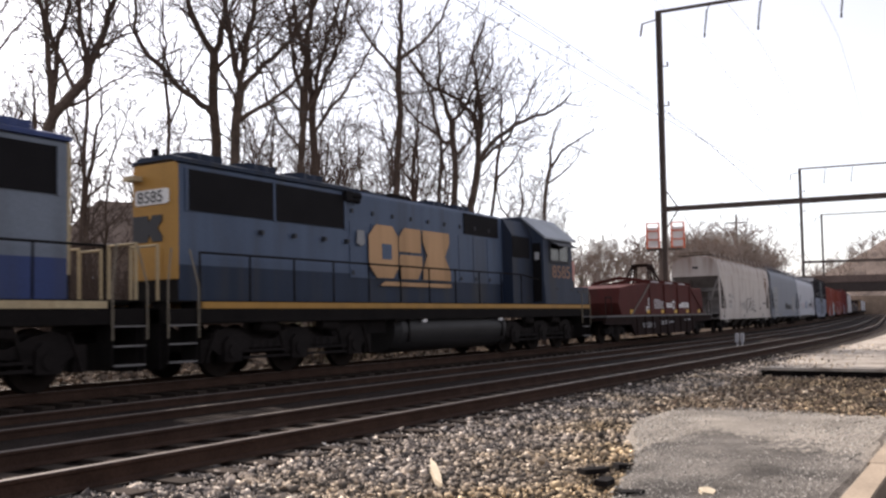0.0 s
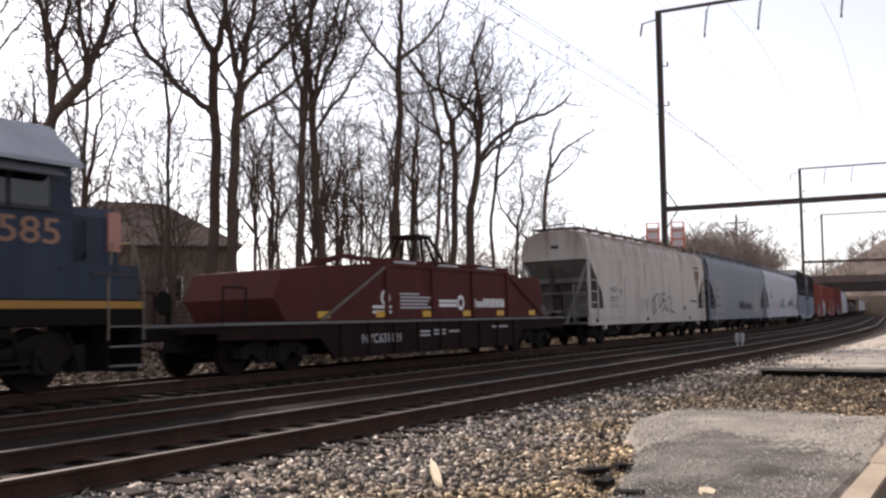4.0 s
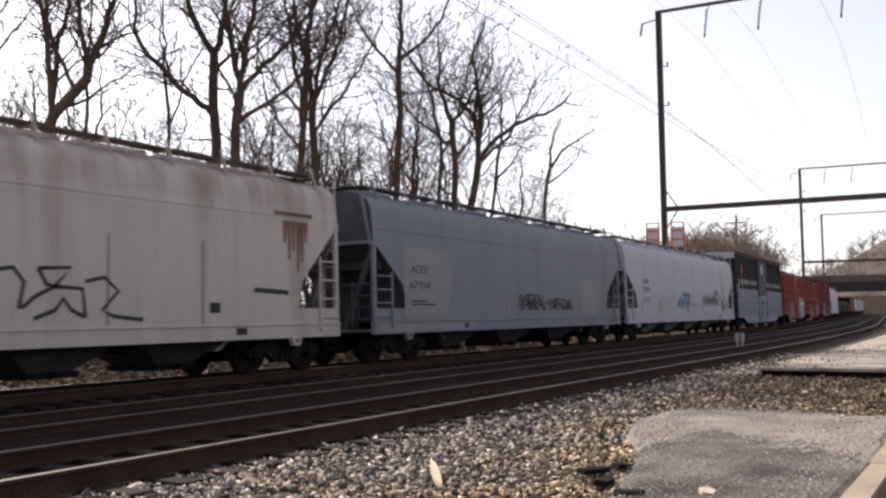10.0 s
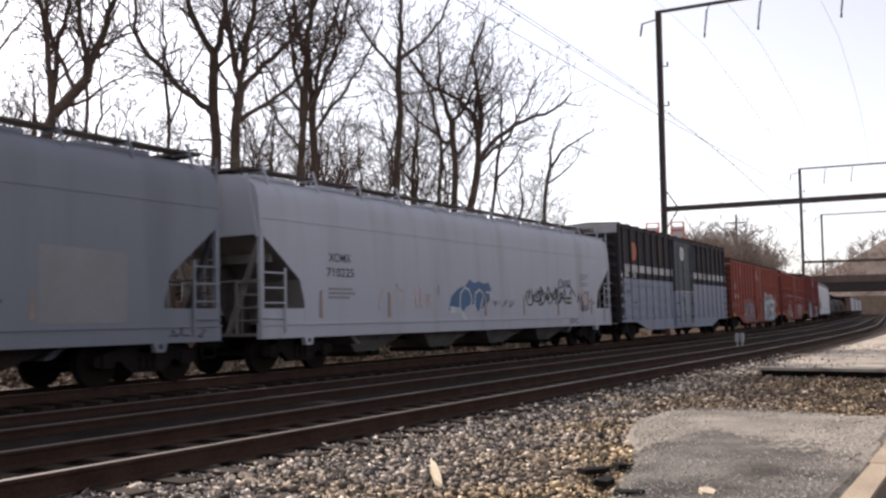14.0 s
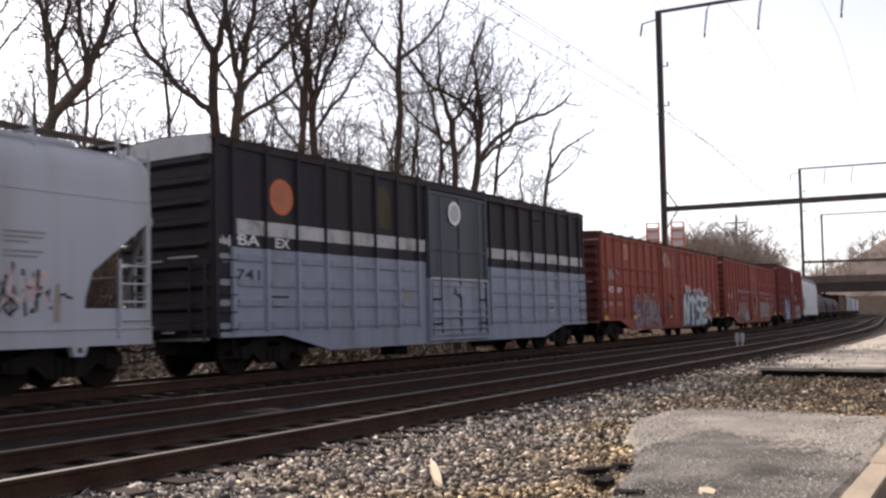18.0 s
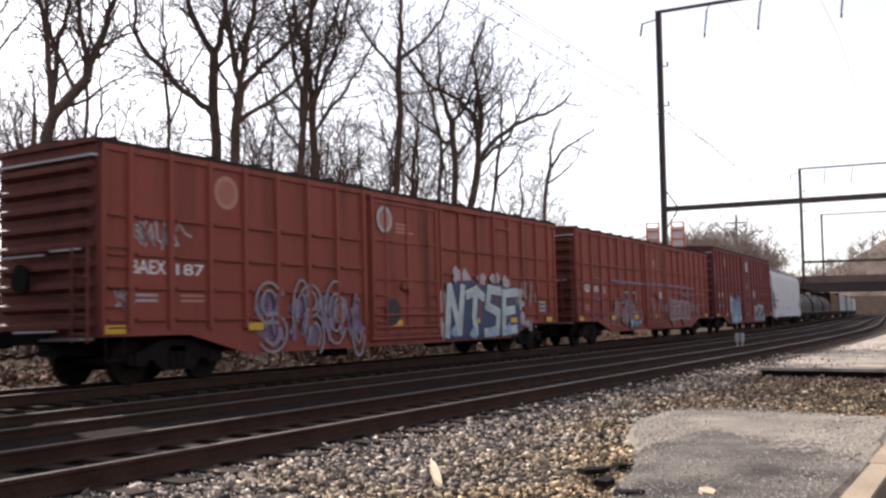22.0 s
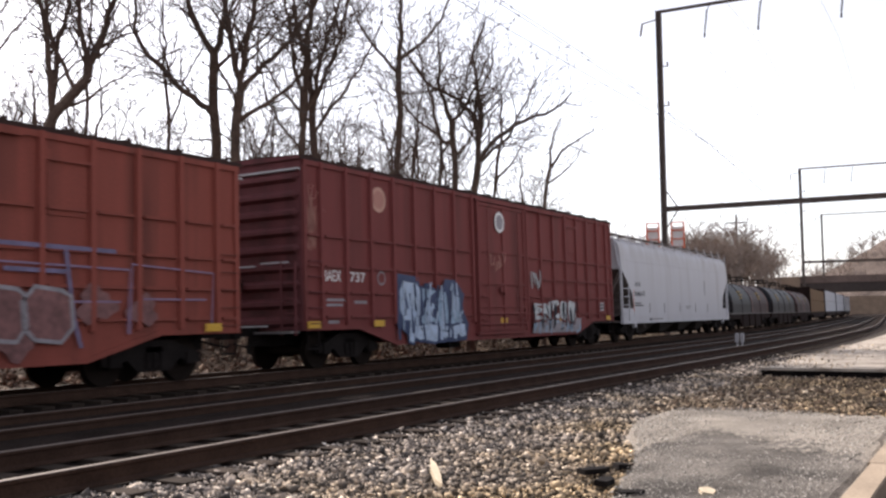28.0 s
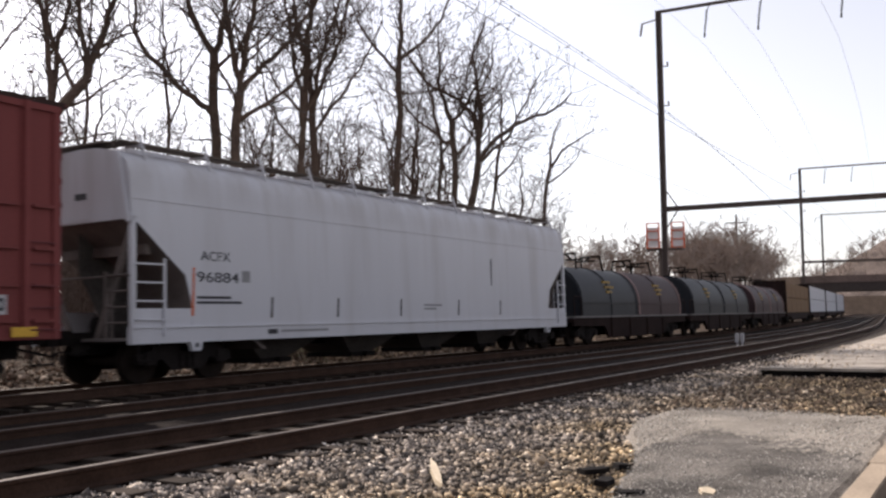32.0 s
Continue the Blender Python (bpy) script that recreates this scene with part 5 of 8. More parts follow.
def coil_car(label, s0, s1, top, hood_mats, frame_m, joined=False, bl=None):
    """A coil steel car: fishbelly frame and one or two removable hoods."""
    car, half = start_car("coil_car", label, "coil car", s0, s1, "coil cars in the train")
    bl = bl or half - 0.6
    W = 1.5
    belly = [(-bl, 0.72), (-bl, 1.0), (bl, 1.0), (bl, 0.72), (bl - 3.1, 0.68), (bl - 3.6, 0.22), (-bl + 3.6, 0.22), (-bl + 3.1, 0.68)]
    for y0 in (-W, W - 0.12):
        part("side_girder", Build().prism(belly, y0, y0 + 0.12, "y"), frame_m, car, "deep fishbelly side girder")
    part("floor", Build().box(-bl, bl, -W + 0.12, W - 0.12, 0.85, 0.98), frame_m, car)
    part("centre_sill", Build().box(-bl, bl, -0.3, 0.3, 0.5, 0.85), M_BLACK, car)
    part("deck_flange", Build().box(-bl, bl, -W - 0.08, W + 0.08, 1.0, 1.06), M_DECK, car, "grey worn deck edge")
    for i in range(9 if joined else 4):
        x = -bl + 3.8 + (2 * bl - 7.6) * i / (8 if joined else 3)
        part("girder_rib", Build().box(x - 0.04, x + 0.04, -W - 0.06, -W, 0.24, 1.0), frame_m, car)
    if joined:
        part("brake_stand", Build().box(bl - 0.35, bl - 0.05, -0.2, 0.35, 1.0, 1.85).cyl((bl - 0.05, 0.1, 1.6), (bl + 0.02, 0.1, 1.6), 0.28, 14), M_COIL_RED, car, "red-brown hand brake stand")
        part("end_step", Build().box(bl - 0.75, bl + 0.1, -W, -W + 0.35, 1.2, 1.25), M_DECK, car, "grated end platform")
        tub_cover(car, -5.2, 6.68, top, W, hood_mats[0])
    else:
        n = len(hood_mats)
        L = 2 * (bl - 0.7)
        for i, hm in enumerate(hood_mats):
            a, c = -L / 2 + L * i / n + 0.03, -L / 2 + L * (i + 1) / n - 0.03
            prof = [(-W, 1.06)] + [(-W * math.cos(t), 1.55 + (top - 1.55) * math.sin(t)) for t in [math.pi * k / 12 for k in range(13)]] + [(W, 1.06)]
            b = Build()
            b.skin([[(x, y, 1.06 + (z - 1.06) * q) for y, z in prof] for x, q in ((a, 0.95), (a + 0.1, 0.99), (a + 0.3, 1.0), (c - 0.3, 1.0), (c - 0.1, 0.99), (c, 0.95))])
            h = part("hood", b, hm, car, "removable rounded steel cover", smooth=True)
            for k in range(3):
                x = a + 0.12 + (c - a - 0.24) * k / 2
                r = Build()
                r.skin([[(x - 0.06, y * 1.02, z + 0.03) for y, z in prof], [(x + 0.06, y * 1.02, z + 0.03) for y, z in prof]])
                part("hood_rib", r, M_COIL_PALE if hm is M_COIL_MAUVE and k != 1 else hm, h)
            x = (a + c) / 2
            for sx in (-1, 1):
                for y in (-0.55, 0.55):
                    part("bracket_leg", Build().bar((x + sx * 1.5, y, top - 0.2), (x + sx * 1.3, y * 0.8, top + 0.5), 0.06), M_BLACK, h)
                part("lifting_bracket", Build().bar((x + sx * 1.3, -0.5, top + 0.5), (x + sx * 1.3, 0.5, top + 0.5), 0.07).bar((x + sx * 1.3, 0, top + 0.5), (x + sx * 0.7, 0, top + 0.3), 0.06).bar((x + sx * 0.7, -0.5, top + 0.3), (x + sx * 0.7, 0.5, top + 0.3), 0.06), M_BLACK, h, "black hooked lifting rack")
            part("hood_rail", Build().box(a, c, -W - 0.03, -W + 0.05, 1.5, 1.56), hm, h)
            for k, wd in enumerate((0.8, 0.95, 0.6)):
                zz = 2.3 - 0.19 * k
                yy = -W * math.sqrt(max(0.0, 1 - ((zz - 1.55) / (top - 1.55)) ** 2))
                part("stencil", Build().box(x - 0.4, x - 0.4 + wd, yy - 0.02, yy + 0.15, zz, zz + 0.09), M_DULL_YELLOW, h, "yellow stencil, too small to read")
    for s in (-1, 1):
        for y in (-W, W):
            part("end_railing", Build().tube([(s * (bl - 0.05), y, 1.05), (s * (bl - 0.05), y, 1.75), (s * (bl - 0.7), y, 1.75), (s * (bl - 0.7), y, 1.05)], 0.025, 6), frame_m, car)
        part("brake_wheel", Build().cyl((s * (bl - 0.1), 0.4, 1.5), (s * (bl - 0.04), 0.4, 1.5), 0.25, 14).bar((s * (bl - 0.2), 0.4, 1.0), (s * (bl - 0.2), 0.4, 1.6), 0.1), M_BLACK, car)
    trucks(car, (-bl + 1.75, bl - 1.75))
    couplers(car, half, bl)
    return car


def lumber_car(label, s0, s1, top, wrap):
    """A bulkhead flatcar with wrapped bundles stacked in two tiers along a centre beam."""
    car, half = start_car("lumber_flatcar", label, "flatcar", s0, s1, "lumber flatcars in the train")
    bl = half - 0.5
    part("deck", Build().prism([(-bl, 0.72), (-bl, 1.0), (bl, 1.0), (bl, 0.72), (bl - 3.2, 0.68), (bl - 4.2, 0.45), (-bl + 4.2, 0.45), (-bl + 3.2, 0.68)], -1.45, 1.45, "y"), M_COIL_FRAME, car, "dark flatcar deck")
    for s in (-1, 1):
        x0, x1 = sorted((s * (bl - 0.3), s * bl))
        bh = part("bulkhead", Build().box(x0, x1, -1.45, 1.45, 1.0, top + 0.12), M_COIL_FRAME, car, "dark end bulkhead")
        for y in (-1.2, -0.4, 0.4, 1.2):
            part("bulkhead_rib", Build().box(min(s * bl, s * (bl + 0.1)), max(s * bl, s * (bl + 0.1)), y - 0.06, y + 0.06, 1.0, top), M_COIL_FRAME, bh)
    part("centre_beam", Build().box(-bl + 0.3, bl - 0.3, -0.05, 0.05, 1.0, top + 0.1), M_COIL_FRAME, car)
    n = 5
    w = (2 * bl - 0.7) / n
    tier = (top - 1.02) / 2
    me = Build().prism([(0.05, -1.4), (w - 0.05, -1.4), (w - 0.02, -1.37), (w - 0.02, -0.08), (0.02, -0.08), (0.02, -1.37)], 0.02, tier - 0.03, "z").mesh("wrapped_load", wrap)
    me2 = Build().prism([(0.05, 1.4), (w - 0.05, 1.4), (w - 0.02, 1.37), (w - 0.02, 0.08), (0.02, 0.08), (0.02, 1.37)], 0.02, tier - 0.03, "z").mesh("wrapped_load", wrap)
    for i in range(n):
        for k in range(2):
            for q in (me, me2):
                part("wrapped_load", q, None, car, "wrapped lumber bundle", at=pose(-bl + 0.35 + i * w, 0, 1.0 + k * tier))
    trucks(car, (-bl + 2.0, bl - 2.0))
    couplers(car, half, bl)
    return car


def locomotive(label, s0, s1, blue, grey, yellow, band, turned=False):
    """A six-axle road-switcher: long hood towards -x, cab and short nose towards +x; turned mirrors it end for end."""
    car, half = start_car("locomotive", label, "locomotive", s0, s1, "locomotives")
    bl = half - 0.15
    zd, top = 1.47, 4.3
    own = []

    def add(*args, **kw):
        ob = part(*args, **kw)
        own.append(ob)
        return ob
    add("sill", Build().box(-bl, bl, -1.5, 1.5, zd - 0.4, zd - 0.13), M_BLACK, car)
    add("sill_stripe", Build().box(-bl + 0.9, bl, -1.52, 1.52, zd - 0.13, zd - 0.005), yellow, car, "yellow sill stripe")
    add("walkway", Build().box(-bl, bl, -1.5, 1.5, zd - 0.005, zd + 0.02), M_BLACK, car)
    hx0, hx1 = -9.1, 4.75
    hw = 0.75
    prof = [(-hw, zd), (-hw, top - 0.1), (-hw + 0.12, top), (hw - 0.12, top), (hw, top - 0.1), (hw, zd)]
    add("long_hood", Build().prism(prof, hx0, hx1), grey, car, "long engine hood, grey-blue")
    add("hood_lower_band", Build().box(hx0 + 0.01, hx1, -hw - 0.006, hw + 0.006, zd, zd + 0.75), band, car, "dark blue lower hood band")
    add("hood_roof", Build().prism([(-hw - 0.05, top - 0.06), (-hw - 0.05, top + 0.02), (-hw + 0.2, top + 0.1), (hw - 0.2, top + 0.1), (hw + 0.05, top + 0.02), (hw + 0.05, top - 0.06)], hx0 - 0.06, hx0 + 6.0), blue, car, "raised radiator roof")
    add("hood_end", Build().prism([(y * 1.01, max(z, 1.94)) for y, z in prof], hx0 - 0.06, hx0), yellow, car, "yellow hood end panel")
    add("hood_end_foot", Build().box(hx0 - 0.05, hx0, -hw, hw, zd, 1.94), M_BLACK, car, "black foot of the hood end")
    add("roof_beacon", Build().cyl((hx0 + 0.2, 0.35, top + 0.1), (hx0 + 0.2, 0.35, top + 0.3), 0.09, 10), M_BLACK, car)
    add("marker_light", Build().box(hx0 - 0.3, hx0 - 0.06, hw - 0.3, hw + 0.05, 3.92, 4.02), M_CREAM, car, "cream marker light bracket")
    add("horn", Build().box(-3.75, -3.5, -hw - 0.14, -hw, 3.98, 4.22).cyl((-3.5, -hw - 0.08, 4.14), (-3.15, -hw - 0.08, 4.14), 0.05, 8, r2=0.09).cyl((-3.5, -hw - 0.08, 4.02), (-3.2, -hw - 0.08, 4.02), 0.04, 8, r2=0.08), M_GRILLE, car, "dark air horn on the hood side")
    add("radiator_grille", Build().box(hx0 + 0.2, hx0 + 5.4, -hw - 0.03, -hw + 0.01, 3.3, 4.12), M_GRILLE, car, "dark radiator screen")
    for i in range(3):
        x = hx0 + 0.2 + 5.2 * i / 2
        add("grille_bar", Build().box(x - 0.03, x + 0.03, -hw - 0.045, -hw, 3.28, 4.14), grey, car, "grey bar between the screens")
    fan = Build().cyl((0, 0, top + 0.08), (0, 0, top + 0.22), 0.6, 20).mesh("roof_fan", blue)
    for x in (hx0 + 1.0, hx0 + 2.7, hx0 + 4.4, 1.1, 2.5):
        add("roof_fan", fan.copy(), None, car, at=pose(x, 0, 0 if x < -3 else -0.08))
    add("exhaust_stack", Build().box(-1.2, -0.2, -0.3, 0.3, top, top + 0.16), M_BLACK, car)
    add("roof_hatch", Build().box(-2.6, -1.6, -0.6, 0.6, top, top + 0.07), blue, car)
    add("intake_grille", Build().box(2.25, 4.45, -hw - 0.03, -hw + 0.01, 3.58, 4.2), M_GRILLE, car, "dark intake screen")
    for i in range(9):
        x = -3.5 + i * 0.9
        if x + 0.85 < hx1:
            d = add("hood_door", Build().box(x, x + 0.86, -hw - 0.022, -hw, zd + 0.65, 3.5), grey, car)
            add("door_latch", Build().box(x + 0.06, x + 0.14, -hw - 0.045, -hw - 0.02, 3.72, 3.82), M_STENCIL, d)
            add("door_latch", Build().box(x + 0.06, x + 0.14, -hw - 0.045, -hw - 0.02, zd + 0.72, zd + 0.82), M_STENCIL, d)
    # cab, electrical cabinet, nose, side boxes at the far end
    add("electrical_cabinet", Build().prism([(-1.1, zd), (-1.1, 3.7), (-0.8, 4.22), (0.8, 4.22), (1.1, 3.7), (1.1, zd)], hx1, 6.25), blue, car)
    add("cabinet_grille", Build().box(hx1 + 0.02, 6.0, -1.12, -1.09, 2.98, 3.66), M_GRILLE, car)
    cx0, cx1 = 6.25, 8.65
    c = add("cab", Build().prism([(-1.5, zd + 0.02), (-1.5, 3.72), (-0.72, 4.4), (0.72, 4.4), (1.5, 3.72), (1.5, zd + 0.02)], cx0, cx1), M_CAB_BLUE, car, "faded grey-blue driver's cab")
    add("cab_roof", Build().prism([(-1.6, 3.7), (-0.75, 4.44), (0.75, 4.44), (1.6, 3.7), (1.6, 3.63), (0.72, 4.4), (-0.72, 4.4), (-1.6, 3.63)], cx0 - 0.05, cx1 + 0.14), M_CAB_ROOF, c, "pale weathered cab roof")
    for wa, wb in ((6.78, 7.42), (7.5, 8.2)):
        w = add("cab_window", Build().box(wa, wb, -1.535, -1.49, 2.95, 3.5), M_GLASS, c, "side cab window")
        add("window_frame", Build().box(wa - 0.06, wa, -1.545, -1.5, 2.9, 3.55), M_STENCIL, w)
        add("window_frame", Build().box(wb, wb + 0.06, -1.545, -1.5, 2.9, 3.55), M_STENCIL, w)
        add("window_frame", Build().box(wa - 0.06, wb + 0.06, -1.6, -1.5, 3.5, 3.56), M_STENCIL, w)
        add("window_frame", Build().box(wa - 0.06, wb + 0.06, -1.56, -1.5, 2.88, 2.95), M_STENCIL, w)
    add("nose", Build().prism([(-0.95, zd), (-0.95, 2.95), (-0.8, 3.12), (0.8, 3.12), (0.95, 2.95), (0.95, zd)], cx1, bl - 0.1), M_CAB_BLUE, car, "low short nose")
    add("number_box", Build().box(bl - 0.35, bl - 0.08, -1.0, -0.93, 2.35, 3.05), M_PALE_RED, car, "faded panel at the nose corner")
    add("side_locker", Build().box(6.3, bl - 0.15, -1.52, -1.0, zd + 0.02, 2.08), M_CAB_BLUE, car, "long battery locker under the cab")
    add("window_awning", Build().prism([(-1.5, 3.62), (-1.86, 3.42), (-1.86, 3.39), (-1.5, 3.56)], 6.72, 8.3), M_STENCIL, c, "dark sun awning over the cab window")
    add("cab_panel", Build().box(6.62, 8.6, -1.512, -1.5, 2.86, 2.89), M_STENCIL, c, "dark seam below the window")
    add("cab_door", Build().box(cx0 - 0.03, cx0, -1.42, -1.12, zd + 0.1, 3.5), M_GRILLE, c, "dark rear cab door")
    add("door_placard", Build().box(cx0 - 0.04, cx0 - 0.03, -1.36, -1.2, 2.95, 3.2), M_BOX_WHITE, c, "white placard on the cab door")
    add("nose_grab", Build().tube([(8.8, -1.0, 2.15), (8.8, -1.08, 2.2), (8.8, -1.08, 2.85), (8.95, -1.08, 2.9)], 0.03, 6).tube([(9.25, -1.0, 2.2), (9.25, -1.08, 2.3), (9.25, -1.08, 2.85)], 0.03, 6), M_STENCIL, car, "dark grab irons beside the nose")
    add("locker_slot", Build().box(9.0, bl - 0.25, -1.535, -1.52, 1.88, 1.96), M_STENCIL, car)
    for x in (7.2, 8.4, 9.5):
        add("locker_latch", Build().box(x, x + 0.12, -1.54, -1.52, 1.95, 2.02), M_STENCIL, car)
    add("handrail", Build().tube([(-bl + 0.9, -1.46, 2.4), (4.6, -1.46, 2.4), (5.9, -1.46, 2.28)], 0.024, 6), M_BLACK, car, "walkway handrail")
    st = Build().cyl((0, -1.46, zd - 0.1), (0, -1.46, 2.4), 0.022, 6).mesh("stanchion", M_BLACK)
    n = 11
    for i in range(n):
        add("stanchion", st.copy(), None, car, at=pose(-bl + 0.9 + (4.6 + bl - 0.9) * i / (n - 1), 0, 0))
    rail_m = M_RAILING
    for s in (-1, 1):
        x = s * (bl - 0.42)
        for z in (0.35, 0.68, 1.02):
            add("step", Build().box(x - 0.34, x + 0.34, -1.53, -1.1, z, z + 0.03), M_DECK, car, "worn steel step")
        for k in (-0.37, 0.34):
            add("step_side", Build().box(x + k, x + k + 0.03, -1.5, -1.1, 0.35, zd), M_BLACK, car)
        for k in (-0.38, 0.38):
            add("grab_rail", Build().tube([(x + k, -1.53, 0.8), (x + k, -1.53, 1.75), (x + k * 0.6, -1.45, 2.45)], 0.017, 6), rail_m, car, "dull corner grab rail")
        for y in (-1.25, -0.55, 0.55, 1.25):
            add("end_stanchion", Build().cyl((s * (bl - 0.05), y, zd), (s * (bl - 0.05), y, zd + 1.05), 0.03, 6), M_CREAM if s < 0 else rail_m, car, "cream end railing post")
        for y0, y1 in ((-1.25, -0.55), (0.55, 1.25)):
            add("end_rail", Build().cyl((s * (bl - 0.05), y0, zd + 1.03), (s * (bl - 0.05), y1, zd + 1.03), 0.028, 6), M_CREAM, car, "pale end rail top")
        x0, x1 = sorted((s * bl, s * (bl - 0.12)))
        add("pilot", Build().box(x0, x1, -1.35, 1.35, 0.25, zd - 0.1), M_BLACK, car)
        add("anticlimber", Build().box(min(s * bl, s * (bl + 0.1)), max(s * bl, s * (bl + 0.1)), -0.8, 0.8, 1.15, 1.4), M_BLACK, car)
    half_tank = [(-1.25, 1.08), (-1.36, 1.02), (-1.41, 0.9), (-1.41, 0.74), (-1.36, 0.55), (-1.26, 0.38), (-1.1, 0.27), (-0.9, 0.22)]
    outline = half_tank + [(-y_, z_) for y_, z_ in reversed(half_tank)]
    add("fuel_tank", Build().skin([[(x, y_ * q, 0.65 + (z_ - 0.65) * q) for y_, z_ in outline] for x, q in ((-2.35, 0.9), (-2.2, 1.0), (3.55, 1.0), (3.7, 0.9))]), M_TANK, car, "rounded black fuel tank", smooth=True)
    for x in (-1.9, 3.3):
        add("tank_strap", Build().box(x - 0.04, x + 0.04, -1.425, -1.3, 0.5, 1.1), M_BLACK, car)
    add("air_reservoir", Build().cyl((-2.4, -1.22, 1.12), (2.4, -1.22, 1.12), 0.14, 12), M_TANK, car, "long air reservoir")
    for x in (-1.2, 3.15):
        add("fuel_gauge", Build().box(x - 0.1, x + 0.1, -1.46, -1.4, 0.98, 1.12), M_WHITE, car, "small white gauge plate")
    add("cable_duct", Build().box(-5.0, -2.8, -1.3, -0.9, 0.75, 1.1), M_BLACK, car)
    if turned:
        seen = set()
        for ob in own:
            if ob.data.name not in seen:
                seen.add(ob.data.name)
                ob.data.transform(Matrix.Diagonal((-1, 1, 1, 1)))
                ob.data.flip_normals()
            ob.location.x = -ob.location.x
    trucks(car, (-6.25, 6.25), True)
    couplers(car, half, bl)
    return car


def label_text(car, words, x0, x1, z0, z1, y, material):
    """Stencilled words that fill the box given."""
    ob = lettering("lettering", words, 1.0, material, car, (x0, y, z0), "stencilled car mark")
    vs = np.array([v.co[:] for v in ob.data.vertices])
    lo, hi = vs.min(0), vs.max(0)
    ob.data.transform(Matrix.Diagonal(((x1 - x0) / (hi[0] - lo[0]), (z1 - z0) / (hi[1] - lo[1]), 1, 1)) @ Matrix.Translation((-lo[0], -lo[1], 0)))
    return ob


def reflectors(car, xs, z, y):
    me = Build().box(-0.22, 0.22, y - 0.006, y + 0.001, -0.075, 0.075).mesh("reflector", M_YELLOW)
    for x in xs:
        part("reflector", me, None, car, "yellow reflective strip", at=pose(x, 0, z))


def framed_plate(car, x0, x1, z0, z1, y):
    """A white plate with a dark field and pale bars."""
    pl = part("data_plate", sheet([(x0, z0), (x1, z0), (x1, z1), (x0, z1)], y - 0.002), M_BOX_WHITE, car, "white framed data plate")
    w, h = x1 - x0, z1 - z0
    part("plate_field", sheet([(x0 + 0.12 * w, z0 + 0.18 * h), (x1 - 0.12 * w, z0 + 0.18 * h), (x1 - 0.12 * w, z1 - 0.18 * h), (x0 + 0.12 * w, z1 - 0.18 * h)], y - 0.007), M_STENCIL, pl)
    part("plate_bars", Build().box(x0 + 0.2 * w, x0 + 0.42 * w, y - 0.014, y - 0.01, z0 + 0.35 * h, z1 - 0.35 * h).box(x0 + 0.55 * w, x0 + 0.8 * w, y - 0.014, y - 0.01, z0 + 0.35 * h, z1 - 0.35 * h), M_BOX_WHITE, pl)


def emblem(car, x, z, r, y, ring_m, fill_m, label):
    e = part("emblem", disc(x, z, r, y), ring_m, car, label)
    part("emblem_centre", disc(x, z, r * 0.72, y - 0.004), fill_m, e)


def scrawls(car, boxes, y, r, material, seed, label):
    rng = random.Random(seed)
    for x0, x1, z0, z1, k in boxes:
        strokes(car, "sprayed_line", [scrawl(rng, x0, x1, z0, z1, k)], y, r, material, label)


def scratches(car, x0, x1, z0, z1, n, y, r, material, seed, label):
    """Short angular sprayed strokes, like quick tags."""
    rng = random.Random(seed)
    curves = []
    for i in range(n):
        x, z = x0 + (x1 - x0) * (i + 0.3) / n, rng.uniform(z0, z1)
        pts = [(x, z)]
        for k in range(rng.randint(2, 5)):
            x += rng.uniform(-0.12, 0.2)
            z = rng.uniform(z0, z1)
            pts.append((x, z))
        curves.append(pts)
    strokes(car, "sprayed_tag", curves, y, r, material, label)


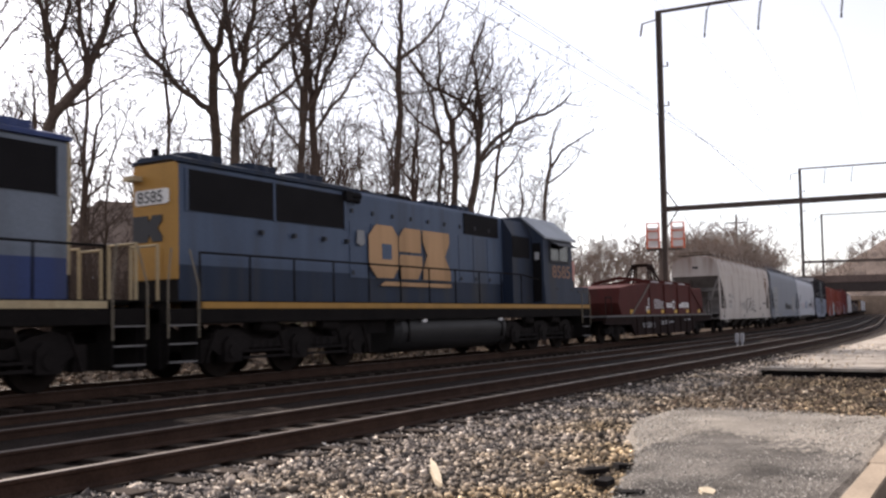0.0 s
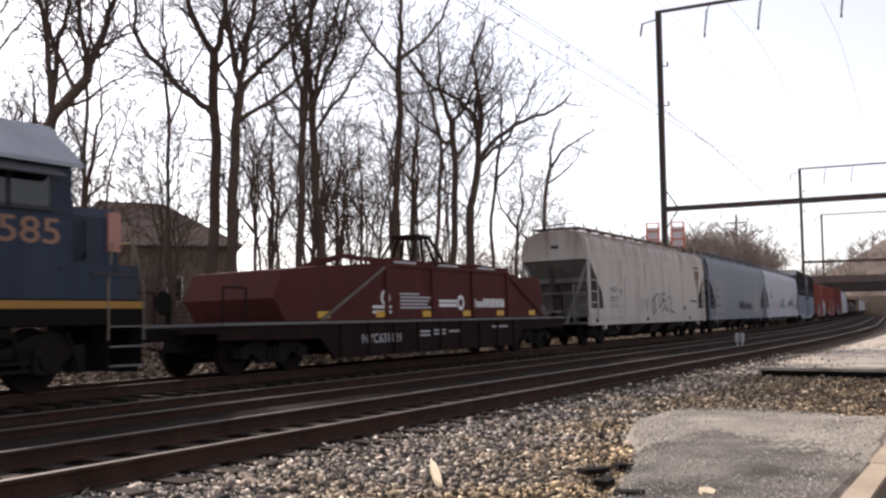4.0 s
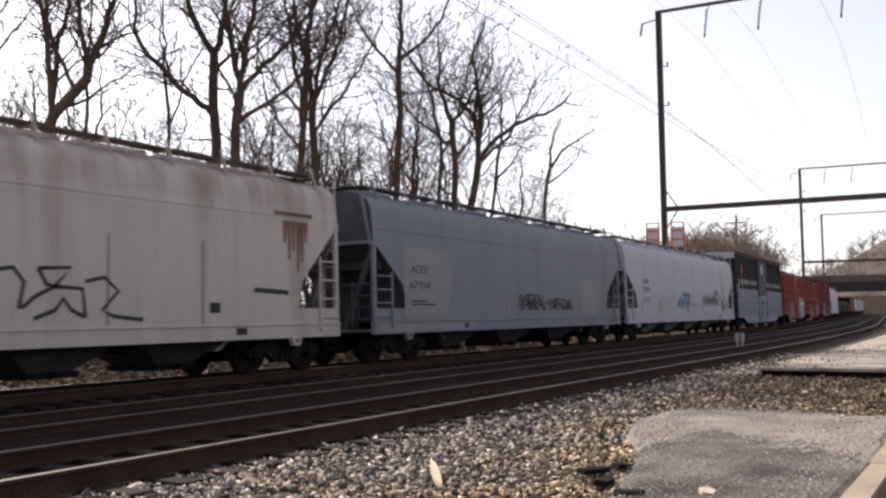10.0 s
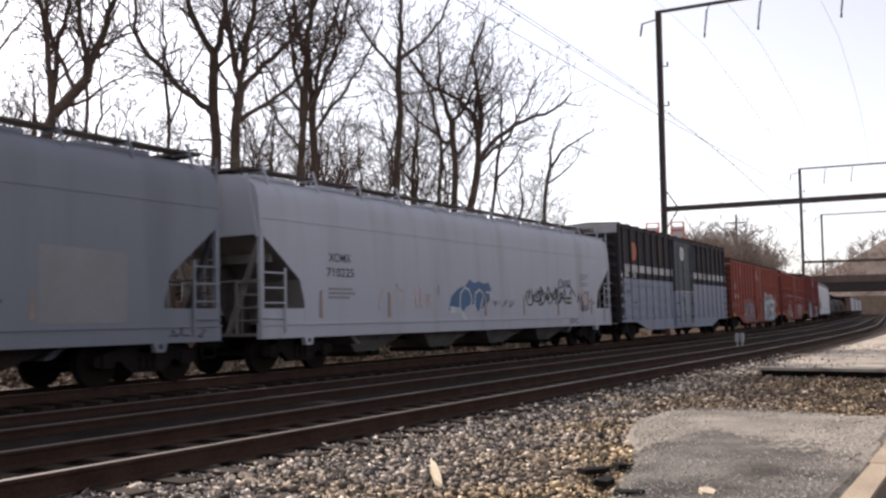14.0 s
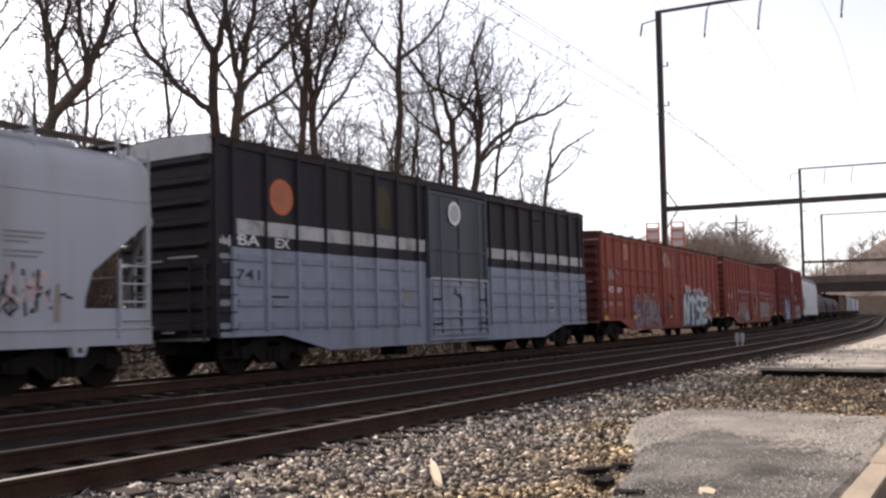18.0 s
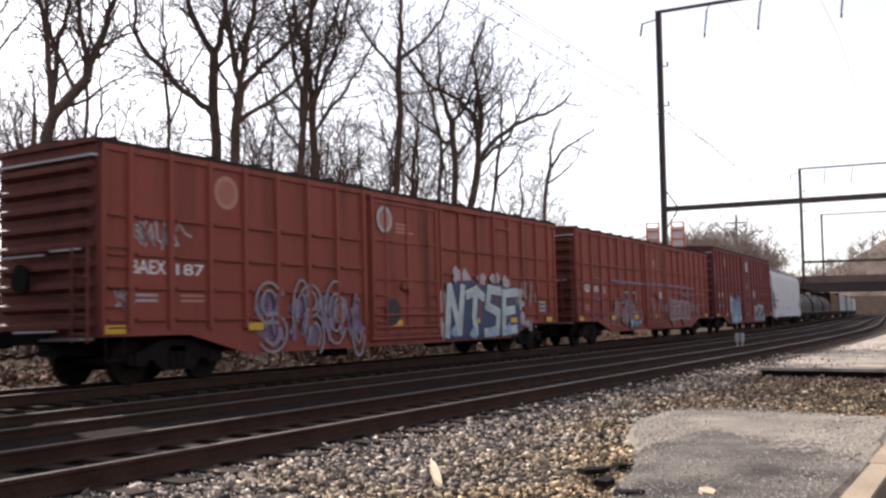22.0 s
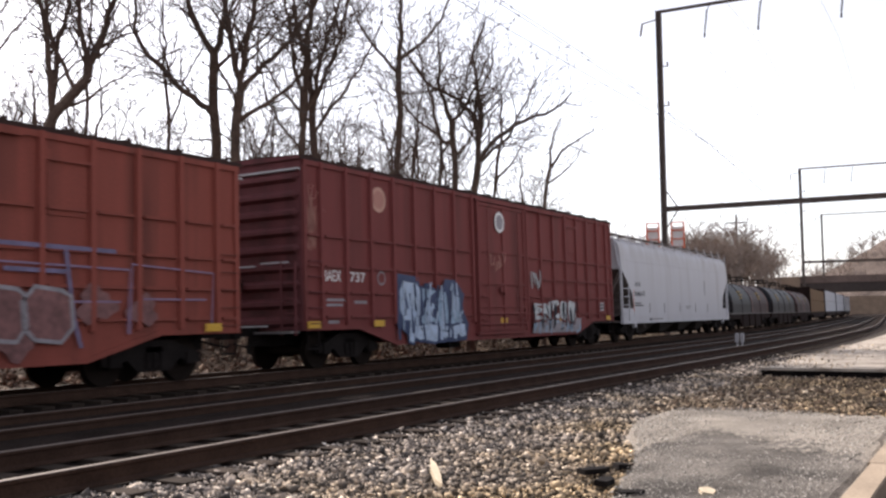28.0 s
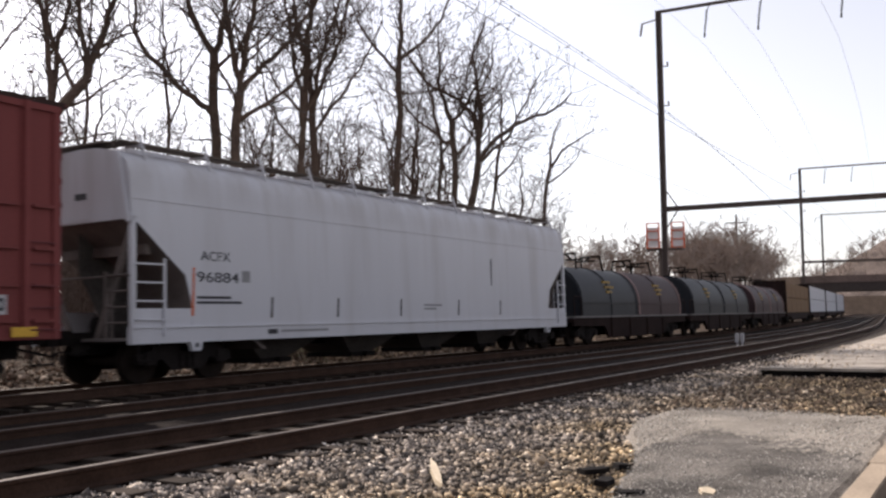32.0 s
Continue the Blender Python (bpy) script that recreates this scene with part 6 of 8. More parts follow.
def train():
    # leading locomotive: only its tail end is ever seen
    lead = locomotive("grey and blue diesel locomotive at the head of the freight train", -95.0, -74.3, M_LEAD_BLUE, M_LEAD_GREY, M_CREAM, M_LEAD_BLUE, True)
    car = locomotive("dark blue diesel locomotive with a yellow hood end and emblem", -74.2, -53.6, M_LOCO_BLUE, M_LOCO_GREY, M_LOCO_YELLOW, M_LOCO_BAND)
    y = -0.83
    em = part("emblem", sheet([(-2.78, 2.45), (-2.45, 2.14), (-1.7, 2.14), (-1.45, 2.4), (-1.45, 3.25), (-1.7, 3.5), (-2.45, 3.5), (-2.78, 3.2)], y), M_EMBLEM, car, "large yellow rounded block emblem")
    part("emblem_centre", sheet([(-2.2, 2.62), (-1.75, 2.62), (-1.75, 3.02), (-2.2, 3.02)], y - 0.004), M_LOCO_GREY, em)
    part("emblem", sheet([(-1.4, 2.14), (-0.5, 2.14), (-0.25, 2.45), (-0.25, 2.78), (-1.36, 2.78)], y), M_EMBLEM, car, "large yellow slanted block emblem")
    part("emblem", sheet([(-1.4, 2.86), (-0.3, 2.86), (-0.3, 3.5), (-1.12, 3.5), (-1.4, 3.22)], y), M_EMBLEM, car, "large yellow slanted block emblem")
    part("emblem", sheet([(-0.2, 2.14), (1.28, 2.14), (1.28, 2.4), (0.98, 2.82), (1.24, 3.2), (1.24, 3.5), (-0.2, 3.5), (-0.2, 3.2), (0.02, 2.82), (-0.2, 2.4)], y), M_EMBLEM, car, "large yellow waisted block emblem")
    part("emblem_bar", sheet([(-2.3, 1.94), (1.3, 1.94), (1.3, 2.05), (-2.1, 2.05)], y), M_EMBLEM, car, "yellow bar below the emblem")
    for x in (-6.8, -5.7, -4.6, -3.7):
        part("door_latch", Build().box(x, x + 0.08, y - 0.03, y + 0.09, 2.94, 3.04), M_STENCIL, car)
    part("hood_placard", sheet([(-3.3, 2.98), (-3.12, 2.9), (-2.94, 2.98), (-2.98, 3.3), (-3.26, 3.3)], y), M_PATCH, car, "small pale shield placard")
    label_text(car, "8585", 6.9, 8.4, 2.36, 2.78, -1.514, M_CAB_NUMBER)
    plate = part("number_board", Build().prism([(-0.42, 3.46), (-0.36, 3.43), (0.6, 3.43), (0.66, 3.46), (0.66, 3.7), (0.6, 3.73), (-0.36, 3.73), (-0.42, 3.7)], -9.19, -9.16), M_WHITE, car, "white number board on the hood end")
    nb = lettering("lettering", "8585", 0.33, M_STENCIL, car, (0, 0, 0), "black road number", 1.1)
    nb.matrix_basis = Matrix.Translation((-9.195, 0.5, 3.47)) @ pose(0, 0, 0, 90, 0, -90)
    part("end_emblem", Build().prism([(-0.2, 2.69), (0.12, 2.69), (0.2, 2.84), (0.28, 2.69), (0.74, 2.69), (0.74, 3.22), (0.28, 3.22), (0.2, 3.08), (0.12, 3.22), (-0.2, 3.22), (-0.2, 3.1), (-0.05, 2.96), (-0.2, 2.8)], -9.18, -9.16), M_STENCIL, car, "dark block emblem on the hood end")
    part("end_door", Build().box(-9.175, -9.16, -0.2, 0.55, 1.98, 2.55), M_LOCO_YELLOW, car, "yellow hood end door")

    c = coil_car("oxide-red coil steel car with white lettering on its cover", -52.65, -34.65, 2.42, [M_COIL_RED], M_COIL_FRAME, True, bl=8.2)
    y, o = -1.5, -0.6
    ring = part("emblem", disc(1.17, 1.5, 0.21, y - 0.002, squash=0.9), M_WHITE, c, "white ring emblem")
    part("emblem_centre", disc(1.17, 1.5, 0.11, y - 0.006), M_COIL_RED, ring)
    for x0, x1, z0, z1 in ((0.0, 0.95, 1.5, 1.57), (0.0, 0.95, 1.38, 1.47)):
        part("cover_lettering", sheet([(x0, z0), (x1, z0), (x1, z1), (x0, z1)], y - 0.002), M_WHITE, c, "white block lettering")
    for i in range(10):
        w = 1.96 / 10
        hi = 1.54 if i in (1, 2) else 1.62
        part("cover_lettering", sheet([(1.9 + i * w, 1.37), (1.9 + (i + 0.74) * w, 1.37), (1.9 + (i + 0.74) * w, hi), (1.9 + i * w, hi)], y - 0.002), M_WHITE, c, "white block lettering")
    part("cover_emblem", disc(-1.95 + o, 1.6, 0.2, y - 0.002), M_WHITE, c, "white round emblem")
    part("cover_emblem", disc(-1.95 + o, 1.6, 0.11, y - 0.006), M_COIL_RED, c)
    for z in (1.22, 1.34):
        part("cover_emblem", sheet([(-2.5 + o, z), (-1.7 + o, z), (-1.7 + o, z + 0.07), (-2.5 + o, z + 0.07)], y - 0.002), M_WHITE, c)
    bars_of_text(c, "stencil", -1.3 + o, 1.68, (0.9, 1.5, 1.4, 1.3, 1.6), 0.045, y - 0.002, M_BOX_WHITE)
    reflectors(c, [-5.0, -2.75, -0.62, 1.5, 3.55, 5.75], 1.2, y - 0.002)
    label_text(c, "NYC631121", -2.95 + o, -1.3 + o, 0.52, 0.74, y - 0.004, M_BOX_WHITE)
    bars_of_text(c, "stencil", -0.4 + o, 0.72, (0.5, 0.5), 0.05, y - 0.002, M_BOX_WHITE)
    bars_of_text(c, "stencil", 0.3 + o, 0.74, (0.6, 0.6), 0.05, y - 0.002, M_BOX_WHITE)
    bars_of_text(c, "stencil", 1.1 + o, 0.70, (0.6,), 0.05, y - 0.002, M_BOX_WHITE)
    bars_of_text(c, "stencil", 3.6 + o, 0.78, (1.0,), 0.05, y - 0.002, M_BOX_WHITE)

    y = -1.552
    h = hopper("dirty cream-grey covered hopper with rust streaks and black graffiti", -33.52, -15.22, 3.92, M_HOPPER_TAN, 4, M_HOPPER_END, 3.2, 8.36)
    label_text(h, "OCCX", -6.1, -5.34, 1.97, 2.16, y, M_STENCIL)
    label_text(h, "5227", -6.2, -5.26, 1.62, 1.8, y, M_STENCIL)
    part("stencil_box", sheet([(-5.06, 1.88), (-4.78, 1.88), (-4.78, 2.1), (-5.06, 2.1)], y), M_PATCH, h)
    bars_of_text(h, "stencil", -6.15, 1.48, (0.8, 0.95), 0.05, y, M_PATCH)
    fat = [[(-0.85, 1.66), (-0.79, 1.07), (-0.4, 0.74)], [(-0.85, 1.66), (-0.19, 1.92), (0.14, 1.97), (0.33, 1.75), (0.24, 1.34)], [(-0.59, 1.17), (-0.42, 1.77), (-0.25, 1.2), (-0.6, 1.17)], [(0.58, 1.97), (1.19, 2.0), (0.88, 1.69), (0.73, 1.72), (0.58, 1.97)], [(0.29, 1.34), (0.53, 1.53), (0.88, 1.69), (1.41, 1.66), (1.47, 1.19)], [(0.5, 1.18), (0.89, 1.31), (1.04, 1.5), (1.2, 1.31), (1.45, 1.2)], [(1.46, 1.78), (1.85, 1.86), (2.14, 1.63), (1.8, 1.31), (2.03, 1.21), (2.68, 1.14)]]
    strokes(h, "sprayed_outline", fat, y - 0.004, 0.035, M_STENCIL, "black sprayed outline letters")
    scratches(h, -2.35, -1.4, 1.2, 1.85, 7, y - 0.004, 0.014, M_GRAF_FAINT, 3, "faint sprayed tag")
    part("data_plate", sheet([(5.55, 1.66), (6.6, 1.62), (6.6, 1.72), (5.55, 1.76)], y), M_STENCIL, h, "black data strip")
    part("data_plate", sheet([(4.3, 1.25), (4.58, 1.25), (4.58, 1.45), (4.3, 1.45)], y), M_STENCIL, h, "small black plate")
    for x, w, zl in ((6.5, 0.1, 2.75), (6.64, 0.07, 2.4), (6.78, 0.09, 2.6), (6.93, 0.08, 2.15), (7.06, 0.1, 2.35), (7.2, 0.07, 2.8)):
        part("rust_patch", sheet([(x - w * 0.3, zl), (x + w * 0.3, zl - 0.05), (x + w, 3.19), (x - w * 0.6, 3.19)], -1.553), M_RUST, h, "rust-brown run below a weld")
    part("rust_patch", sheet([(6.2, 3.3), (7.45, 3.3), (7.45, 3.38), (6.2, 3.38)], -1.535), M_RUST, h, "rust line")
    for x in (-7.9, -1.7, 5.0):
        part("sill_plate", sheet([(x, 0.82), (x + 0.3, 0.82), (x + 0.3, 0.96), (x, 0.96)], -1.575), M_BAY, h)
    for x in (-4.85, -1.69):
        part("rust_streak", sheet([(x - 0.01, 2.3), (x + 0.02, 2.2), (x + 0.05, 3.18), (x - 0.03, 3.18)], -1.553), M_RUST, h, "brown rust run down the side")
        part("rust_streak", Build().skin([[(x - 0.1, -1.552, 3.2), (x + 0.08, -1.552, 3.2)] + [(x + 0.08, -1.5, 3.2), (x - 0.1, -1.5, 3.2)], [(x - 0.08, -1.475, 3.6), (x + 0.05, -1.475, 3.6), (x + 0.05, -1.44, 3.6), (x - 0.08, -1.44, 3.6)], [(x - 0.16, -1.345, 3.83), (x - 0.02, -1.345, 3.83), (x - 0.02, -1.3, 3.8), (x - 0.16, -1.3, 3.8)]]), M_RUST_PALE, h, "brown rust run from the roof")
    for x in (-4.45, -2.62, 1.9, 4.1):
        part("weld_streak", sheet([(x, 1.05), (x + 0.03, 1.05), (x + 0.05, 2.6), (x + 0.02, 2.6)], y), M_RUST, h, "thin rust run")

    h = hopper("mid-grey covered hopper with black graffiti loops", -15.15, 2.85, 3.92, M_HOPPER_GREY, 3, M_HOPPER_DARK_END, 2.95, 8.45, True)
    label_text(h, "ACFX", -6.78, -5.94, 2.24, 2.44, y, M_STENCIL)
    label_text(h, "67954", -6.83, -5.88, 1.84, 2.03, y, M_STENCIL)
    bars_of_text(h, "stencil", -6.8, 1.5, (0.8, 1.2), 0.045, y, M_STENCIL)
    for x0, x1, z0, z1, seed in ((-0.5, 1.36, 1.2, 1.78, 5), (1.7, 3.63, 1.22, 1.66, 6)):
        scrawls(h, [(x0, x1, z0 + 0.06, z1, 7)], y - 0.004, 0.022, M_STENCIL, seed, "black sprayed loops")
        scratches(h, x0 + 0.1, x1 - 0.1, z0 + 0.05, z1 - 0.05, 9, y - 0.009, 0.028, M_STENCIL, seed + 20, "black sprayed strokes")
        strokes(h, "sprayed_line", [[(x0, z0 + 0.2), (x0 + 0.5, z1), (x1 - 0.5, z1 - 0.05), (x1, z0 + 0.1)]], y - 0.013, 0.026, M_STENCIL, "black sprayed arch")
    part("paint_patch", sheet([(-8.3, 0.76), (-3.4, 0.76), (-3.4, 0.98), (-8.3, 0.98)], -1.572), M_PATCH, h, "lighter repainted sill patch")
    part("paint_patch", sheet([(-7.1, 1.1), (-5.0, 1.1), (-4.7, 2.0), (-4.9, 2.9), (-7.1, 2.9)], y + 0.003), M_PATCH, h, "lighter repainted field behind the number")
    part("paint_patch", sheet([(4.45, 1.1), (6.2, 1.1), (6.2, 2.3), (4.45, 2.36)], y + 0.002), M_PATCH, h, "lighter repainted patch")
    for x in (-1.35, 1.5, 4.3):
        part("rust_run", sheet([(x, 1.15), (x + 0.1, 1.15), (x + 0.08, 1.62), (x + 0.02, 1.6)], y - 0.002), M_RUST_PALE, h, "orange-brown paint run")
    part("data_plate", sheet([(-4.1, 0.8), (-3.85, 0.8), (-3.85, 0.94), (-4.1, 0.94)], -1.575), M_STENCIL, h)
    scratches(h, 7.2, 8.2, 0.8, 1.0, 3, -1.576, 0.012, M_STENCIL, 8, "small sprayed tag")

    h = hopper("light grey covered hopper with navy and white graffiti", 3.0, 23.7, 3.85, M_HOPPER_LIGHT, 4, M_HOPPER_END, 2.9, 9.9, bay_m=M_BAY_PALE)
    label_text(h, "XOMX", -7.62, -6.78, 2.38, 2.58, y, M_STENCIL)
    label_text(h, "710225", -7.7, -6.68, 2.05, 2.25, y, M_STENCIL)
    bars_of_text(h, "stencil", -7.65, 1.75, (0.9, 1.0, 0.8), 0.05, y, M_GRAF_FAINT)
    big = [(-2.35, 1.3), (-2.2, 1.65), (-1.9, 1.84), (-1.63, 1.93), (-1.37, 1.97), (-1.16, 2.15), (-0.88, 2.05), (-0.63, 2.11), (-0.33, 2.05), (-0.02, 2.09), (0.14, 1.9), (-0.01, 1.54), (-0.68, 1.23), (-0.9, 1.46), (-1.35, 1.4), (-1.62, 1.2), (-1.95, 1.3)]
    part("sprayed_shape", sheet(big, y - 0.002), M_GRAF_DEEP, h, "navy blue sprayed bubble letters")
    strokes(h, "sprayed_outline", [[(-1.75, 1.35), (-1.7, 1.75), (-1.45, 1.92), (-1.2, 1.85), (-1.05, 1.6), (-1.2, 1.25)], [(-0.9, 1.3), (-0.85, 1.75), (-0.6, 1.88), (-0.35, 1.75), (-0.5, 1.45), (-0.65, 1.2)], [(-0.2, 1.8), (0.05, 1.8), (0.08, 1.5)]], y - 0.008, 0.03, M_GRAF_WHITE, "white sprayed outline")
    part("sprayed_shape", sheet([(-2.3, 1.2), (-1.75, 1.2), (-1.5, 0.85), (-1.3, 1.0), (-1.7, 1.35), (-2.3, 1.4)], y - 0.007), M_GRAF_WHITE, h, "white sprayed swash")
    scratches(h, 2.6, 6.2, 1.55, 1.98, 16, y - 0.004, 0.014, M_STENCIL, 9, "black sprayed tags")
    scrawls(h, [(2.5, 3.7, 1.4, 1.9, 3), (3.5, 5.0, 1.45, 2.05, 5), (4.9, 5.7, 1.5, 2.0, 3)], y - 0.01, 0.02, M_STENCIL, 13, "black sprayed loops")
    scratches(h, 6.9, 8.1, 1.2, 1.95, 8, y - 0.004, 0.022, M_STENCIL, 14, "black sprayed tag")
    scratches(h, 6.8, 7.8, 1.3, 2.05, 6, y - 0.008, 0.03, M_GRAF_PINK, 15, "faint pink sprayed tag")
    scratches(h, 0.3, 1.5, 1.35, 1.6, 8, y - 0.004, 0.014, M_GRAF_VIOLET, 10, "faint sprayed tag")
    scratches(h, -5.7, -2.6, 1.3, 2.0, 9, y - 0.004, 0.02, M_GRAF_PINK, 12, "faint pink sprayed tag")
    for x in (-8.0, -5.3, -0.3, 2.25, 4.9, 7.9):
        part("rust_run", sheet([(x, 1.12), (x + 0.12, 1.12), (x + 0.1, 1.75), (x + 0.03, 1.7)], y - 0.009), M_RUST_PALE, h, "pale brown run")
    framed_plate(h, 5.55, 6.15, 1.42, 1.78, y - 0.008)
    bars_of_text(h, "stencil", 7.0, 2.5, (0.75, 0.7, 0.45), 0.04, y, M_GRAF_FAINT)
    bars_of_text(h, "stencil", 7.0, 2.2, (0.7, 0.6), 0.04, y, M_PATCH)
    tag = [[(5.0, 2.0), (5.1, 2.3), (5.35, 2.3), (5.3, 2.05), (5.05, 2.02)], [(5.4, 2.05), (5.5, 2.28)], [(5.55, 2.02), (5.7, 2.3), (5.8, 2.04)], [(5.86, 2.04), (5.9, 2.3), (6.05, 2.26), (5.92, 2.16), (6.5, 1.75)], [(6.6, 1.55), (6.75, 1.8), (6.85, 1.6), (7.0, 1.75), (7.05, 1.5)], [(7.0, 1.36), (7.15, 1.5), (7.25, 1.36), (7.12, 1.24), (7.0, 1.36)]]
    strokes(h, "sprayed_tag", tag, y - 0.012, 0.022, M_STENCIL, "black sprayed tag")
    strokes(h, "sprayed_tag", [[(5.9, 0.8), (6.0, 1.0), (6.15, 0.95), (6.05, 0.8)], [(6.25, 0.82), (6.3, 1.0)], [(6.6, 0.98), (6.42, 0.96), (6.45, 0.82), (6.65, 0.84)]], -1.578, 0.018, M_GRAF_NAVY, "navy sprayed tag on the sill")
    strokes(h, "sprayed_tag", [[(5.2, 0.84), (5.75, 0.84)], [(5.25, 0.94), (5.7, 0.92)]], -1.578, 0.025, M_GRAF_PINK, "faint pink sprayed tag on the sill")

    px = [-8.8, -7.8, -6.8, -5.8, -4.82, -3.86, -2.9, -1.95, 2.05, 3.05, 4.0, 5.0, 6.0, 7.0, 7.95, 8.85]
    b = boxcar("silver-grey and black-brown boxcar with white stripe and round emblems", 23.65, 44.65, 4.67, M_BOX_DARK, M_BOX_GREY, 2.55, px, (-1.5, 1.65), M_BOX_SLATE, M_BOX_ROOF, M_BOX_DARK, 0.78, 0.42, 2.12, 9.3, M_BOX_WHITE, (1.0, 1.45, 1.85, 2.35))
    y = -1.5
    xs = [-8.75] + px[1:8] + [-1.55, 1.7] + px[8:] + [9.25]
    for a_, c_ in zip(xs, xs[1:]):
        if a_ < -1.5 < c_ - 0.01 or (a_ >= -1.56 and c_ <= 1.71):
            continue
        part("white_stripe", Build().box(a_ + 0.02, c_ - 0.02, y - 0.012, y, 2.82, 3.12), M_STRIPE, b, "white painted stripe section")
    for x in px[1:]:
        part("white_stripe", Build().box(x - 0.04, x + 0.04, y - 0.1, y - 0.09, 2.8, 3.1), M_STRIPE, b, "white stripe over a side post")
    part("corner_panel", Build().box(-9.3, -8.8, y - 0.02, y, 0.8, 4.5), M_BOX_DARK, b, "black corner panel")
    emblem(b, -7.3, 3.68, 0.38, y, M_ORANGE, M_FADED_ORANGE, "orange round emblem")
    emblem(b, -0.17, 3.93, 0.33, y - 0.135, M_WHITE, M_BOX_WHITE, "white round emblem")
    label_text(b, "BA", -8.62, -8.0, 2.6, 2.82, y - 0.002, M_WHITE)
    label_text(b, "EX", -7.5, -7.05, 2.6, 2.8, y - 0.002, M_WHITE)
    scratches(b, -9.22, -8.8, 2.55, 2.85, 5, y - 0.024, 0.02, M_WHITE, 61, "white chalk scribble")
    scratches(b, -9.2, -8.9, 2.2, 2.4, 2, y - 0.024, 0.016, M_PALE_GREY, 62, "faded chalk scribble")
    label_text(b, "741", -8.7, -8.0, 1.9, 2.12, y - 0.004, M_STENCIL)
    bars_of_text(b, "stencil", -7.65, 1.55, (0.55, 0.55, 0.4), 0.05, y - 0.002, M_STENCIL)
    part("data_plate", sheet([(-2.8, 1.35), (-2.2, 1.35), (-2.2, 1.74), (-2.8, 1.74)], y - 0.002), M_PATCH, b, "dull data panel")
    framed_plate(b, 6.05, 6.6, 1.25, 1.6, y)
    part("paint_patch", sheet([(-3.8, 3.3), (-3.1, 3.3), (-3.2, 4.1), (-3.35, 4.35), (-3.7, 4.3), (-3.76, 3.9)], y - 0.002), M_OLIVE, b, "olive-brown repaint patch")

    posts = [k * x for x in (1.78, 2.82, 3.85, 4.87, 5.85, 6.82, 7.82, 8.75) for k in (-1, 1)]
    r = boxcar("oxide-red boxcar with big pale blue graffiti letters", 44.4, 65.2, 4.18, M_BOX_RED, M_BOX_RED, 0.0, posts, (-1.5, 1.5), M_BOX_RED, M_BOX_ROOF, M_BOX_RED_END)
    label_text(r, "BAEX", -8.7, -7.9, 1.95, 2.2, y - 0.002, M_WHITE)
    label_text(r, "187", -7.65, -6.95, 1.95, 2.16, y - 0.002, M_WHITE)
    emblem(r, -6.33, 3.6, 0.33, y, M_PALE_RED, M_FADED_RED, "faded round emblem")
    emblem(r, -1.0, 3.5, 0.33, y - 0.135, M_BOX_WHITE, M_PALE_RED, "white round emblem")
    bars_of_text(r, "stencil", -0.45, 3.4, (0.6, 0.5, 0.8), 0.05, y - 0.095, M_PALE_RED)
    bars_of_text(r, "stencil", -8.6, 1.55, (0.5, 0.5), 0.05, y - 0.002, M_SPLASH)
    bars_of_text(r, "stencil", -7.55, 1.55, (0.6, 0.6), 0.05, y - 0.002, M_PALE_RED)
    scratches(r, -8.75, -7.55, 2.4, 2.95, 10, y - 0.006, 0.024, M_SPLASH, 21, "pale chalk tag")
    scratches(r, -9.1, -8.85, 1.3, 1.75, 5, y - 0.006, 0.022, M_SPLASH, 23, "pale chalk tag")
    splashes(r, [(1.75, 1.45, 0.3), (1.8, 0.85, 0.28), (2.6, 2.25, 0.22), (3.05, 2.2, 0.2), (4.0, 2.15, 0.2), (4.85, 2.15, 0.24), (5.55, 2.08, 0.22), (6.35, 1.45, 0.26), (6.6, 1.0, 0.2), (6.5, 1.8, 0.16), (7.0, 0.85, 0.12)], y - 0.084, M_SPLASH, 30, "pinkish-white sprayed cloud")
    part("sprayed_ground", sheet([(1.9, 0.55), (2.2, 0.5), (6.2, 0.5), (6.5, 0.75), (6.4, 1.5), (6.0, 2.05), (5.6, 1.95), (4.9, 2.1), (4.2, 2.0), (3.4, 2.12), (2.6, 2.1), (2.0, 1.8)], y - 0.088), M_GRAF_NAVY, r, "navy sprayed shadow behind letters")
    fat_word(r, ("zig", "tee", "snake", "comb"), 1.85, 6.25, 0.5, 2.05, y - 0.093, 0.135, M_GRAF_PALE, M_STENCIL, 31, "pale mint-blue sprayed block letter")
    splashes(r, [(2.3, 0.7, 0.14), (3.4, 0.65, 0.16), (4.6, 0.66, 0.15), (5.6, 0.7, 0.15)], y - 0.112, M_GRAF_BLUE, 37, "blue sprayed fade")
    scratches(r, 6.3, 7.6, 1.4, 2.2, 7, y - 0.096, 0.022, M_SPLASH, 32, "white sprayed strokes")
    scratches(r, 6.9, 7.6, 0.6, 1.0, 4, y - 0.096, 0.022, M_SPLASH, 38, "white sprayed strokes")
    def bow(cx, cz, rx, rz, a0, a1):
        return [(cx + rx * math.cos(radians(a0 + (a1 - a0) * i / 14)), cz + rz * math.sin(radians(a0 + (a1 - a0) * i / 14))) for i in range(15)]
    outline = []
